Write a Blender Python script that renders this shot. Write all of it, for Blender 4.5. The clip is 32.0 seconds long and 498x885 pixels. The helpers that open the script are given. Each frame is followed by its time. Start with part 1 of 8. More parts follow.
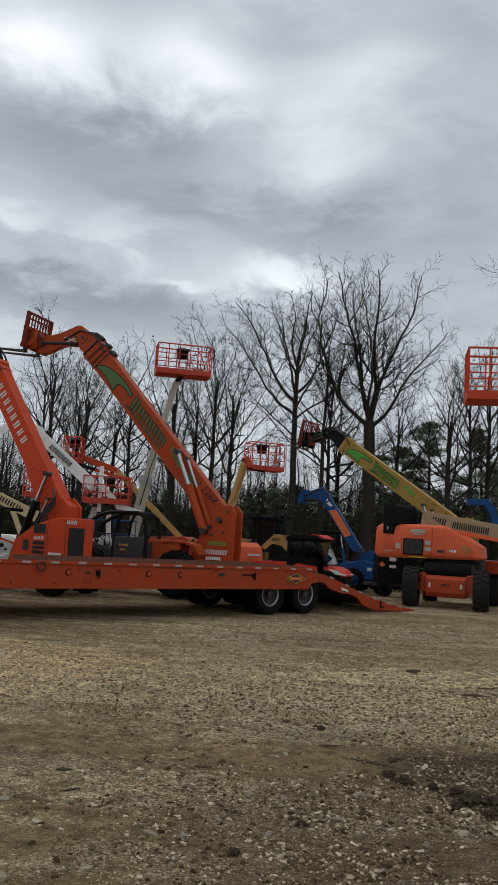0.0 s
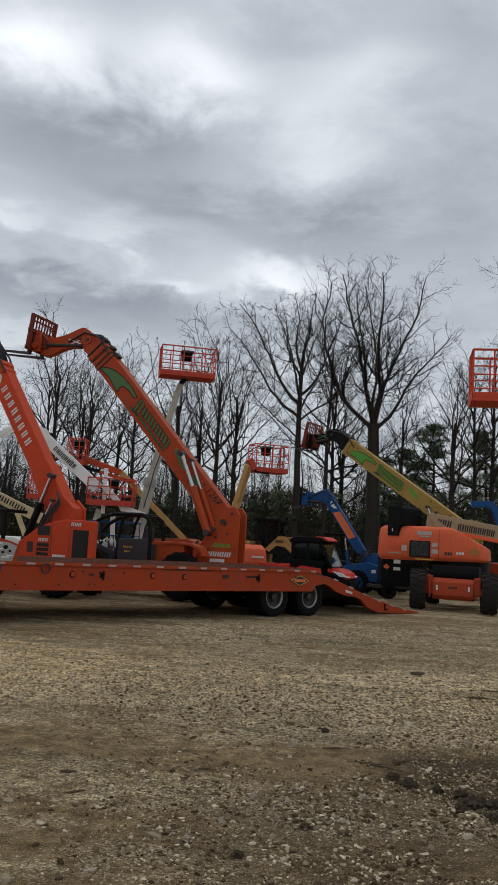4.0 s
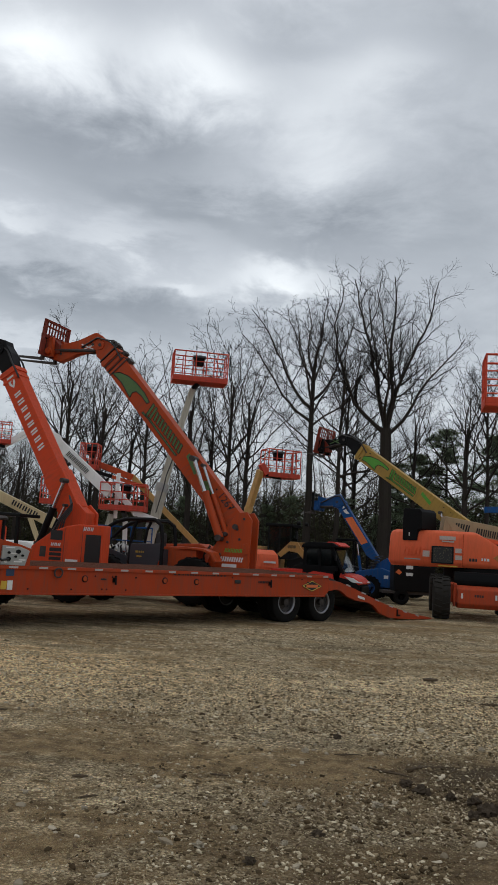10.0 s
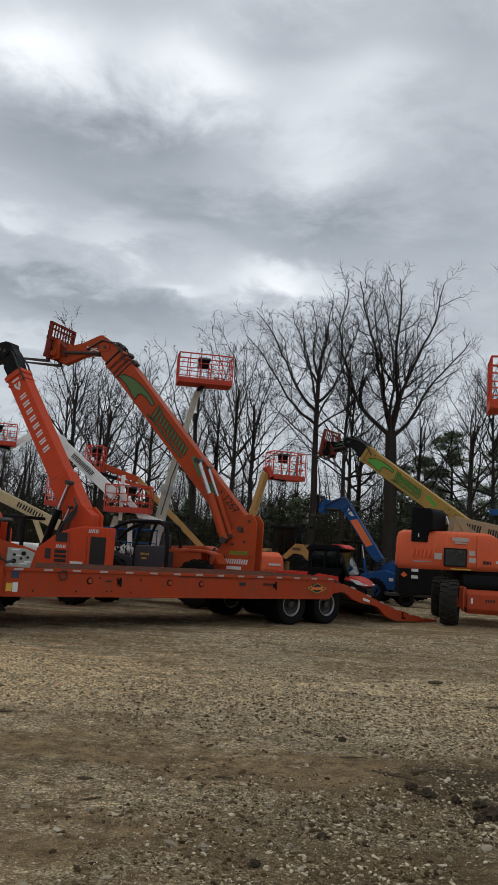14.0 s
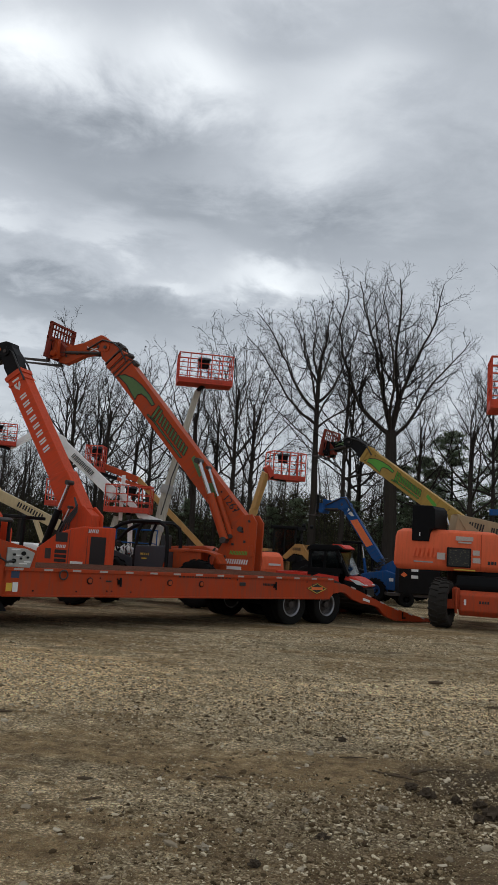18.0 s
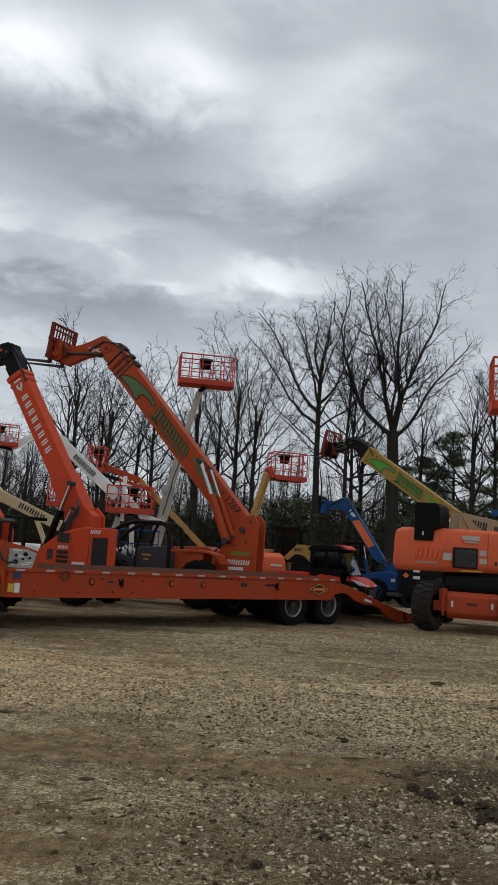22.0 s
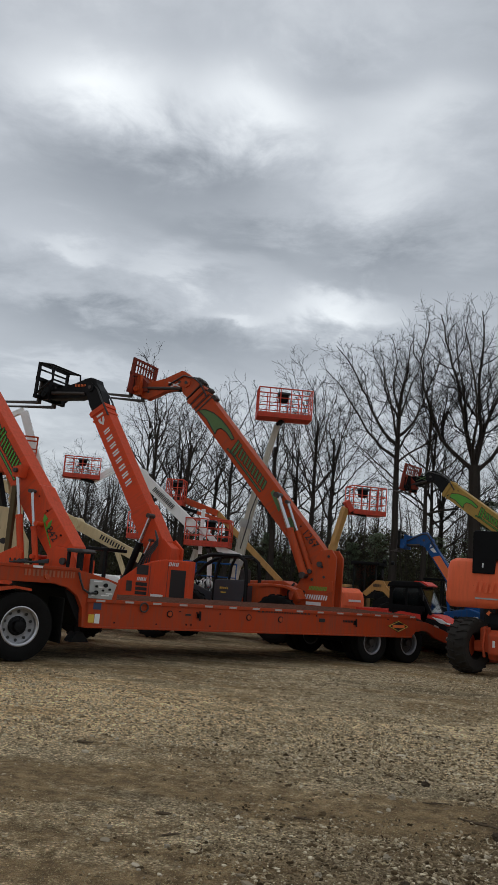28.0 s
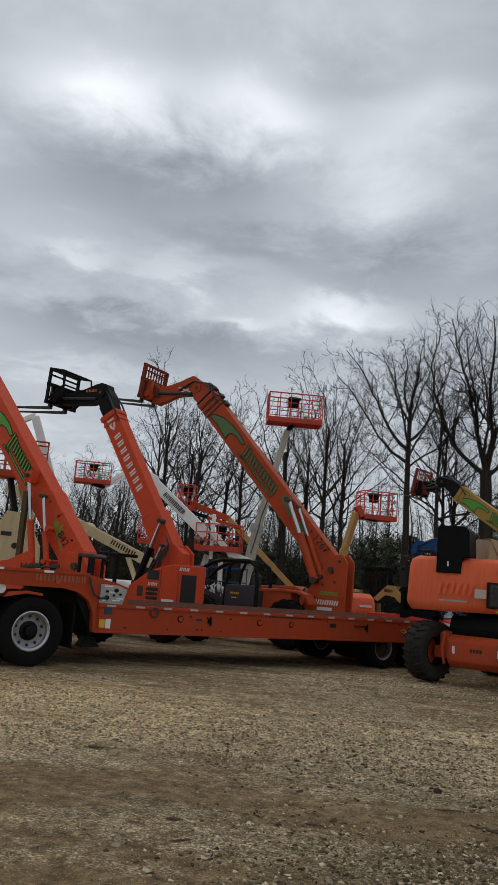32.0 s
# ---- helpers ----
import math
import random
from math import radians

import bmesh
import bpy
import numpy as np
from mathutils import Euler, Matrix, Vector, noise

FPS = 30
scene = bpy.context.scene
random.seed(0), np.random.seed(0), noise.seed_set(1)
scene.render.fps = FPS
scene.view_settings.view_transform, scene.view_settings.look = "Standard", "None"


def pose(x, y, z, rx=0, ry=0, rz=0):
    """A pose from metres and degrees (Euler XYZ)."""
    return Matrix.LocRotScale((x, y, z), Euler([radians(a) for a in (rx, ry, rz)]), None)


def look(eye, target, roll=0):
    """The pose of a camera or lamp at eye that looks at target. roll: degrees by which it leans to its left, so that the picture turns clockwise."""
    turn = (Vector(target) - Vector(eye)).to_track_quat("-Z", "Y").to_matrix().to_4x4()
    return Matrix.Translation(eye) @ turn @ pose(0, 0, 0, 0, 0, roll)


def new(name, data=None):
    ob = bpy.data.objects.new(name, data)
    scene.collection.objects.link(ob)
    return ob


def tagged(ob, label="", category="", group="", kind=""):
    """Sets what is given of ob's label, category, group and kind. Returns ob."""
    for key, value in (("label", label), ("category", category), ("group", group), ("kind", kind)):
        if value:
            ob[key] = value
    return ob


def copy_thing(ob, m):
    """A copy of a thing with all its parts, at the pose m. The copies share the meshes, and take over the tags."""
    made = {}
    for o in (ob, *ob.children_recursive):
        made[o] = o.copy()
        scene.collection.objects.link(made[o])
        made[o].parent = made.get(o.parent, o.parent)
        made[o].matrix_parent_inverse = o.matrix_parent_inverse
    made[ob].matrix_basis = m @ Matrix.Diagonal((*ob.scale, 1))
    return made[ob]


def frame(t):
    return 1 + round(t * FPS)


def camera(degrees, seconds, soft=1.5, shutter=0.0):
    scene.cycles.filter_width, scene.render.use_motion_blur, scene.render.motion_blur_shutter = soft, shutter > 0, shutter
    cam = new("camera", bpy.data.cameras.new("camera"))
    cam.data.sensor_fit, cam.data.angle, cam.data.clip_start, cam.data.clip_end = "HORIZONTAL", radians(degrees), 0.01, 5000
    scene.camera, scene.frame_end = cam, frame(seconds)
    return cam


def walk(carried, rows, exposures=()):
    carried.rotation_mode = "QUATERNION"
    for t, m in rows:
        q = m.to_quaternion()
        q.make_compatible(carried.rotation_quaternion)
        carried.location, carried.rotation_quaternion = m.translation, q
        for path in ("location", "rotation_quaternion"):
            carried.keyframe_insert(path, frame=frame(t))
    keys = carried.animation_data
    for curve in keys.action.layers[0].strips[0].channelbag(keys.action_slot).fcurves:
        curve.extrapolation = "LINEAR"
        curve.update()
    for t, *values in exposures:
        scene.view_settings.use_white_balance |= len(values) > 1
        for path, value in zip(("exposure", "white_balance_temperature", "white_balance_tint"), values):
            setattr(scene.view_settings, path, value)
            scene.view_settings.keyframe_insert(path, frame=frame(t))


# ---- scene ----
# A gravel equipment yard under a grey sky: a step-deck trailer, a row of parked lifts and
# telehandlers, bare trees behind, and one large boom lift that drives slowly across the yard.

EYE = (0.0, 0.0, 1.5)
cam = camera(34.05, 32.0, soft=1.45)
PATH = [
    (0, 96.961, -3.276, -0.400),
    (0.5, 96.961, -3.274, -0.397),
    (1, 96.965, -3.263, -0.379),
    (1.5, 96.980, -3.271, -0.345),
    (2, 96.993, -3.298, -0.329),
    (2.5, 96.984, -3.294, -0.357),
    (3, 96.977, -3.285, -0.376),
    (3.5, 97.002, -3.289, -0.330),
    (5.5, 97.341, -3.419, 0.608),
    (6, 97.342, -3.388, 0.592),
    (6.5, 97.342, -3.392, 0.598),
    (7, 97.343, -3.413, 0.616),
    (7.5, 97.358, -3.420, 0.650),
    (8, 97.380, -3.438, 0.707),
    (8.5, 97.392, -3.464, 0.751),
    (9, 97.395, -3.470, 0.750),
    (9.5, 97.395, -3.460, 0.726),
    (10, 97.396, -3.462, 0.726),
    (10.5, 97.399, -3.472, 0.749),
    (11, 97.406, -3.478, 0.773),
    (11.5, 97.425, -3.491, 0.809),
    (12, 97.445, -3.496, 0.860),
    (12.5, 97.466, -3.498, 0.929),
    (13, 97.488, -3.495, 0.992),
    (13.5, 97.509, -3.501, 1.032),
    (14, 97.529, -3.525, 1.068),
    (14.5, 97.541, -3.537, 1.113),
    (16.5, 97.548, -3.481, 1.091),
    (17, 97.548, -3.524, 1.088),
    (17.5, 97.543, -3.548, 1.089),
    (18, 97.533, -3.544, 1.072),
    (18.5, 97.531, -3.511, 1.064),
    (19, 97.538, -3.488, 1.069),
    (19.5, 97.535, -3.521, 1.065),
    (20, 97.533, -3.542, 1.070),
    (20.5, 97.539, -3.505, 1.090),
    (21, 97.544, -3.488, 1.109),
    (21.5, 97.552, -3.510, 1.133),
    (22, 97.572, -3.524, 1.193),
    (22.5, 97.611, -3.501, 1.296),
    (23, 97.685, -3.597, 1.493),
    (23.5, 98.145, -3.791, 2.700),
    (24, 98.825, -4.051, 4.596),
    (24.5, 99.125, -4.101, 5.379),
    (25, 99.147, -4.263, 5.460),
    (25.5, 99.262, -4.291, 5.773),
    (27.5, 99.542, -4.402, 6.535),
    (28, 99.558, -4.432, 6.593),
    (28.5, 99.596, -4.401, 6.687),
    (29, 99.650, -4.376, 6.818),
    (29.5, 99.696, -4.397, 6.952),
    (30, 99.730, -4.430, 7.051),
    (30.5, 99.765, -4.459, 7.123),
    (31, 99.803, -4.462, 7.204),
    (31.5, 99.831, -4.448, 7.284),
    (32, 99.851, -4.482, 7.337),
]
walk(cam, [(t, pose(*EYE, rx, ry, rz)) for t, rx, ry, rz in PATH], [(0.0, 0.55), (22.5, 0.54), (24.5, 0.50), (32.0, 0.47)])

# ---- light ----
SUN_EL, SUN_AZ = 52.0, 140.0     # degrees; azimuth counter-clockwise from +x
world = bpy.data.worlds.new("world")
scene.world = world
world.use_nodes = True
wn = world.node_tree.nodes
sky = wn.new("ShaderNodeTexSky")
sky.sky_type, sky.sun_disc = "NISHITA", False
sky.sun_elevation, sky.sun_rotation = radians(SUN_EL), radians(90 - SUN_AZ)
wn["Background"].inputs["Strength"].default_value = 0.07
world.node_tree.links.new(sky.outputs[0], wn["Background"].inputs["Color"])

sun = new("sun", bpy.data.lights.new("sun", "SUN"))
sun.data.energy, sun.data.angle, sun.data.color = 1.4, radians(25), (1.0, 0.96, 0.9)
sun.matrix_world = look((0, 0, 0), (-math.cos(radians(SUN_AZ)) * math.cos(radians(SUN_EL)),
                                    -math.sin(radians(SUN_AZ)) * math.cos(radians(SUN_EL)), -math.sin(radians(SUN_EL))))


# ---- materials ----
class Nodes:
    """A small writer of node trees."""
    def __init__(self, name):
        self.mat = bpy.data.materials.new(name)
        self.mat.use_nodes = True
        self.tree = self.mat.node_tree
        self.bsdf = self.tree.nodes["Principled BSDF"]
        self.out = self.tree.nodes["Material Output"]

    def add(self, kind, **values):
        n = self.tree.nodes.new(kind)
        for key, v in values.items():
            n.inputs[key].default_value = v
        return n

    def link(self, a, b):
        self.tree.links.new(a, b)

    def coords(self, which="Object"):
        return self.tree.nodes.new("ShaderNodeTexCoord").outputs[which]

    def noise(self, scale, detail=4.0, rough=0.6, vec=None):
        n = self.add("ShaderNodeTexNoise", Scale=scale, Detail=detail, Roughness=rough)
        self.link(vec if vec is not None else self.coords(), n.inputs["Vector"])
        return n.outputs["Fac"]

    def ramp(self, fac, stops):
        n = self.tree.nodes.new("ShaderNodeValToRGB")
        while len(n.color_ramp.elements) < len(stops):
            n.color_ramp.elements.new(0.5)
        for e, (p, c) in zip(n.color_ramp.elements, stops):
            e.position = p
            e.color = (*c, 1) if len(c) == 3 else c
        self.link(fac, n.inputs[0])
        return n.outputs[0]

    def mix(self, fac, a, b, blend="MIX"):
        n = self.tree.nodes.new("ShaderNodeMix")
        n.data_type, n.blend_type = "RGBA", blend
        for sock, v in ((n.inputs[0], fac), (n.inputs[6], a), (n.inputs[7], b)):
            if isinstance(v, (int, float)):
                sock.default_value = v
            elif isinstance(v, tuple):
                sock.default_value = (*v, 1)
            else:
                self.link(v, sock)
        return n.outputs[2]

    def math(self, op, a, b=0.0):
        n = self.tree.nodes.new("ShaderNodeMath")
        n.operation = op
        for sock, v in ((n.inputs[0], a), (n.inputs[1], b)):
            if isinstance(v, (int, float)):
                sock.default_value = v
            else:
                self.link(v, sock)
        return n.outputs[0]

    def bump(self, height, strength=0.3, distance=0.01):
        n = self.add("ShaderNodeBump", Strength=strength, Distance=distance)
        self.link(height, n.inputs["Height"])
        self.link(n.outputs[0], self.bsdf.inputs["Normal"])


def paint(name, rgb, rough=0.42, dirt=0.35, metal=0.0):
    """Weathered machine paint: slight fading, dust, and small chips and streaks."""
    m = Nodes(name)
    c = m.coords()
    fade = m.noise(1.3, 3, 0.5, c)
    pale = tuple(min(1, v * 0.92 + 0.010) for v in rgb)
    col = m.mix(m.ramp(fade, [(0.35, (0, 0, 0)), (0.7, (1, 1, 1))]), rgb, pale)
    stretch = m.add("ShaderNodeMapping")
    stretch.inputs["Scale"].default_value = (9, 9, 1.2)
    m.link(c, stretch.inputs[0])
    streak = m.noise(1.6, 5, 0.65, stretch.outputs[0])
    grime = m.ramp(streak, [(0.47, (0, 0, 0)), (0.74, (dirt * 1.15,) * 3)])
    col = m.mix(grime, col, (0.10, 0.075, 0.05))
    chip = m.ramp(m.noise(34, 3, 0.7, c), [(0.70, (0, 0, 0)), (0.74, (0.75, 0.75, 0.75))])
    col = m.mix(chip, col, (0.07, 0.045, 0.035))
    m.link(col, m.bsdf.inputs["Base Color"])
    m.link(m.ramp(streak, [(0.3, (rough,) * 3), (0.8, (min(1, rough + 0.3),) * 3)]), m.bsdf.inputs["Roughness"])
    m.bsdf.inputs["Metallic"].default_value = metal
    m.bsdf.inputs["Specular IOR Level"].default_value = 0.20
    m.bump(m.noise(60, 3, 0.6, c), 0.08, 0.004)
    return m.mat


def plain(name, rgb, rough=0.6, metal=0.0, var=0.25, scale=8.0, bump=0.15, spec=0.5):
    """A surface with cloudy variation and fine relief."""
    m = Nodes(name)
    c = m.coords()
    a = tuple(v * (1 - var) for v in rgb)
    b = tuple(min(1, v * (1 + var)) for v in rgb)
    col = m.mix(m.noise(scale, 5, 0.65, c), a, b)
    m.link(col, m.bsdf.inputs["Base Color"])
    m.bsdf.inputs["Roughness"].default_value = rough
    m.bsdf.inputs["Metallic"].default_value = metal
    m.bsdf.inputs["Specular IOR Level"].default_value = spec
    if bump:
        m.bump(m.noise(scale * 9, 4, 0.7, c), bump, 0.01)
    return m.mat


TRAILER_ORANGE = paint("trailer_orange", (0.41, 0.047, 0.008), 0.5, 0.5)
SKY_ORANGE = paint("bright_orange", (0.68, 0.070, 0.016), 0.38, 0.3)
XT_ORANGE = paint("deep_orange", (0.47, 0.062, 0.010), 0.4, 0.45)
LIFT_ORANGE = paint("salmon_orange", (0.82, 0.145, 0.055), 0.45, 0.15)
CHASSIS_ORANGE = paint("chassis_orange", (0.50, 0.065, 0.018), 0.5, 0.5)
BASKET_RED = paint("basket_red", (0.57, 0.064, 0.036), 0.45, 0.35)
UTV_RED = paint("utility_red", (0.70, 0.048, 0.028), 0.3, 0.15)
CREAM = paint("cream_paint", (0.62, 0.50, 0.29), 0.45, 0.22)
BOOM_TAN = paint("boom_tan", (0.40, 0.31, 0.185), 0.5, 0.15)
RUST_RED = paint("rust_red", (0.22, 0.030, 0.016), 0.6, 0.6)
YELLOW = paint("mustard_paint", (0.43, 0.265, 0.058), 0.45, 0.4)
OCHRE = paint("ochre_paint", (0.52, 0.30, 0.10), 0.45, 0.3)
WHITE = paint("white_paint", (0.90, 0.89, 0.87), 0.45, 0.06)
GREY_BOOM = paint("grey_boom", (0.48, 0.45, 0.37), 0.5, 0.4)
BLUE = paint("blue_paint", (0.005, 0.068, 0.225), 0.4, 0.3)
BLACK_STEEL = plain("black_steel", (0.007, 0.007, 0.0075), 0.5, 0.0, 0.4, 6, 0.15, 0.14)
DARK_PLASTIC = plain("dark_plastic", (0.005, 0.005, 0.0055), 0.65, 0.0, 0.3, 5, 0.15, 0.12)
SLATE = plain("slate_panel", (0.036, 0.041, 0.048), 0.5, 0.0, 0.25, 5)
RUBBER = plain("tyre_rubber", (0.009, 0.0085, 0.008), 0.9, 0.0, 0.5, 5, 0.4, 0.12)
DUSTY_RUBBER = plain("dusty_rubber", (0.024, 0.0205, 0.017), 0.9, 0.0, 0.5, 4, 0.4, 0.3)
STEEL = plain("bare_steel", (0.45, 0.45, 0.46), 0.35, 0.9, 0.25, 20)
CHROME = plain("cylinder_rod", (0.50, 0.50, 0.51), 0.22, 1.0, 0.05, 10, 0.0)
ALLOY = plain("alloy_rim", (0.46, 0.46, 0.47), 0.35, 0.85, 0.25, 12)
# ALLOY darkened; on the trailer rims this stands for shade
DARK_ALLOY = plain("dark_alloy", (0.26, 0.26, 0.27), 0.45, 0.7, 0.35, 12)
RUST_STEEL = plain("worn_fork_steel", (0.06, 0.05, 0.045), 0.6, 0.4, 0.5, 10)
DECAL_WHITE = plain("decal_white", (0.72, 0.72, 0.70), 0.5, 0, 0.1, 12, 0)
STRIP_GREY = plain("worn_reflector", (0.40, 0.36, 0.33), 0.5, 0, 0.3, 14, 0)
LABEL = plain("printed_label", (0.50, 0.42, 0.37), 0.5, 0, 0.5, 60, 0)
DECAL_GREEN = plain("decal_green", (0.09, 0.34, 0.03), 0.5, 0, 0.2, 12, 0)
DECAL_DULL_GREEN = plain("decal_dull_green", (0.085, 0.17, 0.05), 0.55, 0, 0.25, 12, 0)
DECAL_BLACK = plain("decal_black", (0.010, 0.010, 0.010), 0.5, 0, 0.1, 12, 0)
DECAL_YELLOW = plain("decal_yellow", (0.62, 0.40, 0.04), 0.5, 0, 0.2, 12, 0)
DECAL_ORANGE = plain("decal_orange", (0.75, 0.16, 0.04), 0.5, 0, 0.2, 12, 0)
DECAL_BLUE = plain("decal_blue", (0.02, 0.04, 0.09), 0.5, 0, 0.2, 12, 0)
AMBER = plain("amber_lens", (0.40, 0.060, 0.012), 0.25, 0, 0.1, 12, 0)
PANEL_GREY = plain("panel_grey", (0.36, 0.36, 0.34), 0.5, 0.2, 0.3, 6)
PLANK = plain("deck_plank", (0.115, 0.045, 0.026), 0.95, 0, 0.5, 4, 0.5, 0.1)
HOSE = plain("hydraulic_hose", (0.02, 0.02, 0.02), 0.5, 0, 0.2, 10, 0)
CASE_TAN = paint("loader_tan", (0.50, 0.26, 0.08), 0.45, 0.4)
CLOTH_WHITE = plain("pale_wrap", (0.62, 0.62, 0.60), 0.8, 0, 0.2, 14, 0.3)
SEAT = plain("seat_vinyl", (0.03, 0.03, 0.03), 0.6, 0, 0.2, 8)


def glass_material(name, clear, tint):
    m = Nodes(name)
    m.bsdf.inputs["Base Color"].default_value = (*tint, 1)
    m.bsdf.inputs["Roughness"].default_value = 0.03
    m.bsdf.inputs["Transmission Weight"].default_value = clear
    m.bsdf.inputs["IOR"].default_value = 1.30
    return m.mat


GLASS = glass_material("tinted_glass", 0.95, (0.13, 0.155, 0.15))


def bark_material(name, rgb, moss=0.0):
    m = Nodes(name)
    c = m.coords()
    st = m.add("ShaderNodeMapping")
    st.inputs["Scale"].default_value = (7, 7, 1.3)
    m.link(c, st.inputs[0])
    n = m.noise(2.2, 6, 0.7, st.outputs[0])
    col = m.mix(n, tuple(v * 0.55 for v in rgb), tuple(v * 1.5 for v in rgb))
    if moss:
        col = m.mix(m.ramp(m.noise(0.7, 3, 0.6, c), [(0.5, (0, 0, 0)), (0.75, (moss,) * 3)]), col, (0.05, 0.065, 0.03))
    m.link(col, m.bsdf.inputs["Base Color"])
    m.bsdf.inputs["Roughness"].default_value = 0.9
    m.bsdf.inputs["Specular IOR Level"].default_value = 0.12
    m.bump(n, 0.5, 0.03)
    return m.mat


BARK = bark_material("grey_bark", (0.036, 0.030, 0.026), 0.2)
TWIG = bark_material("twig_bark", (0.0175, 0.0155, 0.0145))
# paler than TWIG: slight distance haze put into the bark colour
HAZE_TWIG = bark_material("hazed_bark", (0.036, 0.030, 0.025))


def foliage(name, lo, hi, mid=None):
    """Each loose piece takes one tone between lo and hi; mid: a (position, colour) in between."""
    m = Nodes(name)
    g = m.tree.nodes.new("ShaderNodeNewGeometry")
    col = m.ramp(g.outputs["Random Per Island"], [(0.0, lo), mid, (1.0, hi)] if mid else [(0.0, lo), (1.0, hi)])
    m.link(col, m.bsdf.inputs["Base Color"])
    m.bsdf.inputs["Roughness"].default_value = 0.9
    m.bsdf.inputs["Specular IOR Level"].default_value = 0.06
    return m.mat


PINE = foliage("pine_needles", (0.09, 0.12, 0.07), (0.22, 0.27, 0.17))
THICKET = foliage("thicket_leaves", (0.028, 0.032, 0.015), (0.080, 0.076, 0.040))
RED_LEAF = foliage("fallen_leaf", (0.07, 0.030, 0.018), (0.20, 0.095, 0.055))
DRY_LEAF = foliage("dry_leaf", (0.07, 0.045, 0.028), (0.46, 0.36, 0.24), (0.6, (0.17, 0.115, 0.07)))
STONE = foliage("gravel_stone", (0.14, 0.10, 0.055), (0.82, 0.70, 0.49), (0.60, (0.42, 0.325, 0.20)))
PALE_STONE = foliage("pale_stone", (0.20, 0.155, 0.10), (0.68, 0.58, 0.43))
MIXED_STONE = foliage("mixed_gravel", (0.050, 0.034, 0.018), (0.76, 0.65, 0.46), (0.7, (0.29, 0.215, 0.125)))
DARK_STONE = foliage("dark_clod", (0.060, 0.040, 0.022), (0.16, 0.112, 0.062))


# distance ahead in metres, share of loose gravel
LANES = [(3.2, 0.22), (4.1, 0.34), (4.7, 0.62), (5.4, 0.55), (6.0, 0.12), (6.8, 0.62), (8.0, 0.95), (9.6, 0.85), (11.0, 0.62), (12.4, 0.42), (14.5, 0.75), (17.0, 0.5), (21.0, 0.65)]


def ground_material():
    m = Nodes("packed_gravel")
    c = m.coords()
    st = m.add("ShaderNodeMapping")
    st.inputs["Scale"].default_value = (0.45, 1.0, 1.0)
    st.inputs["Rotation"].default_value = (0, 0, 0.12)
    m.link(c, st.inputs[0])
    lanes = st.outputs[0]
    # wheel lanes along the row: bands of loose gravel and of bare soil
    sep = m.tree.nodes.new("ShaderNodeSeparateXYZ")
    m.link(c, sep.inputs[0])
    bent = m.math("ADD", sep.outputs["Y"], m.math("MULTIPLY", m.math("SUBTRACT", m.noise(0.30, 4, 0.6, c), 0.5), 1.8))
    bent = m.math("SUBTRACT", bent, m.math("MULTIPLY", sep.outputs["X"], 0.10))
    broad = m.ramp(m.math("MULTIPLY", bent, 1 / 24), [(y / 24, (v, v, v)) for y, v in LANES])
    patch = m.noise(1.0, 6, 0.65, lanes)
    fine = m.noise(9.0, 6, 0.75, c)
    grain = m.noise(70.0, 4, 0.8, c)

    def pebbles(scale):
        v = m.add("ShaderNodeTexVoronoi", Scale=scale, Randomness=1.0)
        m.link(c, v.inputs["Vector"])
        s = m.tree.nodes.new("ShaderNodeSeparateColor")
        m.link(v.outputs["Color"], s.inputs[0])
        return s.outputs[0], v.outputs["Distance"]

    tone_a, dist_a = pebbles(52)
    tone_b, dist_b = pebbles(150)
    soil = m.ramp(fine, [(0.28, (0.120, 0.078, 0.040)), (0.5, (0.310, 0.208, 0.108)), (0.72, (0.50, 0.350, 0.190))])
    stone = m.ramp(m.math("ADD", m.math("MULTIPLY", tone_a, 0.55), m.math("MULTIPLY", tone_b, 0.45)),
                   [(0.12, (0.135, 0.095, 0.056)), (0.42, (0.48, 0.37, 0.232)), (0.62, (0.74, 0.59, 0.39)), (0.9, (0.98, 0.83, 0.60))])
    def blot(x, y, sx, sy):
        """A soft round patch of the yard about (x, y)."""
        place = m.add("ShaderNodeMapping")
        place.inputs["Location"].default_value = (-x * sx, -y * sy, 0)
        place.inputs["Scale"].default_value = (sx, sy, 1.0)
        m.link(c, place.inputs[0])
        ball = m.tree.nodes.new("ShaderNodeTexGradient")
        ball.gradient_type = "SPHERICAL"
        m.link(place.outputs[0], ball.inputs[0])
        return ball.outputs["Fac"]

    both = m.math("ADD", m.math("ADD", m.math("MULTIPLY", broad, 0.34), m.math("MULTIPLY", blot(3.0, 8.6, 0.30, 0.42), 0.35)), m.math("MULTIPLY", m.math("SUBTRACT", patch, 0.17), 1.05))
    cover = m.ramp(m.math("ADD", both, m.math("MULTIPLY", m.math("SUBTRACT", fine, 0.5), 0.5)), [(0.46, (0.05, 0.05, 0.05)), (0.60, (0.95, 0.95, 0.95))])
    # crevice shade put into the colour: pebble cells darken towards their borders
    gap = m.ramp(dist_a, [(0.34, (1.36, 1.35, 1.30)), (0.64, (0.66, 0.65, 0.62))])
    chink = m.ramp(dist_b, [(0.36, (1.28, 1.28, 1.24)), (0.64, (0.72, 0.71, 0.68))])
    col = m.mix(cover, m.mix(1.0, soil, chink, "MULTIPLY"), m.mix(1.0, stone, gap, "MULTIPLY"))
    drift = m.ramp(m.noise(3.4, 6, 0.75, c), [(0.36, (0.76, 0.735, 0.68)), (0.52, (1.20, 1.19, 1.15)), (0.66, (1.56, 1.55, 1.48))])
    col = m.mix(1.0, col, drift, "MULTIPLY")
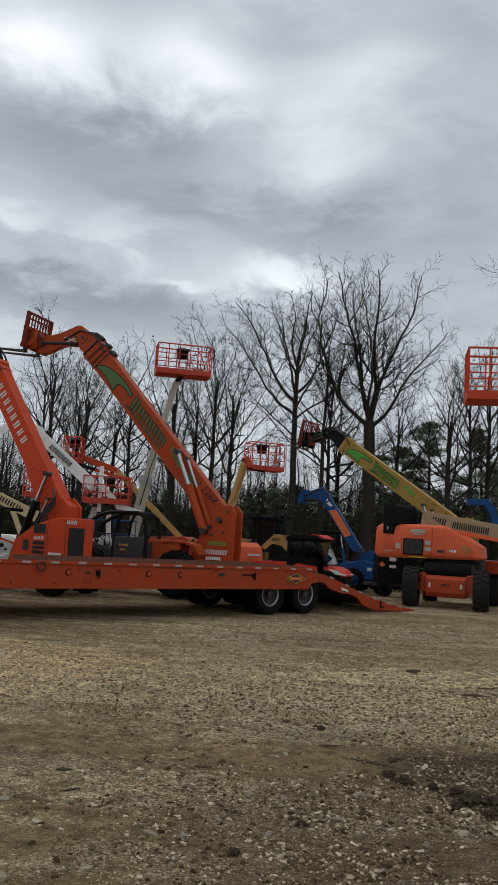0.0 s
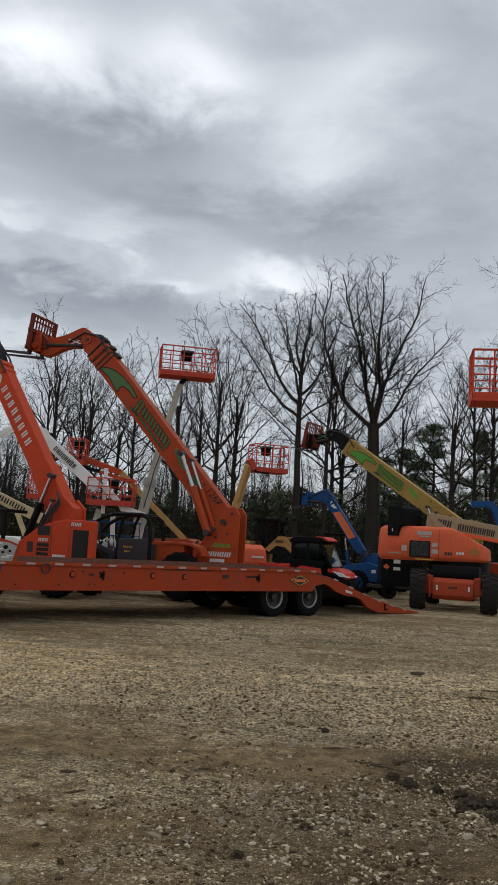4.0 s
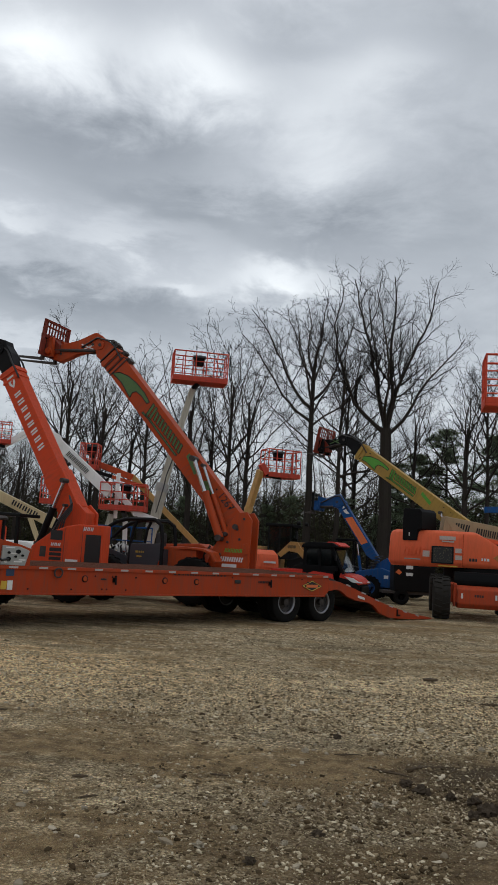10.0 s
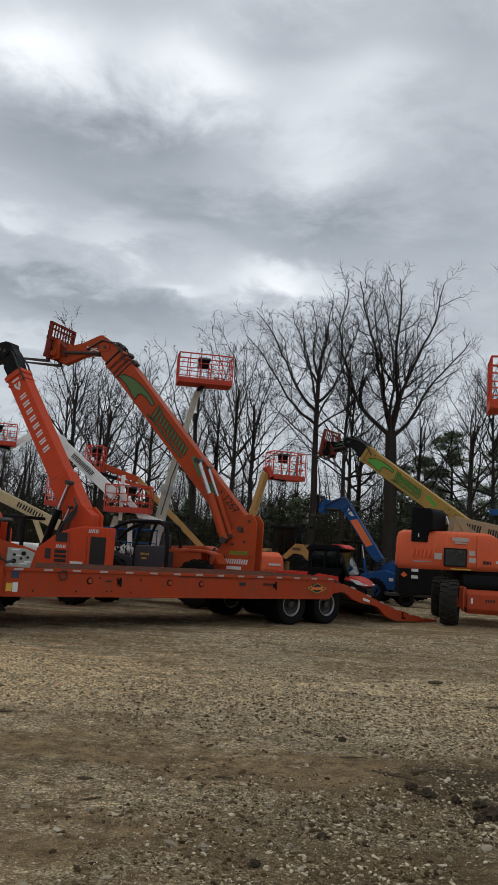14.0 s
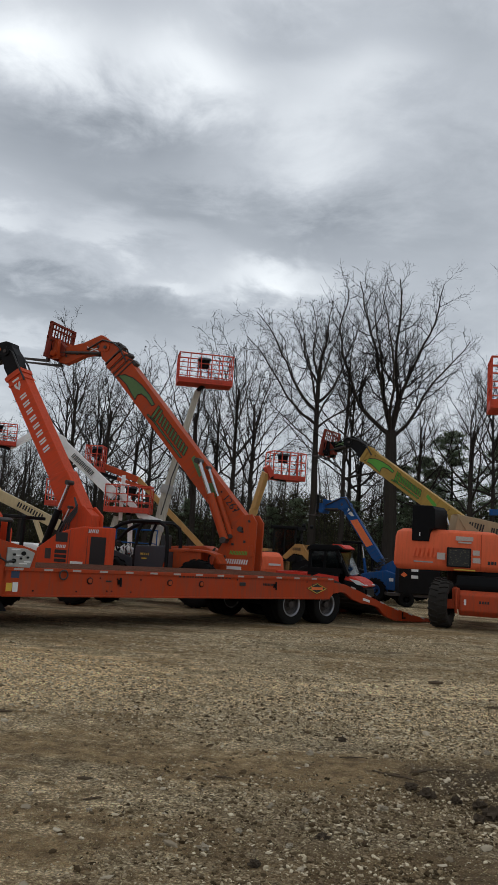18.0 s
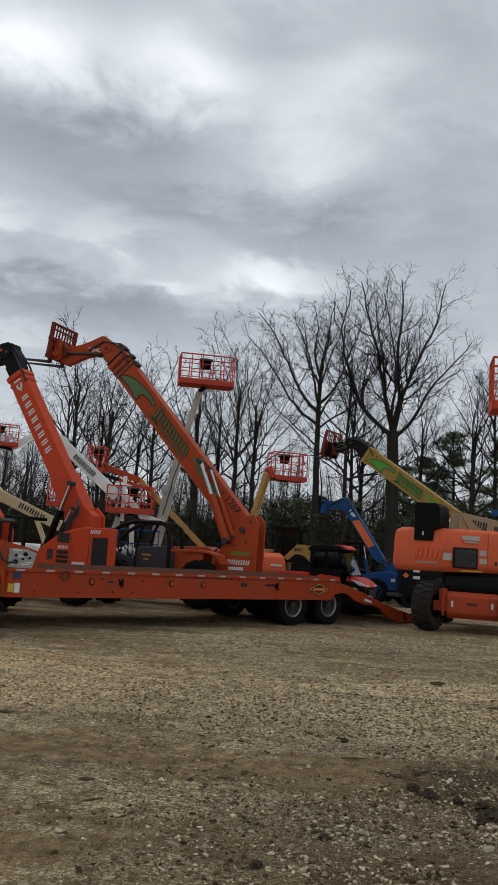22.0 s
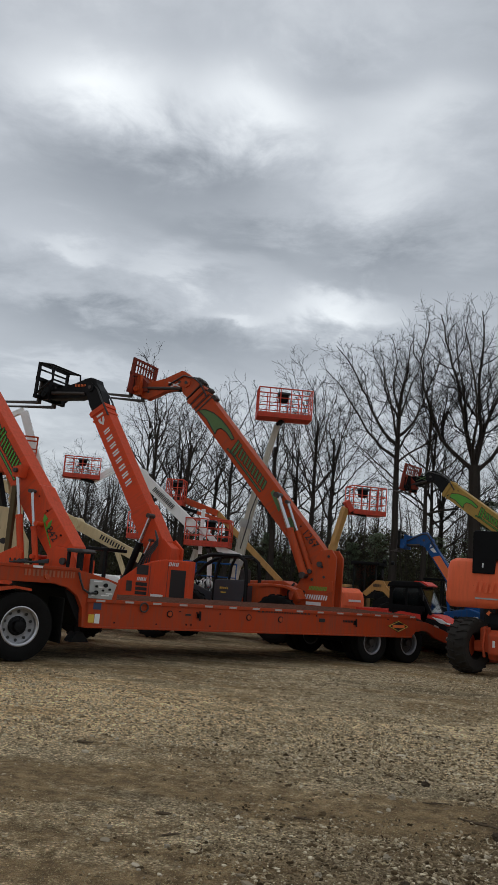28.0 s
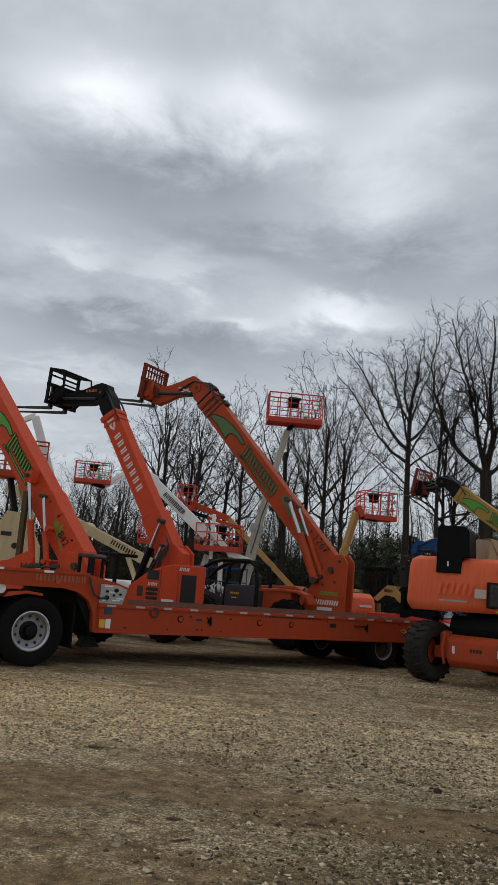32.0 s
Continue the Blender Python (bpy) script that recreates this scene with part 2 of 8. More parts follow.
    # cleaner washed gravel farther along the lane
    col = m.mix(m.ramp(m.math("ADD", blot(3.2, 9.0, 0.24, 0.36), m.math("MULTIPLY", m.math("SUBTRACT", patch, 0.5), 0.6)), [(0.1, (0, 0, 0)), (0.7, (1, 1, 1))]), col, m.mix(1.0, col, (1.55, 1.52, 1.47), "MULTIPLY"))
    col = m.mix(m.ramp(m.math("ADD", blot(-3.8, 9.5, 0.20, 0.30), m.math("MULTIPLY", m.math("SUBTRACT", patch, 0.5), 0.6)), [(0.1, (0, 0, 0)), (0.6, (1, 1, 1))]), col, m.mix(1.0, col, (1.54, 1.44, 1.31), "MULTIPLY"))
    rust = m.ramp(m.noise(0.42, 4, 0.6, lanes), [(0.54, (0, 0, 0)), (0.70, (0.45, 0.45, 0.45))])
    col = m.mix(rust, col, (0.347, 0.205, 0.069))
    damp = m.ramp(m.noise(0.50, 5, 0.65, lanes), [(0.54, (0, 0, 0)), (0.66, (0.6, 0.6, 0.6))])
    col = m.mix(damp, col, (0.117, 0.080, 0.034))
    soak = m.ramp(m.math("ADD", blot(1.85, 5.75, 0.80, 1.15), m.math("MULTIPLY", m.math("SUBTRACT", patch, 0.5), 1.6)), [(0.06, (0, 0, 0)), (0.50, (0.85, 0.85, 0.85))])
    col = m.mix(soak, col, (0.075, 0.050, 0.027))
    # churned, darker earth towards the near corner
    col = m.mix(m.ramp(m.math("ADD", blot(1.3, 4.3, 0.42, 0.52), m.math("MULTIPLY", m.math("SUBTRACT", fine, 0.5), 1.1)), [(0.14, (0, 0, 0)), (0.56, (0.48, 0.48, 0.48))]), col, (0.105, 0.072, 0.042))
    speck = m.ramp(tone_b, [(0.94, (0, 0, 0)), (0.96, (0.7, 0.7, 0.7))])
    col = m.mix(speck, col, (0.816, 0.690, 0.378))
    dark = m.ramp(grain, [(0.30, (0.34, 0.34, 0.34)), (0.42, (0, 0, 0))])
    col = m.mix(dark, col, (0.057, 0.038, 0.015))
    m.link(col, m.bsdf.inputs["Base Color"])
    m.bsdf.inputs["Roughness"].default_value = 0.95
    m.bsdf.inputs["Specular IOR Level"].default_value = 0.2
    h = m.math("ADD", m.math("MULTIPLY", fine, 0.7), m.math("MULTIPLY", grain, 0.3))
    h = m.math("SUBTRACT", h, m.math("MULTIPLY", dist_a, 0.5))
    m.bump(h, 1.0, 0.09)
    return m.mat


GROUND = ground_material()


# ---- mesh writing ----
class MB:
    """Collects vertices and faces for one mesh."""
    def __init__(self):
        self.v, self.f, self.runs = [], [], []

    def put(self, verts, faces, m=None):
        k = len(self.v)
        self.runs.append((k, k + len(verts), len(self.f), len(self.f) + len(faces)))
        self.v += [tuple(m @ Vector(p)) for p in verts] if m is not None else [tuple(p) for p in verts]
        self.f += [tuple(k + i for i in f) for f in faces]
        return self

    def box(self, lo, hi, m=None):
        (a, b, c), (d, e, f) = lo, hi
        vs = [(a, b, c), (d, b, c), (d, e, c), (a, e, c), (a, b, f), (d, b, f), (d, e, f), (a, e, f)]
        return self.put(vs, [(0, 3, 2, 1), (4, 5, 6, 7), (0, 1, 5, 4), (1, 2, 6, 5), (2, 3, 7, 6), (3, 0, 4, 7)], m)

    def prism(self, pts, y0, y1, m=None):
        """A profile of (x, z) points, counter-clockwise seen from -y, drawn out from y0 to y1."""
        area = sum(pts[i][0] * pts[(i + 1) % len(pts)][1] - pts[(i + 1) % len(pts)][0] * pts[i][1] for i in range(len(pts)))
        if area < 0:
            pts = pts[::-1]
        n = len(pts)
        vs = [(x, y0, z) for x, z in pts] + [(x, y1, z) for x, z in pts]
        fs = [tuple(range(n)), tuple(range(2 * n - 1, n - 1, -1))]
        fs += [(i + n, (i + 1) % n + n, (i + 1) % n, i) for i in range(n)]
        return self.put(vs, fs, m)

    def tube(self, path, radii, sides=8, cap=True, m=None):
        path = [Vector(p) for p in path]
        if isinstance(radii, (int, float)):
            radii = [radii] * len(path)
        vs, fs = [], []
        ref = None
        for i, p in enumerate(path):
            d = (path[min(i + 1, len(path) - 1)] - path[max(i - 1, 0)]).normalized()
            if ref is None:
                ref = Vector((0, 0, 1)) if abs(d.z) < 0.9 else Vector((1, 0, 0))
            u = d.cross(ref).normalized()
            w = d.cross(u).normalized()
            ref = u.cross(d)
            for k in range(sides):
                a = 2 * math.pi * k / sides
                vs.append(p + (u * math.cos(a) + w * math.sin(a)) * radii[i])
        n = len(path)
        for i in range(n - 1):
            for k in range(sides):
                b = (k + 1) % sides
                fs.append((i * sides + k, i * sides + b, (i + 1) * sides + b, (i + 1) * sides + k))
        if cap:
            fs.append(tuple(range(sides))[::-1])
            fs.append(tuple((n - 1) * sides + k for k in range(sides)))
        return self.put(vs, fs, m)

    def revolve(self, prof, sides=32, m=None):
        """Turns a closed profile of (radius, y) about the y axis."""
        n = len(prof)
        vs = [(r * math.cos(2 * math.pi * k / sides), y, r * math.sin(2 * math.pi * k / sides)) for k in range(sides) for r, y in prof]
        fs = [(k * n + i, k * n + (i + 1) % n, ((k + 1) % sides) * n + (i + 1) % n, ((k + 1) % sides) * n + i)
              for k in range(sides) for i in range(n)]
        return self.put(vs, fs, m)

    def beam(self, p0, p1, w, h, w1=None, h1=None):
        """A square beam from p0 to p1, w across, h high."""
        p0, p1 = Vector(p0), Vector(p1)
        d = (p1 - p0).normalized()
        s = d.cross(Vector((0, 0, 1)))
        s = s.normalized() if s.length > 1e-4 else Vector((1, 0, 0))
        u = s.cross(d)
        vs = []
        for p, a, b in ((p0, w, h), (p1, w1 or w, h1 or h)):
            vs += [p - s * a / 2 - u * b / 2, p + s * a / 2 - u * b / 2, p + s * a / 2 + u * b / 2, p - s * a / 2 + u * b / 2]
        return self.put(vs, [(0, 3, 2, 1), (4, 5, 6, 7), (0, 1, 5, 4), (1, 2, 6, 5), (2, 3, 7, 6), (3, 0, 4, 7)])


def mesh_of(name, mb, material, bevel=0.0, smooth=False):
    me = bpy.data.meshes.new(name)
    me.from_pydata(mb.v, [], mb.f)
    if bevel:
        bm = bmesh.new()
        bm.from_mesh(me)
        bmesh.ops.recalc_face_normals(bm, faces=bm.faces)
        sharp = [e for e in bm.edges if len(e.link_faces) == 2 and e.calc_face_angle(0) > 0.5]
        bmesh.ops.bevel(bm, geom=sharp, offset=bevel, segments=2, profile=0.6, affect="EDGES", clamp_overlap=True)
        bm.to_mesh(me)
        bm.free()
    else:
        bm = bmesh.new()
        bm.from_mesh(me)
        bmesh.ops.recalc_face_normals(bm, faces=bm.faces)
        bm.to_mesh(me)
        bm.free()
    me.materials.append(material)
    if smooth:
        me.shade_smooth()
        me.set_sharp_from_angle(angle=radians(38))
    return me


def part(name, mb, material, parent, label="", bevel=0.0, smooth=False, at=None):
    ob = new(name, mesh_of(name, mb, material, bevel, smooth))
    ob.parent = parent
    if at is not None:
        ob.matrix_basis = at
    return tagged(ob, label)


def part_each(name, mb, material, parent, label="", bevel=0.0, smooth=False):
    """Every piece that was put into mb becomes a part of its own."""
    for v0, v1, f0, f1 in mb.runs:
        one = MB()
        one.put(mb.v[v0:v1], [tuple(i - v0 for i in f) for f in mb.f[f0:f1]])
        part(name, one, material, parent, label, bevel, smooth)


def share(name, mesh, parent, at):
    ob = new(name, mesh)
    ob.parent = parent
    ob.matrix_basis = at
    return ob


def thing(name, at, label, category, group="", kind=""):
    ob = new(name)
    ob.matrix_basis = at
    ob.empty_display_size = 0.3
    return tagged(ob, label, category, group, kind)


# ---- sky ----
def cloud_layer():
    """A high, even sheet of cloud with brighter and darker billows, drifting slowly."""
    mb = MB()
    R, n, rings = 1800.0, 96, 24
    vs, fs = [], []
    for j in range(rings + 1):
        e = radians(-4 + 94 * j / rings)
        for k in range(n):
            a = 2 * math.pi * k / n
            vs.append((R * math.cos(e) * math.cos(a), R * math.cos(e) * math.sin(a), R * math.sin(e)))
    for j in range(rings):
        for k in range(n):
            b = (k + 1) % n
            fs.append((j * n + k, j * n + b, (j + 1) * n + b, (j + 1) * n + k))
    mb.put(vs, fs)
    m = Nodes("cloud_sheet")
    t = m.tree
    t.nodes.remove(m.bsdf)
    sep = t.nodes.new("ShaderNodeSeparateXYZ")
    nor = t.nodes.new("ShaderNodeVectorMath")
    nor.operation = "NORMALIZE"
    m.link(m.coords(), nor.inputs[0])
    m.link(nor.outputs[0], sep.inputs[0])
    x, y, z = sep.outputs
    # a flat sheet seen in perspective
    up = m.math("ADD", z, 0.16)
    u, v = m.math("DIVIDE", x, up), m.math("DIVIDE", y, up)
    flat = t.nodes.new("ShaderNodeCombineXYZ")
    m.link(u, flat.inputs[0])
    m.link(v, flat.inputs[1])
    warp = m.add("ShaderNodeTexNoise", Scale=1.6, Detail=3.0, Roughness=0.5)
    m.link(flat.outputs[0], warp.inputs["Vector"])
    shift = t.nodes.new("ShaderNodeVectorMath")
    shift.operation = "MULTIPLY_ADD"
    m.link(warp.outputs["Color"], shift.inputs[0])
    shift.inputs[1].default_value = (0.35, 0.35, 0)
    m.link(flat.outputs[0], shift.inputs[2])
    big = m.noise(1.1, 6, 0.52, shift.outputs[0])
    small = m.noise(4.2, 7, 0.6, shift.outputs[0])
    # azimuth (degrees to the right of +y) and elevation, bent a little by the noise
    wsep = t.nodes.new("ShaderNodeSeparateColor")
    m.link(warp.outputs["Color"], wsep.inputs[0])
    az = m.math("MULTIPLY", m.math("ARCTAN2", x, y), 57.2958)
    el = m.math("MULTIPLY", m.math("ARCSINE", z), 57.2958)
    az = m.math("ADD", az, m.math("MULTIPLY", m.math("SUBTRACT", wsep.outputs[0], 0.5), 9.0))
    el = m.math("ADD", el, m.math("MULTIPLY", m.math("SUBTRACT", small, 0.5), 7.0))
    value = m.math("ADD", m.math("MULTIPLY", m.math("SUBTRACT", big, 0.5), 0.35),
                   m.math("MULTIPLY", m.math("SUBTRACT", small, 0.5), 0.42))
    value = m.math("ADD", value, 0.42)
    for a0, e0, ra, re, gain in BILLOWS:
        da = m.math("DIVIDE", m.math("SUBTRACT", az, a0), ra)
        de = m.math("DIVIDE", m.math("SUBTRACT", el, e0), re)
        q = m.math("ADD", m.math("MULTIPLY", da, da), m.math("MULTIPLY", de, de))
        value = m.math("ADD", value, m.math("MULTIPLY", m.math("EXPONENT", m.math("MULTIPLY", q, -1.0)), gain))
    col = m.ramp(value, [(0.12, (0.207, 0.226, 0.246)), (0.42, (0.388, 0.413, 0.441)), (0.68, (0.613, 0.643, 0.666)), (0.95, (0.883, 0.915, 0.916))])
    em = m.add("ShaderNodeEmission", Strength=1.0)
    m.link(col, em.inputs[0])
    clear = m.add("ShaderNodeBsdfTransparent")
    mixer = m.add("ShaderNodeMixShader", Fac=0.88)
    m.link(clear.outputs[0], mixer.inputs[1])
    m.link(em.outputs[0], mixer.inputs[2])
    m.link(mixer.outputs[0], m.out.inputs[0])
    m.mat.cycles.emission_sampling = "NONE"
    ob = new("cloud_backdrop", mesh_of("cloud_backdrop", mb, m.mat))
    ob.data.shade_smooth()
    return tagged(ob, "grey overcast cloud sheet with brighter billows", "sky", kind="structure")


# azimuth, elevation, half widths (degrees), gain
BILLOWS = [
    (-16.6, 31.0, 5.6, 2.2, 0.34),
    (-19.0, 32.0, 2.8, 1.6, 0.12),
    (-5.7, 31.5, 4.4, 2.0, 0.3),
    (4.0, 29.5, 5.5, 2.8, 0.18),
    (5.0, 25.7, 5.3, 2.4, 0.16),
    (8.4, 32.2, 4.2, 1.6, 0.14),
    (1.7, 18.7, 3.9, 1.3, 0.34),
    (-6.0, 18.0, 2.3, 0.6, 0.2),
    (-17.8, 21.3, 3.0, 0.9, 0.16),
    (-10.5, 20.4, 3.4, 0.9, 0.14),
    (-9.3, 27.4, 8.5, 1.6, -0.16),
    (-12.7, 25.6, 9.6, 2.4, -0.25),
    (-4.8, 23.1, 8.6, 1.4, -0.2),
    (4.0, 21.3, 6.0, 1.2, -0.14),
    (1.6, 34.1, 4.3, 1.8, -0.16),
    (9.7, 21.4, 7.3, 2.4, -0.08),
    (-13.5, 16.5, 7.5, 1.2, -0.2),
    (-3.0, 15.6, 8.3, 1.0, -0.1),
    (-15.5, 13.3, 6.5, 0.7, 0.14),
    (13.4, 30.0, 4.6, 1.4, 0.01),
    (14.1, 34.1, 4.6, 2.6, -0.12),
    (13.8, 16.9, 6.2, 2.4, -0.05),
    (0.9, 30.8, 2.8, 1.4, -0.06),
    (2.2, 10.2, 20.3, 2.2, 0.03),
    (-7.0, 14.6, 11.0, 1.5, -0.10),
    (-18.0, 15.5, 10.0, 3.2, -0.11),
    (15.0, 25.0, 5.5, 4.5, -0.12),
]
clouds = cloud_layer()


# ---- ground ----
def ground_height(x, y):
    d = math.hypot(x, y)
    near = max(0.0, 1 - d / 60)
    h = 0.03 * noise.noise((x * 0.35, y * 0.35, 3.1)) * near + 0.012 * noise.noise((x * 1.7, y * 1.7, 7.7)) * max(0.0, 1 - d / 22)
    close = max(0.0, 1 - max(0.0, d - 5) / 7)
    if close:
        # trampled lumps, rougher where the earth is churned
        churn = 0.35 + 1.2 * math.exp(-((x - 1.5) / 1.5) ** 2 - ((y - 4.9) / 1.3) ** 2)
        h += close * churn * (0.012 * noise.noise((x * 6.5, y * 6.5, 1.3)) + 0.007 * noise.noise((x * 15.0, y * 15.0, 5.9)))
    return h - 0.01


def axis(lo, hi, step, far):
    """Even steps from lo to hi, then ever longer ones out to far on both sides."""
    inner = list(np.arange(lo, hi, step))
    out, d = [], step
    while sum(out) < far:
        out.append(d)
        d *= 1.13
    tail = np.cumsum(out)
    return [lo - v for v in tail[::-1]] + inner + [inner[-1] + v for v in tail]


def ground_sheet():
    ax, ay = axis(-1.9, 2.5, 0.028, 3000), axis(3.3, 7.6, 0.030, 3000)
    n = len(ax)
    vs = [(x, y, ground_height(x, y)) for y in ay for x in ax]
    fs = [(j * n + i, j * n + i + 1, (j + 1) * n + i + 1, (j + 1) * n + i) for j in range(len(ay) - 1) for i in range(n - 1)]
    me = bpy.data.meshes.new("ground")
    me.from_pydata(vs, [], fs)
    me.materials.append(GROUND)
    me.shade_smooth()
    return tagged(new("ground", me), "brown packed dirt and grey gravel yard", "ground", kind="structure")


ground = ground_sheet()


# ---- wheels ----
def lug_mesh(mb, r, w, lugs, side, m=None, lug_h=0.03):
    """One bar of a coarse tractor tread."""
    h = w / 2
    t = r * 1.35 / lugs
    pts = []
    for y, sl, dz in ((0.04 * h, 0.0, 0.0), (0.62 * h, t * 1.0, -0.002), (1.0 * h, t * 1.4, -r * 0.06)):
        for rr in (r - lug_h - 0.03, r + dz):
            pts.append((rr, side * y, sl - t / 2))
            pts.append((rr, side * y, sl + t / 2))
    fs = []
    for q in (0, 4):
        fs += [(q, q + 4, q + 6, q + 2), (q + 1, q + 3, q + 7, q + 5), (q + 2, q + 6, q + 7, q + 3), (q, q + 1, q + 5, q + 4)]
    fs += [(0, 2, 3, 1), (8, 9, 11, 10)]
    return mb.put(pts, fs, m)


def tyre_mesh(r, w, rim, lugs=0, lug_h=0.03, joined=True):
    """A tyre about the y axis; with lugs it has a coarse tractor tread."""
    mb = MB()
    h = w / 2
    prof = [(rim, -h * 0.80), (rim + (r - rim) * 0.35, -h * 0.98), (r * 0.90, -h), (r * 0.975, -h * 0.86), (r, -h * 0.6),
            (r, h * 0.6), (r * 0.975, h * 0.86), (r * 0.90, h), (rim + (r - rim) * 0.35, h * 0.98), (rim, h * 0.80)]
    if lugs:
        prof = [(a if a < r * 0.9 else a - lug_h, y) for a, y in prof]
    mb.revolve(prof, 40)
    for k in range(lugs if joined else 0):
        for side in (-1, 1):
            a = 2 * math.pi * (k + (0.5 if side > 0 else 0)) / lugs
            lug_mesh(mb, r, w, lugs, side, Matrix.Rotation(-a, 4, "Y"), lug_h)
    if not lugs:
        # shallow grooves round the tread
        for y in (-0.3, 0.0, 0.3):
            mb.revolve([(r + 0.004, (y - 0.11) * w), (r + 0.004, (y + 0.11) * w), (r - 0.01, (y + 0.11) * w), (r - 0.01, (y - 0.11) * w)], 40)
    return mb


def rim_mesh(rim, w, dish=0.13):
    """The rim's ring and its dished disc, facing -y."""
    mb = MB()
    h = w / 2
    mb.revolve([(rim + 0.005, -h * 0.82), (rim + 0.012, -h * 0.80), (rim, h * 0.8), (rim * 0.90, h * 0.8), (rim * 0.88, -h * 0.70), (rim * 0.97, -h * 0.84)], 32)
    disc = MB()
    y = -h * 0.80 + dish
    disc.revolve([(rim * 0.90, y - 0.03), (rim * 0.62, y), (rim * 0.40, y - 0.02), (rim * 0.40, y + 0.02), (rim * 0.90, y + 0.03)], 32)
    return mb, disc


def wheel(parent, at, r, w, rim, colour, lugs=0, rubber=None, hub=None, holes=8, bolts=10, disc=None, loose_lugs=False):
    """wheel > tyre, rim, hub: an Empty at its axle; the outer face looks along -y."""
    wh = new("wheel")
    wh.parent, wh.matrix_basis = parent, at
    part("tyre", tyre_mesh(r, w, rim, lugs, joined=not loose_lugs), rubber or RUBBER, wh, smooth=True)
    for side in (-1, 1) if loose_lugs else ():
        bar = mesh_of("lug", lug_mesh(MB(), r, w, lugs, side), rubber or RUBBER)
        for k in range(lugs):
            ob = new("lug", bar)
            ob.parent = wh
            ob.matrix_basis = Matrix.Rotation(-2 * math.pi * (k + (0.5 if side > 0 else 0)) / lugs, 4, "Y")
    ring, plate = rim_mesh(rim, w)
    part("rim", ring, colour, wh, smooth=True)
    part("wheel_disc", plate, disc or colour, wh, smooth=True)
    mb = MB()
    y = -w * 0.40 + 0.13
    mb.revolve([(0.001, y - 0.13), (rim * 0.27, y - 0.12), (rim * 0.30, y - 0.03), (rim * 0.50, y - 0.015), (rim * 0.50, y + 0.03), (0.001, y + 0.03)], 20)
    for k in range(bolts):
        a = 2 * math.pi * k / bolts
        mb.tube([(rim * 0.43 * math.cos(a), y - 0.05, rim * 0.43 * math.sin(a)), (rim * 0.43 * math.cos(a), y, rim * 0.43 * math.sin(a))], rim * 0.04, 6)
    part("hub", mb, hub or BLACK_STEEL, wh, smooth=True)
    if holes:
        spot = mesh_of("vent_hole", MB().tube([(rim * 0.73, y - 0.022, 0), (rim * 0.73, y + 0.02, 0)], rim * 0.085, 10), DECAL_BLACK)
        for k in range(holes):
            ob = new("vent_hole", spot)
            ob.parent = wh
            ob.matrix_basis = Matrix.Rotation(-2 * math.pi * (k + 0.5) / holes, 4, "Y")
    return wh


def bars(mb, x0, x1, z, h, widths, y, gap=0.35, slant=0.0, frame=None):
    """A row of plain slim strokes standing for lettering, on the plane y: two bars to a letter."""
    total = sum(widths) + gap * (len(widths) - 1)
    k = (x1 - x0) / total
    x = x0
    for i, w in enumerate(widths):
        cuts = [(0.0, 0.32, 0.0, 1.0), (0.56, 0.88, 0.0, 1.0)] if w * k > h * 0.3 else [(0.0, 0.8, 0.0, 1.0)]
        for u0, u1, v0, v1 in cuts:
            a, b, zl, zh = x + w * k * u0, x + w * k * u1, z + h * v0, z + h * v1
            pts = [(a + slant * (zl - z), y, zl), (b + slant * (zl - z), y, zl), (b + slant * (zh - z), y, zh), (a + slant * (zh - z), y, zh)]
            pts += [(p[0], y - 0.006, p[2]) for p in pts]
            mb.put(pts, [(0, 1, 2, 3), (7, 6, 5, 4), (0, 4, 5, 1), (1, 5, 6, 2), (2, 6, 7, 3), (3, 7, 4, 0)], frame)
        x += (w + gap) * k
    return mb


# ---- step-deck trailer ----
TRAILER = pose(-4.80, 12.28, 0, 0, 0, 43.3)


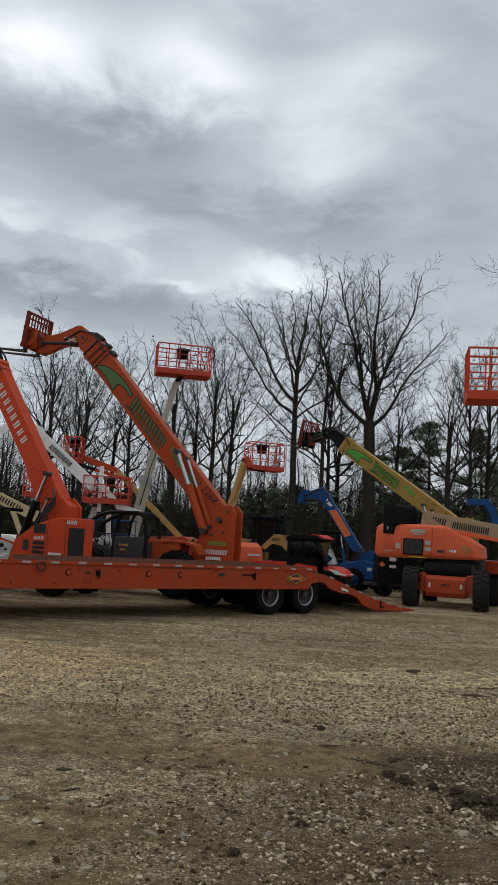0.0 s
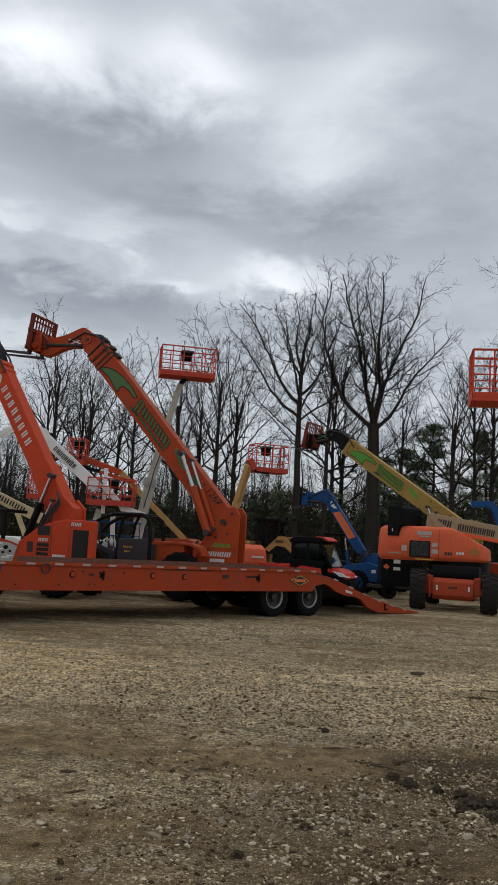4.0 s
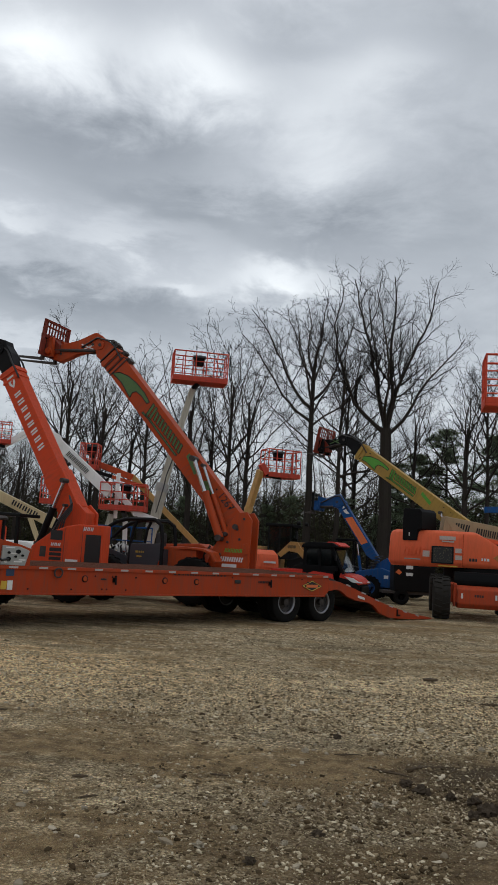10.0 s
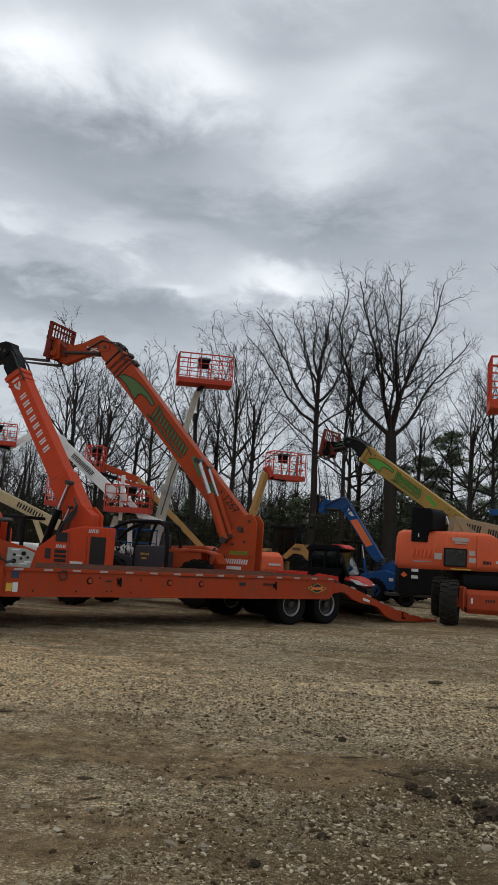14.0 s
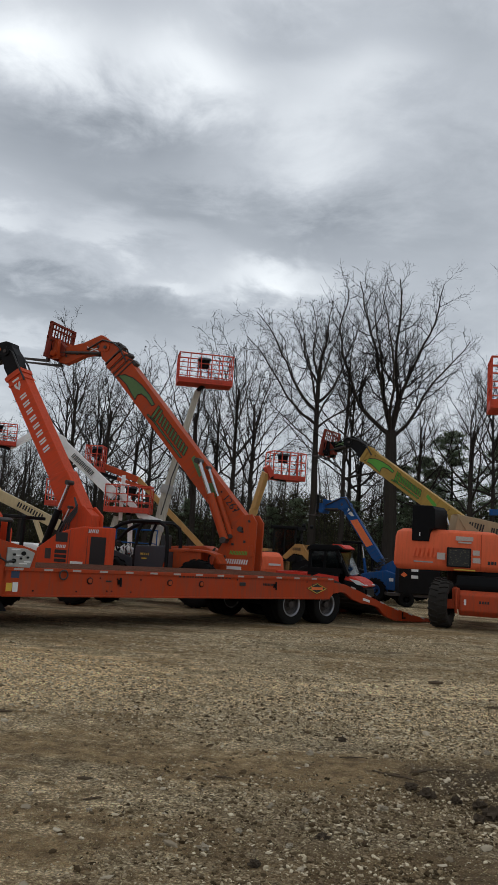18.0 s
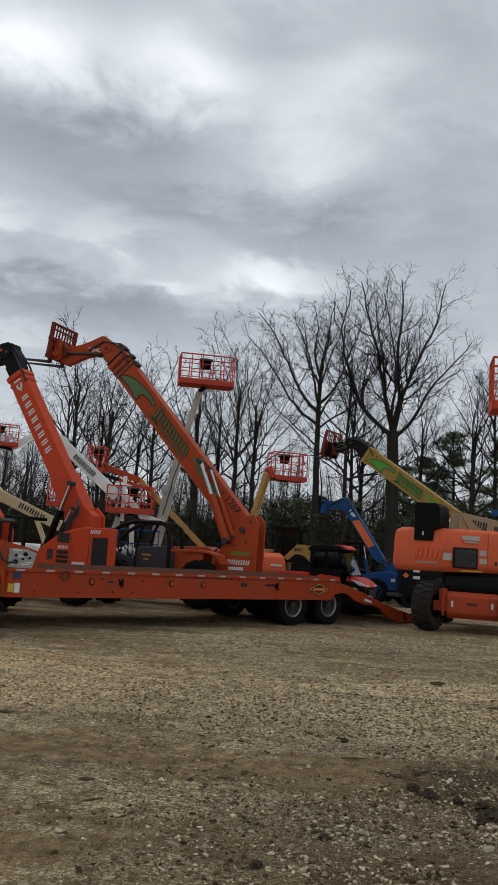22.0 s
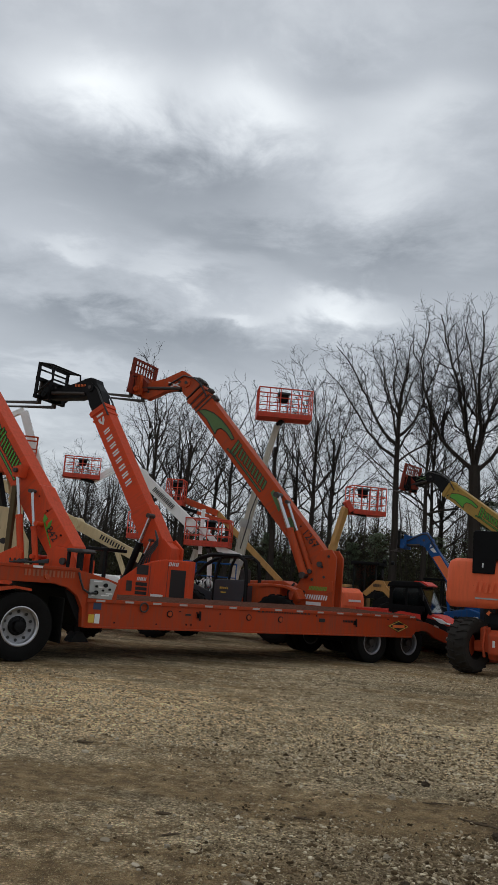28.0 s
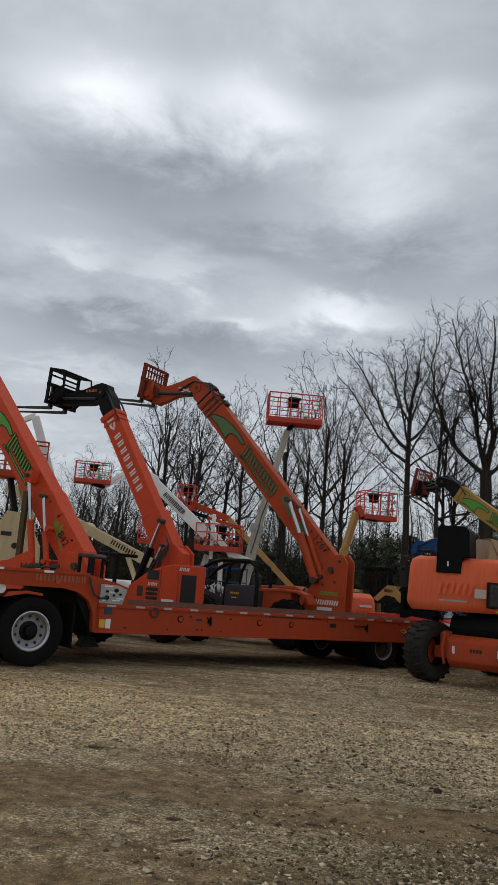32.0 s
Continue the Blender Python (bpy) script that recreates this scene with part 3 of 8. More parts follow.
def trailer():
    tr = thing("step_deck_trailer", TRAILER, "orange steel step-deck trailer with its sloped tail on the gravel", "trailer")
    L0, L1, W = 0.95, 8.75, 2.55
    for y0, y1 in ((0.0, 0.10), (W - 0.10, W)):
        mb = MB()
        mb.prism([(L0, 0.56), (L1 - 0.12, 0.54), (L1 + 0.02, 0.66), (L1 + 0.02, 0.995), (L0, 0.995)], y0, y1)
        part("side_beam", mb, TRAILER_ORANGE, tr, bevel=0.008)
        mb = MB()
        yo = -0.025 if y0 == 0 else W - 0.02
        mb.box((L0 + 0.02, yo, 0.94), (L1, yo + 0.045, 1.0))
        part("top_rail", mb, TRAILER_ORANGE, tr, bevel=0.006)
        mb = MB()
        mb.box((L0 + 0.02, yo + 0.004, 0.535), (L1 - 0.1, yo + 0.05, 0.565))
        part("bottom_rail", mb, TRAILER_ORANGE, tr, bevel=0.005)
    mb = MB()
    for i in range(13):
        x = L0 + 0.3 + i * 0.6
        mb.box((x, 0.10, 0.78), (x + 0.08, W - 0.10, 0.96))
    part_each("cross_member", mb, BLACK_STEEL, tr)
    mb = MB()
    for y in (0.75, 1.7):
        mb.box((L0, y, 0.56), (L1 + 0.6, y + 0.12, 0.78))
    part_each("main_rail", mb, BLACK_STEEL, tr)
    # planks along the deck
    n, w = 13, (W - 0.2) / 13
    for i in range(n):
        mb = MB()
        mb.box((L0 + 0.25, 0.1 + i * w + 0.004, 0.963), (L1, 0.1 + (i + 1) * w - 0.004, 1.005 + 0.004 * (i % 3)))
        part("plank", mb, PLANK, tr)
    # reflective strips along the rail
    strip = mesh_of("reflector_strip", MB().box((0, -0.003, 0), (0.16, 0.0, 0.032)), STRIP_GREY)
    for i in range(15):
        share("reflector_strip", strip, tr, pose(L0 + 0.18 + i * 0.53, -0.0255, 0.955))
    # round side lamps and bolts
    for x, z in ((2.55, 0.81), (5.0, 0.80), (4.25, 0.81)):
        mb = MB().revolve([(0.001, -0.02), (0.04, -0.02), (0.045, 0.0), (0.001, 0.0)], 16)
        lamp = part("marker_lamp", mb, AMBER, tr, smooth=True, at=pose(x, 0, z))
        part("bezel", MB().revolve([(0.045, -0.012), (0.06, -0.008), (0.06, 0), (0.045, 0)], 16), BLACK_STEEL, lamp)
    for x in (6.05, 8.15):
        mb = MB().box((-0.08, -0.015, -0.035), (0.08, 0, 0.035))
        part("marker_lamp", mb, DECAL_BLACK, tr, "oval black lamp", bevel=0.012, at=pose(x, 0, 0.82))
    mb = MB()
    for x, z in ((1.5, 0.63), (2.3, 0.63), (2.75, 0.86), (2.9, 0.64), (3.0, 0.64), (3.1, 0.85), (3.4, 0.63), (3.6, 0.85), (5.9, 0.9), (7.9, 0.9)):
        mb.tube([(x, -0.012, z), (x, 0.01, z)], 0.014, 8)
    part_each("bolt", mb, BLACK_STEEL, tr)
    # tie-down ring and winch pockets
    mb = MB()
    c = [(2.02 + 0.075 * math.cos(a), -0.035, 0.90 + 0.075 * math.sin(a)) for a in np.linspace(0, 2 * math.pi, 17)]
    mb.tube(c, 0.014, 6)
    part("tie_down_ring", mb, RUST_STEEL, tr, smooth=True)
    for x in (3.15, 6.95):
        mb = MB().box((x - 0.04, -0.02, 0.76), (x + 0.04, 0, 0.84)).tube([(x, -0.05, 0.72), (x, -0.04, 0.88)], 0.018, 6)
        part("ratchet_latch", mb, BLACK_STEEL, tr)
    mb = MB().box((2.87, -0.008, 0.795), (2.98, 0, 0.825))
    part("hand_hole", mb, DECAL_BLACK, tr)
    # lettering bars on the beam
    mb = bars(MB(), 4.45, 5.75, 0.915, 0.035, [3, 1, 2, 2, 2, 2, 2, 1, 3, 3], -0.003)
    part_each("letter_bar", mb, DECAL_BLACK, tr, "small row of black letter bars")
    mb = bars(MB(), 6.62, 6.90, 0.80, 0.045, [1, 1, 1, 1, 1, 1, 1], -0.003)
    part_each("letter_bar", mb, DECAL_BLACK, tr, "short row of black number bars")
    # warning labels at the front of the deck
    part("label_plate", MB().box((1.03, -0.006, 0.62), (1.13, 0, 0.75)), DECAL_YELLOW, tr, "yellow warning label")
    part("label_plate", MB().box((1.14, -0.006, 0.61), (1.23, 0, 0.76)), DECAL_WHITE, tr, "white warning label")
    part("label_plate", MB().box((1.10, -0.006, 0.83), (1.24, 0, 0.94)), DECAL_BLUE, tr, "small dark blue label")
    # diamond plate near the tail
    mb = MB().prism([(7.90, 0.765), (8.22, 0.64), (8.54, 0.765), (8.22, 0.89)], -0.010, 0.002)
    dia = part("diamond_plate", mb, DECAL_BLACK, tr, "diamond badge edged in yellow")
    mb = MB()
    for p, q in (((7.93, 0.765), (8.22, 0.66)), ((8.22, 0.66), (8.51, 0.765)), ((8.51, 0.765), (8.22, 0.87)), ((8.22, 0.87), (7.93, 0.765))):
        mb.tube([(p[0], -0.012, p[1]), (q[0], -0.012, q[1])], 0.008, 4)
    part("badge_edge", mb, DECAL_YELLOW, dia)
    part("badge_field", MB().box((8.04, -0.015, 0.735), (8.40, -0.009, 0.795)), DECAL_ORANGE, dia)
    # gooseneck
    for y0, y1 in ((0.0, 0.12), (W - 0.12, W)):
        mb = MB()
        mb.prism([(-4.2, 1.22), (0.38, 1.20), (0.62, 1.15), (0.80, 1.03), (0.90, 0.85), (0.93, 0.54), (1.02, 0.54), (1.02, 0.97),
                  (1.50, 0.97), (1.52, 1.27), (1.32, 1.33), (0.78, 1.44), (-4.2, 1.46)], y0, y1)
        part("gooseneck_side", mb, TRAILER_ORANGE, tr, bevel=0.008)
    part("neck_deck", MB().box((-4.2, 0.12, 1.36), (0.75, W - 0.12, 1.45)), RUST_STEEL, tr)
    part("neck_plate", MB().prism([(0.62, 1.12), (0.93, 0.55), (1.0, 0.55), (1.0, 0.95), (1.5, 0.98), (1.5, 1.28), (0.76, 1.42)], 0.12, W - 0.12), BLACK_STEEL, tr)
    mb = MB().box((-4.2, -0.02, 1.42), (0.78, 0.0, 1.465))
    part("top_rail", mb, TRAILER_ORANGE, tr, bevel=0.005)
    panel = part("control_panel", MB().prism([(0.98, 1.005), (1.40, 0.995), (1.47, 1.24), (1.30, 1.30), (0.99, 1.31)], -0.03, 0.0), PANEL_GREY, tr,
                 "grey valve panel with dark knobs and a hose", bevel=0.01)
    mb = MB()
    for x, z, r in ((1.10, 1.10, 0.035), (1.26, 1.22, 0.035), (1.10, 1.20, 0.02), (1.22, 1.14, 0.018), (1.34, 1.16, 0.018)):
        mb.tube([(x, -0.06, z), (x, -0.03, z)], r, 12)
    part_each("knob", mb, BLACK_STEEL, panel, smooth=True)
    mb = MB()
    for x0, x1, z in ((1.05, 1.20, 1.27), (1.20, 1.34, 1.05), (1.28, 1.40, 1.08), (1.03, 1.09, 1.04), (1.14, 1.30, 1.18)):
        mb.box((x0, -0.034, z), (x1, -0.029, z + 0.02))
    part_each("label_bar", mb, DECAL_WHITE, panel)
    part("hose", MB().tube([(0.78, -0.02, 1.40), (0.80, -0.06, 1.28), (0.86, -0.07, 1.14), (0.98, -0.06, 1.08), (1.10, -0.05, 1.10)], 0.018, 8), HOSE, tr, smooth=True)
    mb = bars(MB(), -0.12, 0.72, 1.30, 0.10, [3, 3, 3, 3, 3, 2, 2], -0.003, 0.6)
    part_each("letter_bar", mb, paint("faded_letter", (0.40, 0.12, 0.06), 0.6, 0.6), tr, "faded pale letter bars")
    for x, z in ((0.25, 1.30),):
        mb = MB().revolve([(0.001, -0.02), (0.04, -0.02), (0.045, 0.0), (0.001, 0.0)], 16)
        part("marker_lamp", mb, AMBER, tr, smooth=True, at=pose(x, 0, z))
    mb = MB()
    for i in range(3):
        mb.box((-1.6 + i * 0.8, -0.024, 1.425), (-1.44 + i * 0.8, -0.020, 1.46))
    part_each("reflector_strip", mb, DECAL_WHITE, tr)
    # landing gear
    for y in (0.35, W - 0.45):
        mb = MB().box((0.98, y, 0.32), (1.08, y + 0.1, 0.9))
        mb.prism([(0.88, 0.28), (1.22, 0.28), (1.10, 0.44), (0.98, 0.44)], y - 0.08, y + 0.18)
        part("landing_leg", mb, BLACK_STEEL, tr, bevel=0.01)
    # sloped tail
    for y0, y1 in ((0.0, 0.09), (W - 0.09, W)):
        mb = MB()
        mb.prism([(8.77, 0.90), (9.15, 0.865), (9.68, 0.72), (10.74, 0.39), (11.88, 0.14), (12.7, 0.035), (12.7, 0.005), (11.9, 0.005), (11.0, 0.05),
                  (10.62, 0.16), (10.36, 0.35), (10.15, 0.415), (9.75, 0.45), (9.42, 0.54), (9.20, 0.66), (9.05, 0.70), (8.77, 0.66)], y0, y1)
        part("tail_side", mb, TRAILER_ORANGE, tr, bevel=0.006)
    mb = MB()
    top = [(8.77, 0.985), (9.15, 0.88), (9.68, 0.735), (10.74, 0.405), (11.88, 0.155), (12.65, 0.045)]
    for (xa, za), (xb, zb) in zip(top, top[1:]):
        k = max(1, int((xb - xa) / 0.28))
        for i in range(k):
            f, g = i / k, (i + 0.86) / k
            mb.prism([(xa + (xb - xa) * f, za + (zb - za) * f), (xa + (xb - xa) * g, za + (zb - za) * g),
                      (xa + (xb - xa) * g, za + (zb - za) * g - 0.05), (xa + (xb - xa) * f, za + (zb - za) * f - 0.05)], 0.09, W - 0.09)
    part_each("tail_slat", mb, RUST_STEEL, tr)
    for i, (x, z) in enumerate(((9.35, 0.80), (9.9, 0.63), (10.4, 0.475), (10.95, 0.325), (11.5, 0.20), (12.0, 0.105))):
        m = pose(x, -0.003, z, 0, 15, 0)
        share("reflector_strip", strip, tr, m)
    part("ramp_latch", MB().prism([(11.25, 0.09), (11.38, 0.09), (11.38, 0.13), (11.29, 0.13), (11.29, 0.25), (11.25, 0.25)], -0.02, 0.0), BLACK_STEEL, tr)
    part("tail_plate", MB().prism([(9.78, 0.52), (10.02, 0.47), (10.02, 0.52), (9.78, 0.58)], -0.012, 0.0), DECAL_WHITE, tr, "small white plate")
    # axles with dual wheels
    for x in (7.55, 8.65):
        mb = MB().tube([(x, 0.3, 0.40), (x, W - 0.3, 0.40)], 0.07, 10)
        part("axle", mb, BLACK_STEEL, tr)
        for y, flip in ((0.17, 0), (0.45, 0), (W - 0.17, 180), (W - 0.45, 180)):
            # the shade below the deck is put into the rims' darker alloy
            wheel(tr, pose(x, y, 0.415, 0, 0, flip) if not flip else pose(x, y, 0.415, 0, 0, 180), 0.415, 0.235, 0.245, DARK_ALLOY, rubber=RUBBER, hub=RUST_STEEL, holes=6, disc=RUST_STEEL)
    mb = MB()
    for y in (0.75, 1.7):
        mb.box((6.9, y - 0.1, 0.44), (9.2, y + 0.2, 0.60))
    part_each("axle_carriage", mb, BLACK_STEEL, tr)
    mb = MB().prism([(9.05, 0.25), (9.10, 0.25), (9.10, 0.62), (9.05, 0.62)], 0.1, 0.62)
    part("mud_flap", mb, RUBBER, tr)
    return tr


def tractor():
    """The rear of the truck that carries the gooseneck."""
    tk = thing("truck_tractor", TRAILER @ pose(0, 0, 0), "rear chassis of a truck tractor under the trailer neck", "truck")
    mb = MB()
    for y in (0.86, 1.62):
        mb.box((-5.5, y, 0.75), (0.35, y + 0.08, 1.0))
    part_each("frame_rail", mb, BLACK_STEEL, tk)
    part("fifth_wheel", MB().box((-1.4, 0.75, 1.0), (-0.3, 1.8, 1.12)), BLACK_STEEL, tk, bevel=0.03)
    for x in (-0.06, -1.42):
        part("axle", MB().tube([(x, 0.2, 0.52), (x, 2.35, 0.52)], 0.09, 10), BLACK_STEEL, tk)
        for y, flip in ((0.19, 0), (0.51, 0), (2.36, 180), (2.04, 180)):
            wheel(tk, pose(x, y, 0.52, 0, 0, flip), 0.52, 0.28, 0.30, ALLOY, rubber=RUBBER, hub=BLACK_STEEL, holes=10, disc=DARK_ALLOY)
    for y in (0.05, 1.9):
        part("mud_flap", MB().box((0.60, y, 0.28), (0.62, y + 0.6, 0.98)), RUBBER, tk)
    mb = MB()
    mb.prism([(-0.55, 1.02), (-0.5, 1.10), (-0.2, 1.13), (0.05, 1.10), (0.05, 1.06), (-0.2, 1.09)], 0.05, 0.65)
    part("fender", mb, CHASSIS_ORANGE, tk, "dull orange wheel fender")
    part("tail_lamp", MB().revolve([(0.001, -0.02), (0.07, -0.02), (0.08, 0.03), (0.001, 0.03)], 14, pose(-0.62, 0.06, 1.14)), DECAL_WHITE, tk, smooth=True)
    return tk


trailer()
tractor()


# ---- telehandlers ----
def forks_and_carriage(th, colour, corner, base, tip_x, tip_z, y0, y1, tall, tilt_deg, label=""):
    """A fork carriage: an open plate of bars, and two long forks. corner: the (x, z) of its lower rear."""
    x, z = corner
    car = new("fork_carriage")
    car.parent, car.matrix_basis = th, pose(x, 0, z, 0, tilt_deg, 0)
    tagged(car, label)
    w = (y1 - y0)
    mb = MB()
    mb.box((-0.03, y0, 0), (0.06, y1, 0.10)).box((-0.03, y0, tall * 0.50), (0.06, y1, tall * 0.60))
    part_each("carriage_bar", mb, colour, car, bevel=0.01)
    mb = MB()
    for y in (y0, y1 - 0.07, y0 + w * 0.42, y0 + w * 0.55):
        mb.box((-0.035, y, 0), (0.045, y + 0.07, tall * 0.6 if y not in (y0, y1 - 0.07) else tall))
    part_each("upright", mb, colour, car, bevel=0.008)
    mb = MB().box((-0.03, y0, tall - 0.06), (0.04, y1, tall)).box((-0.02, y0, tall * 0.8), (0.03, y1, tall * 0.8 + 0.04))
    k = 2 if colour is BLACK_STEEL else 9
    for i in range(1, k):
        y = y0 + w * i / k
        mb.box((-0.015, y - 0.015, tall * 0.58), (0.02, y + 0.015, tall))
    part("load_guard", mb, colour, car)
    if colour is RUST_RED:
        for i in range(6):
            y = y0 + w * (i + 0.5) / 6
            part("guard_slat", MB().box((-0.028, y - 0.062, 0.08), (-0.012, y + 0.062, tall * (0.46 if i % 2 else 0.52))), colour, car)
        part("guard_plate", MB().prism([(-0.05, 0.10), (-0.05, 0.58), (-0.30, 0.40), (-0.34, 0.16)], -0.16, 0.16), colour, car, bevel=0.01)
    for y in (y0 + w * 0.25, y0 + w * 0.75):
        L = base
        mb = MB().prism([(0.06, -0.10), (0.06, tall * 0.62), (0.11, tall * 0.62), (0.13, -0.04), (L, -0.075), (L, -0.095), (0.1, -0.11)], y - 0.065, y + 0.065)
        part("fork", mb, RUST_STEEL, car, bevel=0.006)
    return car


def telehandler(name, at, label, spec):
    """body, boom with its head, cylinders, cab and four wheels; +x is forwards, the cab is on +y."""
    th = thing(name, at, label, "telehandler", "parked telehandlers")
    g = spec
    col, W = g["paint"], g["width"]
    hw = W / 2
    (xr, zr), (xf, zf) = g["rear"], g["front"]
    el = math.degrees(math.atan2(zf - zr, xf - xr))
    L = math.hypot(zf - zr, xf - xr)
    T = g["thick"]
    B = pose(xr, 0, zr, 0, -el, 0)          # boom frame: x up along the boom, z its top side
    boom = part("boom", MB().prism([(-0.12, -0.10), (-0.12, -0.55 * T), (0.25, -T), (L, -T), (L, 0), (0.02, 0)], -hw, hw), col, th, at=B, bevel=0.012)
    # ribbed end collar
    part("end_collar", MB().box((L - 0.16, -hw - 0.03, -T - 0.03), (L - 0.04, hw + 0.03, 0.03)).box((L - 0.34, -hw - 0.02, -T - 0.02), (L - 0.28, hw + 0.02, 0.02)), col, boom, bevel=0.008)
    # inner section and knee
    sc = 0.80
    part("inner_boom", MB().box((L - 0.3, -hw * sc, -T * 0.92), (L + g.get("inner", 0.35), hw * sc, -T * 0.10)), g["head"], boom, bevel=0.01)
    (ex, ez), (cx, cz) = g["elbow"], g["carriage"]
    # the bent arm that reaches from the boom's end to the carriage: two cheeks and a filler
    aw = g.get("arm_w", 0.55)
    head = part("boom_head", MB().prism(g["arm"], -hw * aw, hw * aw), g["head"], th, bevel=0.02)
    for s in (-1, 1):
        part("cheek_plate", MB().tube([(ex, s * hw * aw, ez - 0.17), (ex, s * hw * (aw + 0.16), ez - 0.17)], 0.13, 14), g["head"], head, smooth=True)
    part("knee_pin", MB().tube([(ex, -hw * (aw + 0.25), ez - 0.17), (ex, hw * (aw + 0.25), ez - 0.17)], 0.05, 12), RUST_STEEL, head, smooth=True)
    part_each("tilt_cylinder", MB().tube([(ex + 0.15, hw * (aw + 0.08), ez - 0.34), (cx - 0.12, hw * (aw + 0.08), cz + g["tall"] * 0.22)], 0.045, 10)
         .tube([(ex + 0.15, -hw * (aw + 0.08), ez - 0.34), (cx - 0.12, -hw * (aw + 0.08), cz + g["tall"] * 0.22)], 0.045, 10), RUST_STEEL, head, smooth=True)
    part("head_pivot", MB().tube([(cx - 0.12, -0.42, cz + g["tall"] * 0.14), (cx - 0.12, 0.42, cz + g["tall"] * 0.14)], 0.09, 12).box((cx - 0.22, -0.34, cz), (cx - 0.02, -0.22, cz + g["tall"] * 0.55))
         .box((cx - 0.22, 0.22, cz), (cx - 0.02, 0.34, cz + g["tall"] * 0.55)), g["head"], head)
    if g.get("mark"):
        mx, mz = ex + 0.42, ez - 0.22
        for s in (-1, 1):
            part("mark_bar", MB().beam((mx - 0.20, hw * 0.55 + 0.006, mz - s * 0.06), (mx + 0.20, hw * 0.55 + 0.006, mz + s * 0.09), 0.006, 0.03), g["mark"], head)
    bx, bz = xf + 0.05, zf - 0.1
    part_each("head_hose", MB().tube([(bx - 0.25, hw + 0.03, bz - 0.25), (bx, hw + 0.05, bz + 0.16), ((bx + ex) / 2, hw * 0.8, (bz + ez) / 2 + 0.14), (ex + 0.1, hw * 0.7, ez + 0.04), (ex + 0.6, hw * 0.7, ez - 0.22)], 0.024, 6)
         .tube([(bx - 0.2, -hw - 0.02, bz - 0.2), (bx, -hw, bz + 0.22), ((bx + ex) / 2, -hw * 0.7, (bz + ez) / 2 + 0.2), (ex + 0.1, -hw * 0.6, ez + 0.07), (ex + 0.5, -hw * 0.6, ez - 0.15)], 0.024, 6), HOSE, head, smooth=True)
    forks_and_carriage(th, g["carriage_paint"], g["carriage"], g["fork"], 0, 0, -g["car_w"] / 2, g["car_w"] / 2, g["tall"], g["tilt"], g.get("car_label", ""))
    # lift cylinders from the chassis to the boom
    for (ax, az_), (bx, bz), yy, rr in g["cyl"]:
        p, q = Vector((ax, yy, az_)), Vector((bx, yy, bz))
        k = p.lerp(q, 0.56)
        cy = part("lift_cylinder", MB().tube([p, k], rr, 14), g.get("cyl_paint", col), th, smooth=True)
        part("rod", MB().tube([k, q], rr * 0.55, 12), CHROME, cy, "bright steel rod", smooth=True)
        part("gland", MB().tube([k.lerp(p, 0.03), k.lerp(q, 0.03)], rr * 1.12, 14), g.get("cyl_paint", col), cy, smooth=True)
        part_each("pin", MB().tube([p + Vector((0, -rr * 1.5, 0)), p + Vector((0, rr * 1.5, 0))], rr * 0.8, 10).tube([q + Vector((0, -rr * 1.5, 0)), q + Vector((0, rr * 1.5, 0))], rr * 0.7, 10), RUST_STEEL, cy, smooth=True)
    # tower plates and frame
    for y in (-hw - 0.10, hw + 0.02):
        part("tower_plate", MB().prism(g["tower"], y, y + 0.08), g.get("tower_paint", col), th, bevel=0.012)
    part("pivot_pin", MB().tube([(xr + 0.12, -hw - 0.16, zr - 0.30), (xr + 0.12, hw + 0.16, zr - 0.30)], 0.07, 14), RUST_STEEL, th, smooth=True)
    part("frame", MB().box((g["x0"], -0.45, 0.50), (g["x1"], 0.45, 0.90)), g.get("frame_paint", col), th, bevel=0.03)
    # wheels and axles
    r, tw = g["tyre"], g["tyre"] * 0.62
    for x in g["axles"]:
        part("axle", MB().tube([(x, -g["track"], r), (x, g["track"], r)], 0.12, 12), BLACK_STEEL, th, smooth=True)
        for s in (1, -1):
            wheel(th, pose(x, s * g["track"], r, 0, 0, 180 if s > 0 else 0), r, tw, r * 0.50, col, lugs=18, rubber=RUBBER, hub=col, holes=0, bolts=10)
    return th, boom, L, T, hw


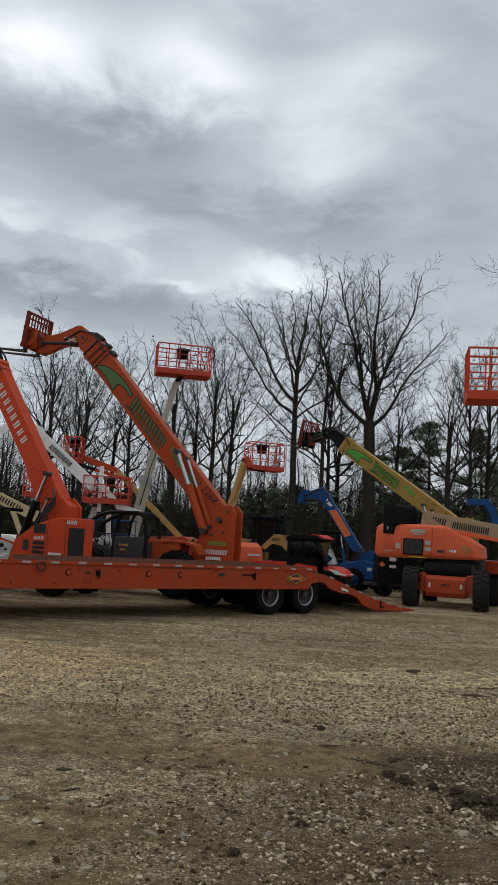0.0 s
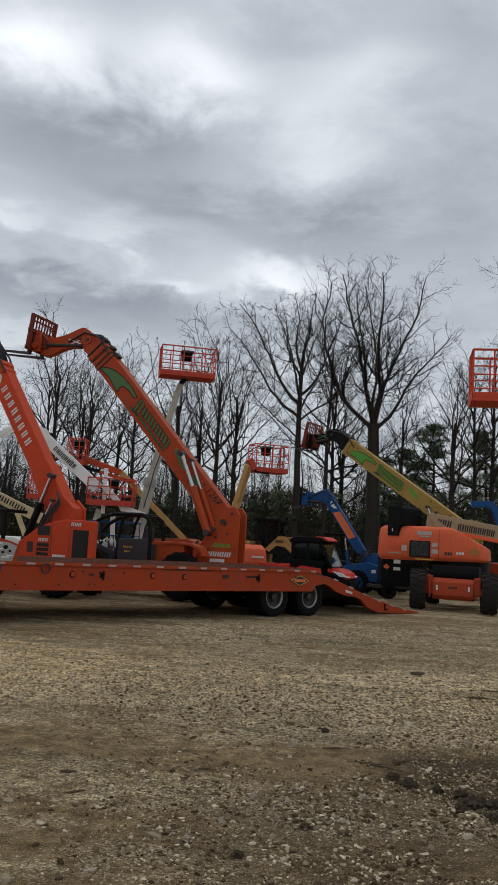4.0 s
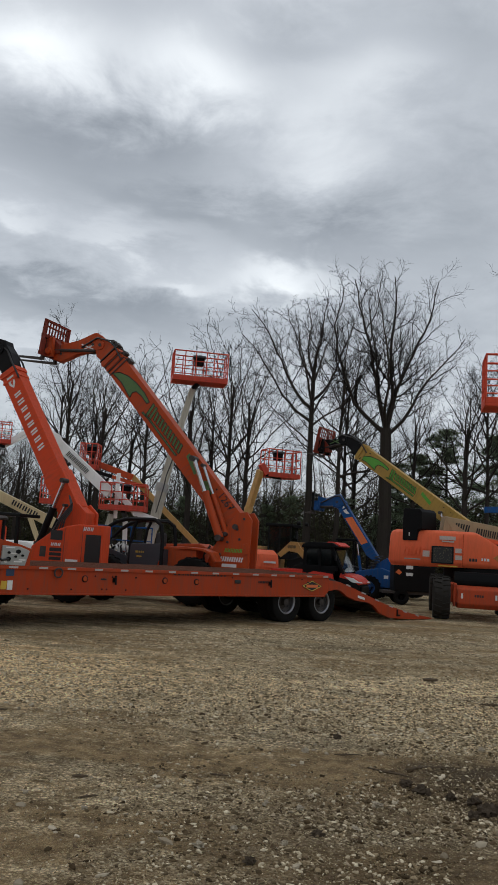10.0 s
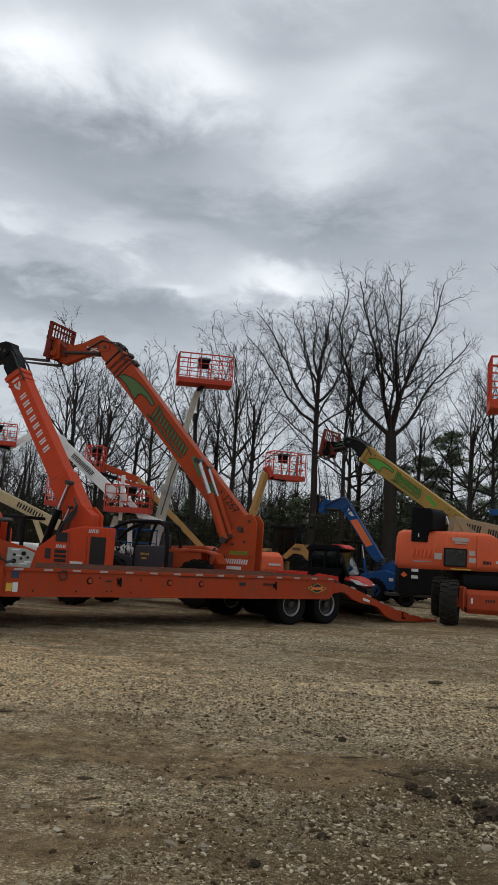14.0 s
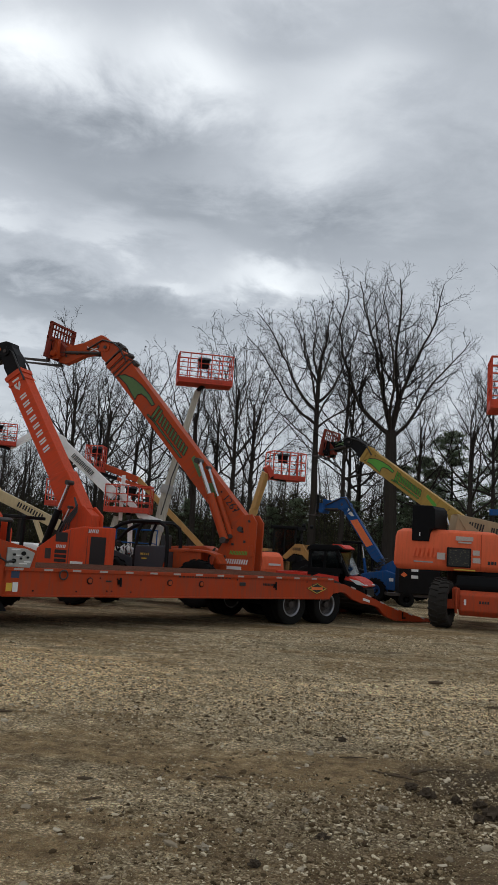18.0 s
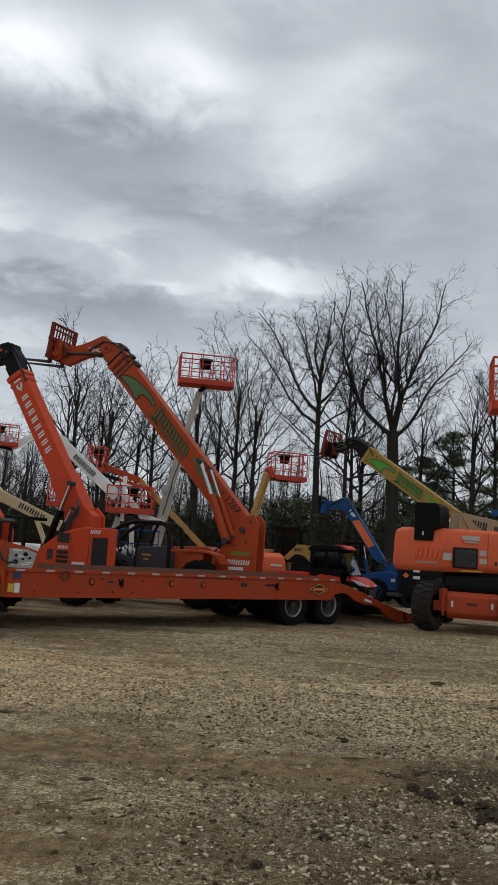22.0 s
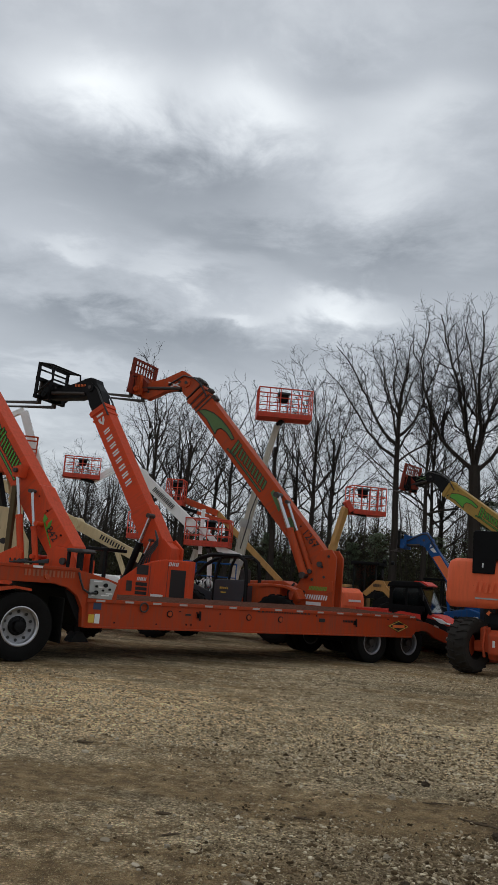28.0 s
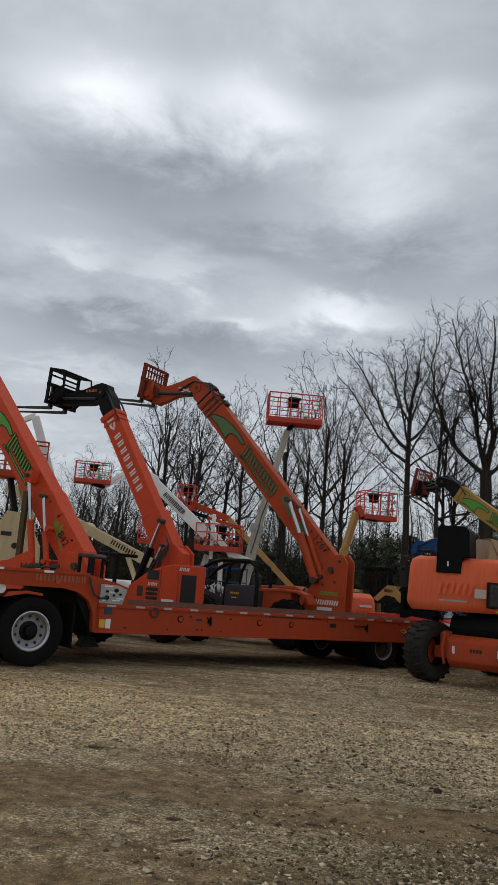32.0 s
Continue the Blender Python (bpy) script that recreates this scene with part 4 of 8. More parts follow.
def boom_swoosh(boom, L, T, hw, mat, dark, x0, x1, word0, word1, tail):
    """The curved badge, the slanted word bars and the short stripe on a boom's side."""
    y = hw + 0.001
    bl = x0 - x1
    prof = [(x0, -0.86 * T), (x0 - 0.10 * bl, -0.56 * T), (x0 - 0.28 * bl, -0.34 * T), (x0 - 0.52 * bl, -0.22 * T), (x0 - 0.78 * bl, -0.20 * T), (x1, -0.28 * T), (x1 + 0.02 * bl, -0.42 * T),
            (x1 + 0.22 * bl, -0.40 * T), (x1 + 0.36 * bl, -0.48 * T), (x1 + 0.40 * bl, -0.66 * T), (x1 + 0.36 * bl, -0.88 * T), (x1 + 0.52 * bl, -0.84 * T), (x0 - 0.28 * bl, -0.78 * T), (x0 - 0.12 * bl, -0.82 * T)]
    part("badge", MB().prism(prof, y, y + 0.006), mat, boom, "green curved leaf badge edged in black")
    n = len(prof)
    mb = MB()
    for i in range(n):
        a, b = prof[i], prof[(i + 1) % n]
        mb.tube([(a[0], y + 0.006, a[1]), (b[0], y + 0.006, b[1])], 0.012, 4)
    part("badge_edge", mb, DECAL_BLACK, boom)
    # word strokes run down the boom, slanted, over a long underline; all edged in black
    mb, edge = MB(), MB()

    def stroke(quad):
        mb.prism(quad, y, y + 0.006)
        for p, q in zip(quad, quad[1:] + quad[:1]):
            edge.tube([(p[0], y + 0.006, p[1]), (q[0], y + 0.006, q[1])], 0.009, 4)

    k = 6
    step = (word0 - word1) / k
    for i in range(k):
        xa = word0 - i * step
        hi, lo = (-0.16 * T, -0.80 * T) if i == 0 else (-0.24 * T, -0.62 * T)
        sl = 0.16 * T
        for u, wd, v0, v1 in ((0.0, 0.33, 0.0, 1.0), (0.50, 0.33, 0.0, 1.0)):
            xs, wd, z0, z1 = xa - step * u, step * wd, lo + (hi - lo) * v0, lo + (hi - lo) * v1
            stroke([(xs + sl * v0, z0), (xs - wd + sl * v0, z0), (xs - wd + sl * v1, z1), (xs + sl * v1, z1)])
    stroke([(word0 + 0.5 * step, -0.86 * T), (word0 - 0.4 * step, -0.80 * T), (word1 + 0.3 * step, -0.80 * T), (word1 + 0.2 * step, -0.72 * T), (word0 - 0.5 * step, -0.72 * T), (word0 + 0.5 * step, -0.78 * T)])
    part_each("letter_bar", mb, mat, boom, "green slanted letter stroke")
    part("word_edge", edge, DECAL_BLACK, boom)
    t0, t1 = tail
    part("stripe", MB().prism([(t0, -0.40 * T), (t1, -0.62 * T), (t1, -0.40 * T), (t0, -0.20 * T)], y, y + 0.006), mat, boom, "short green stripe")
    # bolts along the boom
    mb = MB()
    for x in (L * 0.06, L * 0.16, L * 0.22, L - 0.5):
        mb.tube([(x, y - 0.01, -0.2 * T), (x, y + 0.02, -0.2 * T)], 0.022, 8)
    part_each("bolt", mb, BLACK_STEEL, boom)


def numerals(text, size, mat, parent, at, label=""):
    """Readable numbers in the built-in font, as a thin mesh."""
    cu = bpy.data.curves.new("numerals", "FONT")
    cu.body, cu.size, cu.extrude = text, size, 0.003
    tmp = bpy.data.objects.new("numerals", cu)
    scene.collection.objects.link(tmp)
    me = bpy.data.meshes.new_from_object(tmp.evaluated_get(bpy.context.evaluated_depsgraph_get()))
    bpy.data.objects.remove(tmp)
    me.materials.clear()
    me.materials.append(mat)
    ob = new("numerals", me)
    ob.parent, ob.matrix_basis = parent, at
    return tagged(ob, label)


def open_cab(th, x0, x1, y0, y1, z0, zm, z1):
    """An open operator's station: dark lower panels, bent roll-bar hoops, roof bars and a seat."""
    cab = new("cab")
    cab.parent = th
    tagged(cab, "open dark grey cab with bent tube frame")
    xm = (x0 + x1) / 2 - 0.1
    part("door_panel", MB().prism([(x0 + 0.12, z0), (xm + 0.02, z0), (xm + 0.02, zm + 0.10), (x0 - 0.02, zm + 0.14), (x0, zm - 0.05)][::-1], y1 - 0.04, y1), SLATE, cab, "slate grey door panel", bevel=0.02)
    part("front_panel", MB().prism([(xm + 0.05, z0), (x1 + 0.02, z0), (x1 + 0.02, zm - 0.02), (x1 - 0.30, zm + 0.02), (xm + 0.05, zm - 0.22)][::-1], y1 - 0.05, y1 - 0.01), SLATE, cab, "slate grey front panel", bevel=0.02)
    part_each("panel_mark", bars(MB(), xm - 0.42, xm - 0.18, zm - 0.12, 0.05, [1, 1, 1, 1, 1], y1 + 0.006, 0.5).box((xm - 0.36, y1, zm - 0.22), (xm - 0.22, y1 + 0.005, zm - 0.19)), DECAL_YELLOW, cab, "dull yellow marking")
    part("back_panel", MB().box((x0, y0, z0), (x0 + 0.05, y1 - 0.05, zm)), SLATE, cab)
    for y in (y0 + 0.03, y1 - 0.03):
        h = [(x1 + 0.05, z0), (x1, zm - 0.05), (x1 - 0.14, zm + 0.20), (x1 - 0.38, z1 - 0.26), (x1 - 0.66, z1 - 0.09), (x1 - 0.98, z1), (x0 + 0.25, z1 + 0.01), (x0 + 0.06, z1 - 0.12), (x0, zm + 0.2), (x0, z0)]
        part("roll_hoop", MB().tube([(x, y, z) for x, z in h], 0.05, 8), BLACK_STEEL, cab, smooth=True)
        part("door_post", MB().tube([(xm, y, z0), (xm, y, zm), (xm - 0.06, y, z1 - 0.25), (xm - 0.16, y, z1 - 0.03)], 0.04, 8), BLACK_STEEL, cab, smooth=True)
    mb = MB()
    for i in range(6):
        x = x0 + 0.2 + i * 0.16
        mb.tube([(x, y0, z1 - 0.02), (x, y1, z1 - 0.02)], 0.022, 6)
    part_each("roof_bar", mb, BLACK_STEEL, cab, smooth=True)
    part("seat", MB().box((x0 + 0.25, y0 + 0.15, z0 + 0.2), (x0 + 0.75, y1 - 0.25, z0 + 0.38)).box((x0 + 0.18, y0 + 0.15, z0 + 0.35), (x0 + 0.32, y1 - 0.25, z0 + 0.9)), SEAT, cab, bevel=0.05)
    ring = [(x1 - 0.45 + 0.06 * math.sin(a), (y0 + y1) / 2 + 0.18 * math.cos(a), zm + 0.02 + 0.17 * math.sin(a)) for a in np.linspace(0, 2 * math.pi, 17)]
    part("steering_wheel", MB().tube(ring, 0.018, 6).tube([(x1 - 0.45, (y0 + y1) / 2, zm), (x1 - 0.25, (y0 + y1) / 2, z0 + 0.3)], 0.03, 6), BLACK_STEEL, cab, smooth=True)
    return cab


# the tall deep-orange telehandler
tall, boom, L, T, hw = telehandler("telehandler", pose(-1.0, 21.2, 0, 0, 0, 160), "deep orange telehandler with raised boom and green badge", dict(
    paint=XT_ORANGE, head=XT_ORANGE, mark=DECAL_WHITE, width=0.38, rear=(-0.61, 2.31), front=(3.475, 6.83), thick=0.61, inner=0.22,
    elbow=(4.05, 7.12), arm=[(3.46, 6.80), (3.66, 6.96), (4.18, 7.31), (4.26, 7.32), (4.81, 7.11), (5.56, 6.98), (5.60, 6.58), (5.36, 6.50), (5.10, 6.58), (4.81, 6.70), (4.22, 6.82), (4.14, 6.62), (3.90, 6.42)],
    carriage=(5.72, 6.62), tall=1.04, tilt=-7, fork=1.75, car_w=1.25, carriage_paint=RUST_RED,
    cyl=[((-0.12, 1.71), (0.75, 3.72), 0.40, 0.105), ((-0.24, 1.82), (0.52, 3.56), 0.27, 0.07)],
    tower=[(-0.90, 0.80), (-0.92, 2.20), (-0.78, 2.40), (-0.50, 2.36), (-0.22, 1.95), (0.10, 1.45), (0.32, 0.80)],
    x0=-1.0, x1=3.4, axles=(0.28, 3.45), tyre=0.60, track=1.0))
boom_swoosh(boom, L, T, hw, DECAL_DULL_GREEN, DECAL_BLACK, L - 0.50, L - 1.95, L - 2.15, L - 3.70, (L - 3.85, L - 4.40))
numerals("1267", 0.28, DECAL_BLACK, boom, pose(0.84, hw + 0.008, -0.21, 90, 0, 180), "black model numerals")
part("badge", MB().prism([(1.42, -0.30), (1.0, -0.40), (0.92, -0.30), (1.05, -0.20), (1.3, -0.14)], hw + 0.002, hw + 0.007), DECAL_DULL_GREEN, boom)
y = hw + 0.101
part_each("letter_bar", bars(MB(), -0.70, -0.22, 1.36, 0.10, [2, 2, 2, 2, 2, 2], y + 0.005, 0.4, -0.25), DECAL_GREEN, tall, "small green letter bars")
part_each("letter_bar", bars(MB(), -0.72, -0.10, 1.13, 0.12, [3, 3, 3, 3, 3], y + 0.005, 0.4, -0.25), DECAL_WHITE, tall, "white slanted letter bars")
part("label_plate", MB().box((-0.58, y, 0.99), (-0.18, y + 0.005, 1.07)), DECAL_WHITE, tall)
tall_cab = open_cab(tall, 1.02, 3.02, 0.55, 1.35, 0.85, 1.34, 2.05)
part("rear_hood", MB().prism([(0.55, 0.90), (0.55, 1.46), (0.75, 1.54), (2.10, 1.46), (2.45, 1.20), (2.45, 0.90)], -1.0, -0.28), XT_ORANGE, tall, "orange engine hood", bevel=0.05)
part("hood_grille", MB().box((1.0, -0.28, 1.22), (1.7, -0.272, 1.40)), DECAL_BLACK, tall)
rnd = random.Random(12)
for k in range(7):
    x = 2.30 + 0.09 * k
    path = [(x, 0.75, 1.0), (x + rnd.uniform(-0.12, 0.12), 0.8, 1.25), (x + rnd.uniform(-0.15, 0.15), 0.85, 1.50 - 0.03 * k), (x + rnd.uniform(0.0, 0.2), 0.9, 1.35), (x + rnd.uniform(0.0, 0.15), 0.9, 1.05)]
    part("draped_hose", MB().tube(path, 0.030, 6), CLOTH_WHITE if k % 3 else HOSE, tall_cab, "pale hose draped in the cab" if k % 3 else "", smooth=True)
part("engine_cover", MB().prism([(0.25, 0.85), (0.25, 1.40), (0.75, 1.44), (1.25, 1.40), (1.25, 0.85)], 0.32, 0.95), XT_ORANGE, tall, bevel=0.05)
part("fender", MB().prism([(-0.30, 1.12), (-0.18, 1.34), (0.10, 1.42), (0.55, 1.44), (0.80, 1.40), (0.80, 1.34), (0.55, 1.38), (0.10, 1.36), (-0.14, 1.28), (-0.24, 1.10)], 0.55, 1.0), XT_ORANGE, tall, bevel=0.01)
part("hose", MB().tube([(0.1, 0.45, 1.5), (0.25, 0.5, 1.25), (0.2, 0.55, 1.05)], 0.03, 6), HOSE, tall, smooth=True)

# clutter at the knee: dark bands painting shaded collar gaps, small brackets and bolts
for xx in (L - 0.52, L - 0.40, L - 0.22, L + 0.02):
    part("clamp_band", MB().box((xx, -hw - 0.022, -T - 0.02), (xx + 0.03, hw + 0.022, 0.022)), RUST_STEEL, boom, bevel=0.004)
for xx, zz, ln in ((L - 0.60, 0.03, 0.16), (L - 0.30, 0.05, 0.12), (L + 0.05, 0.02, 0.14), (L + 0.22, -0.02, 0.10)):
    part("hose_bracket", MB().box((xx, -0.10, zz - 0.04), (xx + ln, 0.12, zz + 0.07)), RUST_STEEL, boom, bevel=0.01)
for xx, zz in ((4.60, 6.92), (4.98, 6.80), (5.35, 6.74), (4.30, 6.98)):
    part("head_pin", MB().tube([(xx, -hw * 0.6, zz), (xx, hw * 0.62, zz)], 0.045, 10), RUST_STEEL, tall, smooth=True)
for xx, zz in ((-0.55, 1.95), (-0.62, 1.70), (-0.30, 1.62), (-0.72, 2.22), (-0.10, 1.30)):
    part("plate_bolt", MB().tube([(xx, hw + 0.09, zz), (xx, hw + 0.125, zz)], 0.035, 8), RUST_STEEL, tall, smooth=True)
part("gusset", MB().prism([(-0.90, 1.35), (-0.86, 1.62), (-0.74, 1.58), (-0.70, 1.30)], hw + 0.10, hw + 0.12), XT_ORANGE, tall, bevel=0.006)

# the bright orange one with a black head
mid, boom, L, T, hw = telehandler("telehandler", pose(-3.4, 19.5, 0, 0, 0, 160), "bright orange telehandler with raised boom and black fork head", dict(
    paint=SKY_ORANGE, head=BLACK_STEEL, width=0.40, rear=(1.13, 2.367), front=(3.31, 5.82), thick=0.50, inner=0.30, arm_w=0.85,
    elbow=(3.84, 6.42), arm=[(3.36, 5.84), (3.50, 6.16), (3.65, 6.36), (3.69, 6.48), (3.86, 6.53), (4.03, 6.50), (4.37, 6.39), (4.80, 6.29), (5.20, 6.25), (5.20, 5.98), (4.54, 5.97), (4.27, 5.96), (3.94, 6.02), (3.84, 5.84), (3.77, 5.68), (3.55, 5.62)],
    carriage=(5.35, 5.92), tall=0.98, tilt=-3, fork=2.1, car_w=1.25, carriage_paint=BLACK_STEEL,
    cyl=[((1.95, 1.30), (1.38, 2.85), 0.36, 0.085), ((1.62, 1.45), (1.25, 2.25), 0.42, 0.055)], cyl_paint=BLACK_STEEL,
    tower=[(0.72, 0.80), (0.74, 2.10), (0.98, 2.32), (1.30, 2.05), (1.45, 1.60), (1.48, 0.80)],
    x0=0.0, x1=4.2, axles=(0.75, 3.85), tyre=0.58, track=0.78))
y = hw + 0.001
part_each("letter_bar", bars(MB(), 0, 1.72, 0, 0.20, [1.0, 1.1, 1.0, 1.1, 1.0, 1.1, 1.0, 1.1], 0, 0.8, 0.12, pose(L - 0.70, y + 0.004, -0.30 * T, 180, 0, 180)), DECAL_WHITE, boom, "white letter bars running down the boom")
part("badge", MB().prism([(L - 0.22, -0.30 * T), (L - 0.44, -0.36 * T), (L - 0.56, -0.55 * T), (L - 0.44, -0.72 * T), (L - 0.22, -0.74 * T)], y, y + 0.006), DECAL_WHITE, boom, "white shield badge")
part("badge_mark", MB().prism([(L - 0.26, -0.36 * T), (L - 0.48, -0.54 * T), (L - 0.40, -0.60 * T)], y + 0.006, y + 0.011), SKY_ORANGE, boom)
part("outer_section", MB().prism([(-0.14, 0.04), (-0.20, -0.10), (-0.10, -T - 0.03), (0.90, -T - 0.03), (1.02, -T * 0.7), (0.94, 0.04)], -hw - 0.045, hw + 0.045), SKY_ORANGE, boom, "wider outer boom section", bevel=0.015)
part("boom_saddle", MB().prism([(0.80, 1.60), (0.80, 2.10), (1.10, 2.30), (1.60, 2.05), (1.65, 1.50)], -hw - 0.02, hw + 0.02), SKY_ORANGE, mid, bevel=0.02)
body = part("engine_box", MB().prism([(-0.27, 0.78), (-0.27, 1.80), (0.42, 1.80), (0.75, 1.74), (1.13, 1.60), (1.63, 1.25), (1.70, 0.78)], 0.78, 1.10), SKY_ORANGE, mid, "bright orange engine box with dark grilles", bevel=0.03)
part("tall_grille", MB().box((-0.22, 1.10, 0.90), (0.18, 1.108, 1.58)), DECAL_BLACK, body, "tall black grille")
for zz0, zz1 in ((1.42, 1.64), (1.16, 1.24), (1.06, 1.13), (0.96, 1.03), (0.86, 0.93)):
    part("side_grille", MB().box((0.80, 1.10, zz0), (1.12, 1.108, zz1)), DECAL_BLACK, body)
part("side_vent", MB().box((1.22, 1.10, 1.02), (1.38, 1.108, 1.26)), RUST_STEEL, body)
part_each("letter_bar", bars(MB(), 0.84, 1.10, 1.28, 0.075, [2, 2, 2], 1.114, 0.5, -0.2), DECAL_WHITE, body, "white letter bars")
part_each("letter_bar", bars(MB(), 0.00, 0.26, 1.66, 0.085, [2, 2, 2], 1.114, 0.5, -0.2), DECAL_WHITE, body, "white letter bars")
part("label_plate", MB().box((0.35, 1.10, 0.93), (0.68, 1.108, 1.0)), DECAL_WHITE, body)
part_each("panel_seam", MB().box((0.26, 1.10, 0.82), (0.27, 1.105, 1.76)).box((0.74, 1.10, 0.82), (0.75, 1.105, 1.70)), RUST_STEEL, body)
mb = MB()
for i in range(4):
    mb.tube([(1.25 + i * 0.07, 0.5 + 0.05 * i, 1.5), (1.15 + i * 0.05, 0.55, 1.9), (1.02, 0.48, 2.15 + 0.05 * i), (1.2, 0.36, 2.5)], 0.02, 6)
part_each("hose", mb, HOSE, mid, smooth=True)
part("fender", MB().prism([(2.1, 0.85), (2.1, 1.12), (2.4, 1.20), (3.4, 1.20), (3.4, 1.12), (2.45, 1.12)], 0.5, 1.2), SKY_ORANGE, mid, bevel=0.02)
cab = new("cab")
cab.parent = mid
tagged(cab, "dark open cab frame")
part("cab_roof", MB().prism([(1.9, 1.98), (2.9, 2.0), (3.0, 1.92), (1.9, 1.90)], 0.45, 1.25), BLACK_STEEL, cab, bevel=0.02)
for xx in (1.95, 2.85):
    part_each("cab_post", MB().box((xx, 1.17, 0.9), (xx + 0.07, 1.24, 1.95)), BLACK_STEEL, cab)

guard = new("guard_frame")
guard.parent = mid
tagged(guard, "black open guard frame behind the forks")
for yy in (-0.60, 0.60):
    part("guard_tube", MB().tube([(5.34, yy, 6.90), (4.86, yy, 6.82), (4.80, yy, 6.40), (5.30, yy, 6.05)], 0.028, 6), BLACK_STEEL, guard, smooth=True)
for xx, zz in ((4.86, 6.82), (5.10, 6.86), (4.82, 6.42)):
    part("guard_tube", MB().tube([(xx, -0.60, zz), (xx, 0.60, zz)], 0.024, 6), BLACK_STEEL, guard, smooth=True)
part_each("letter_bar", bars(MB(), 4.00, 4.36, 6.28, 0.07, [2, 2, 2, 2], hw * 0.85 + 0.012, 0.5), DECAL_ORANGE, mid, "dull red letter bar")

# the orange one at the head of the row
near_th, boom, L, T, hw = telehandler("telehandler", pose(-5.75, 16.21, 0, 0, 0, 160), "orange telehandler with raised boom behind the trailer neck", dict(
    paint=SKY_ORANGE, head=SKY_ORANGE, width=0.42, rear=(-0.44, 1.87), front=(3.72, 6.73), thick=0.62, inner=0.35,
    elbow=(4.6, 7.4), arm=[(3.7, 6.95), (4.2, 7.35), (4.7, 7.4), (5.9, 7.2), (5.9, 6.7), (5.3, 6.55), (4.6, 6.8), (4.3, 6.5)],
    carriage=(6.05, 6.7), tall=1.0, tilt=0, fork=1.4, car_w=1.25, carriage_paint=CHASSIS_ORANGE,
    cyl=[((0.64, 1.20), (1.09, 3.37), 0.40, 0.07), ((0.30, 1.25), (0.66, 2.95), 0.36, 0.06)],
    tower=[(-0.62, 0.9), (-0.62, 1.60), (-0.50, 1.80), (-0.10, 1.86), (0.10, 1.72), (0.30, 0.9)],
    x0=-0.9, x1=3.0, axles=(0.0, 2.9), tyre=0.58, track=0.92))
boom_swoosh(boom, L, T, hw, DECAL_GREEN, DECAL_BLACK, L - 1.9, L - 3.05, L - 3.15, L - 4.30, (L - 5.6, L - 5.7))
numerals("842", 0.23, DECAL_BLACK, boom, pose(0.72, hw + 0.008, -0.36, 90, 0, 180), "black model numerals")
part("badge", MB().prism([(1.02, -0.22), (0.94, -0.32), (0.34, -0.47), (0.34, -0.45), (0.86, -0.30), (0.88, -0.20)], hw + 0.002, hw + 0.007), DECAL_GREEN, boom, "green slanted stripe")
part("knee_gusset", MB().prism([(0.22, 2.62), (0.58, 3.10), (0.66, 3.12), (0.74, 3.0), (0.40, 2.50)], -hw - 0.02, hw + 0.02), SKY_ORANGE, near_th, bevel=0.01)
part("boom_lug", MB().prism([(0.95, 3.50), (1.20, 3.44), (1.20, 3.24), (1.0, 3.22)], 0.22, 0.44), SKY_ORANGE, near_th, bevel=0.01)
part("front_frame", MB().prism([(0.62, 0.9), (0.62, 1.70), (0.80, 1.80), (1.3, 1.6), (2.3, 1.45), (2.3, 0.9)], 0.42, 0.50), SKY_ORANGE, near_th, bevel=0.01)
part_each("cross_tube", MB().tube([(0.60, -0.5, 2.28), (0.35, 0.5, 2.28)], 0.05, 10).tube([(0.60, -0.5, 1.62), (0.35, 0.5, 1.62)], 0.05, 10), SKY_ORANGE, near_th, smooth=True)
part("mast_post", MB().box((1.04, 0.35, 0.9), (1.16, 0.44, 3.05)), paint("olive_post", (0.09, 0.062, 0.026), 0.6, 0.5), near_th, "weathered olive steel post", bevel=0.01)
mb = MB()
for i in range(5):
    mb.tube([(0.9 - 0.12 * i, 0.5, 1.55), (0.8 - 0.1 * i, 0.62, 1.48 + 0.02 * i), (0.3, 0.6, 1.5), (-0.1, 0.5, 1.52 + 0.015 * i)], 0.018, 6)
part_each("hose", mb, HOSE, near_th, smooth=True)
cab = new("cab")
cab.parent = near_th
tagged(cab, "small dark open cab")
part("cab_roof", MB().prism([(-0.72, 1.76), (-1.12, 1.74), (-1.15, 1.78), (-1.08, 1.83), (-0.72, 1.83)], 0.35, 0.75), RUST_STEEL, cab, "dark cab roof", bevel=0.03)
for xx in (-0.78, -1.10):
    part_each("cab_post", MB().box((xx, 0.68, 0.95), (xx + 0.05, 0.73, 1.76)).box((xx, 0.37, 0.95), (xx + 0.05, 0.42, 1.76)), BLACK_STEEL, cab)

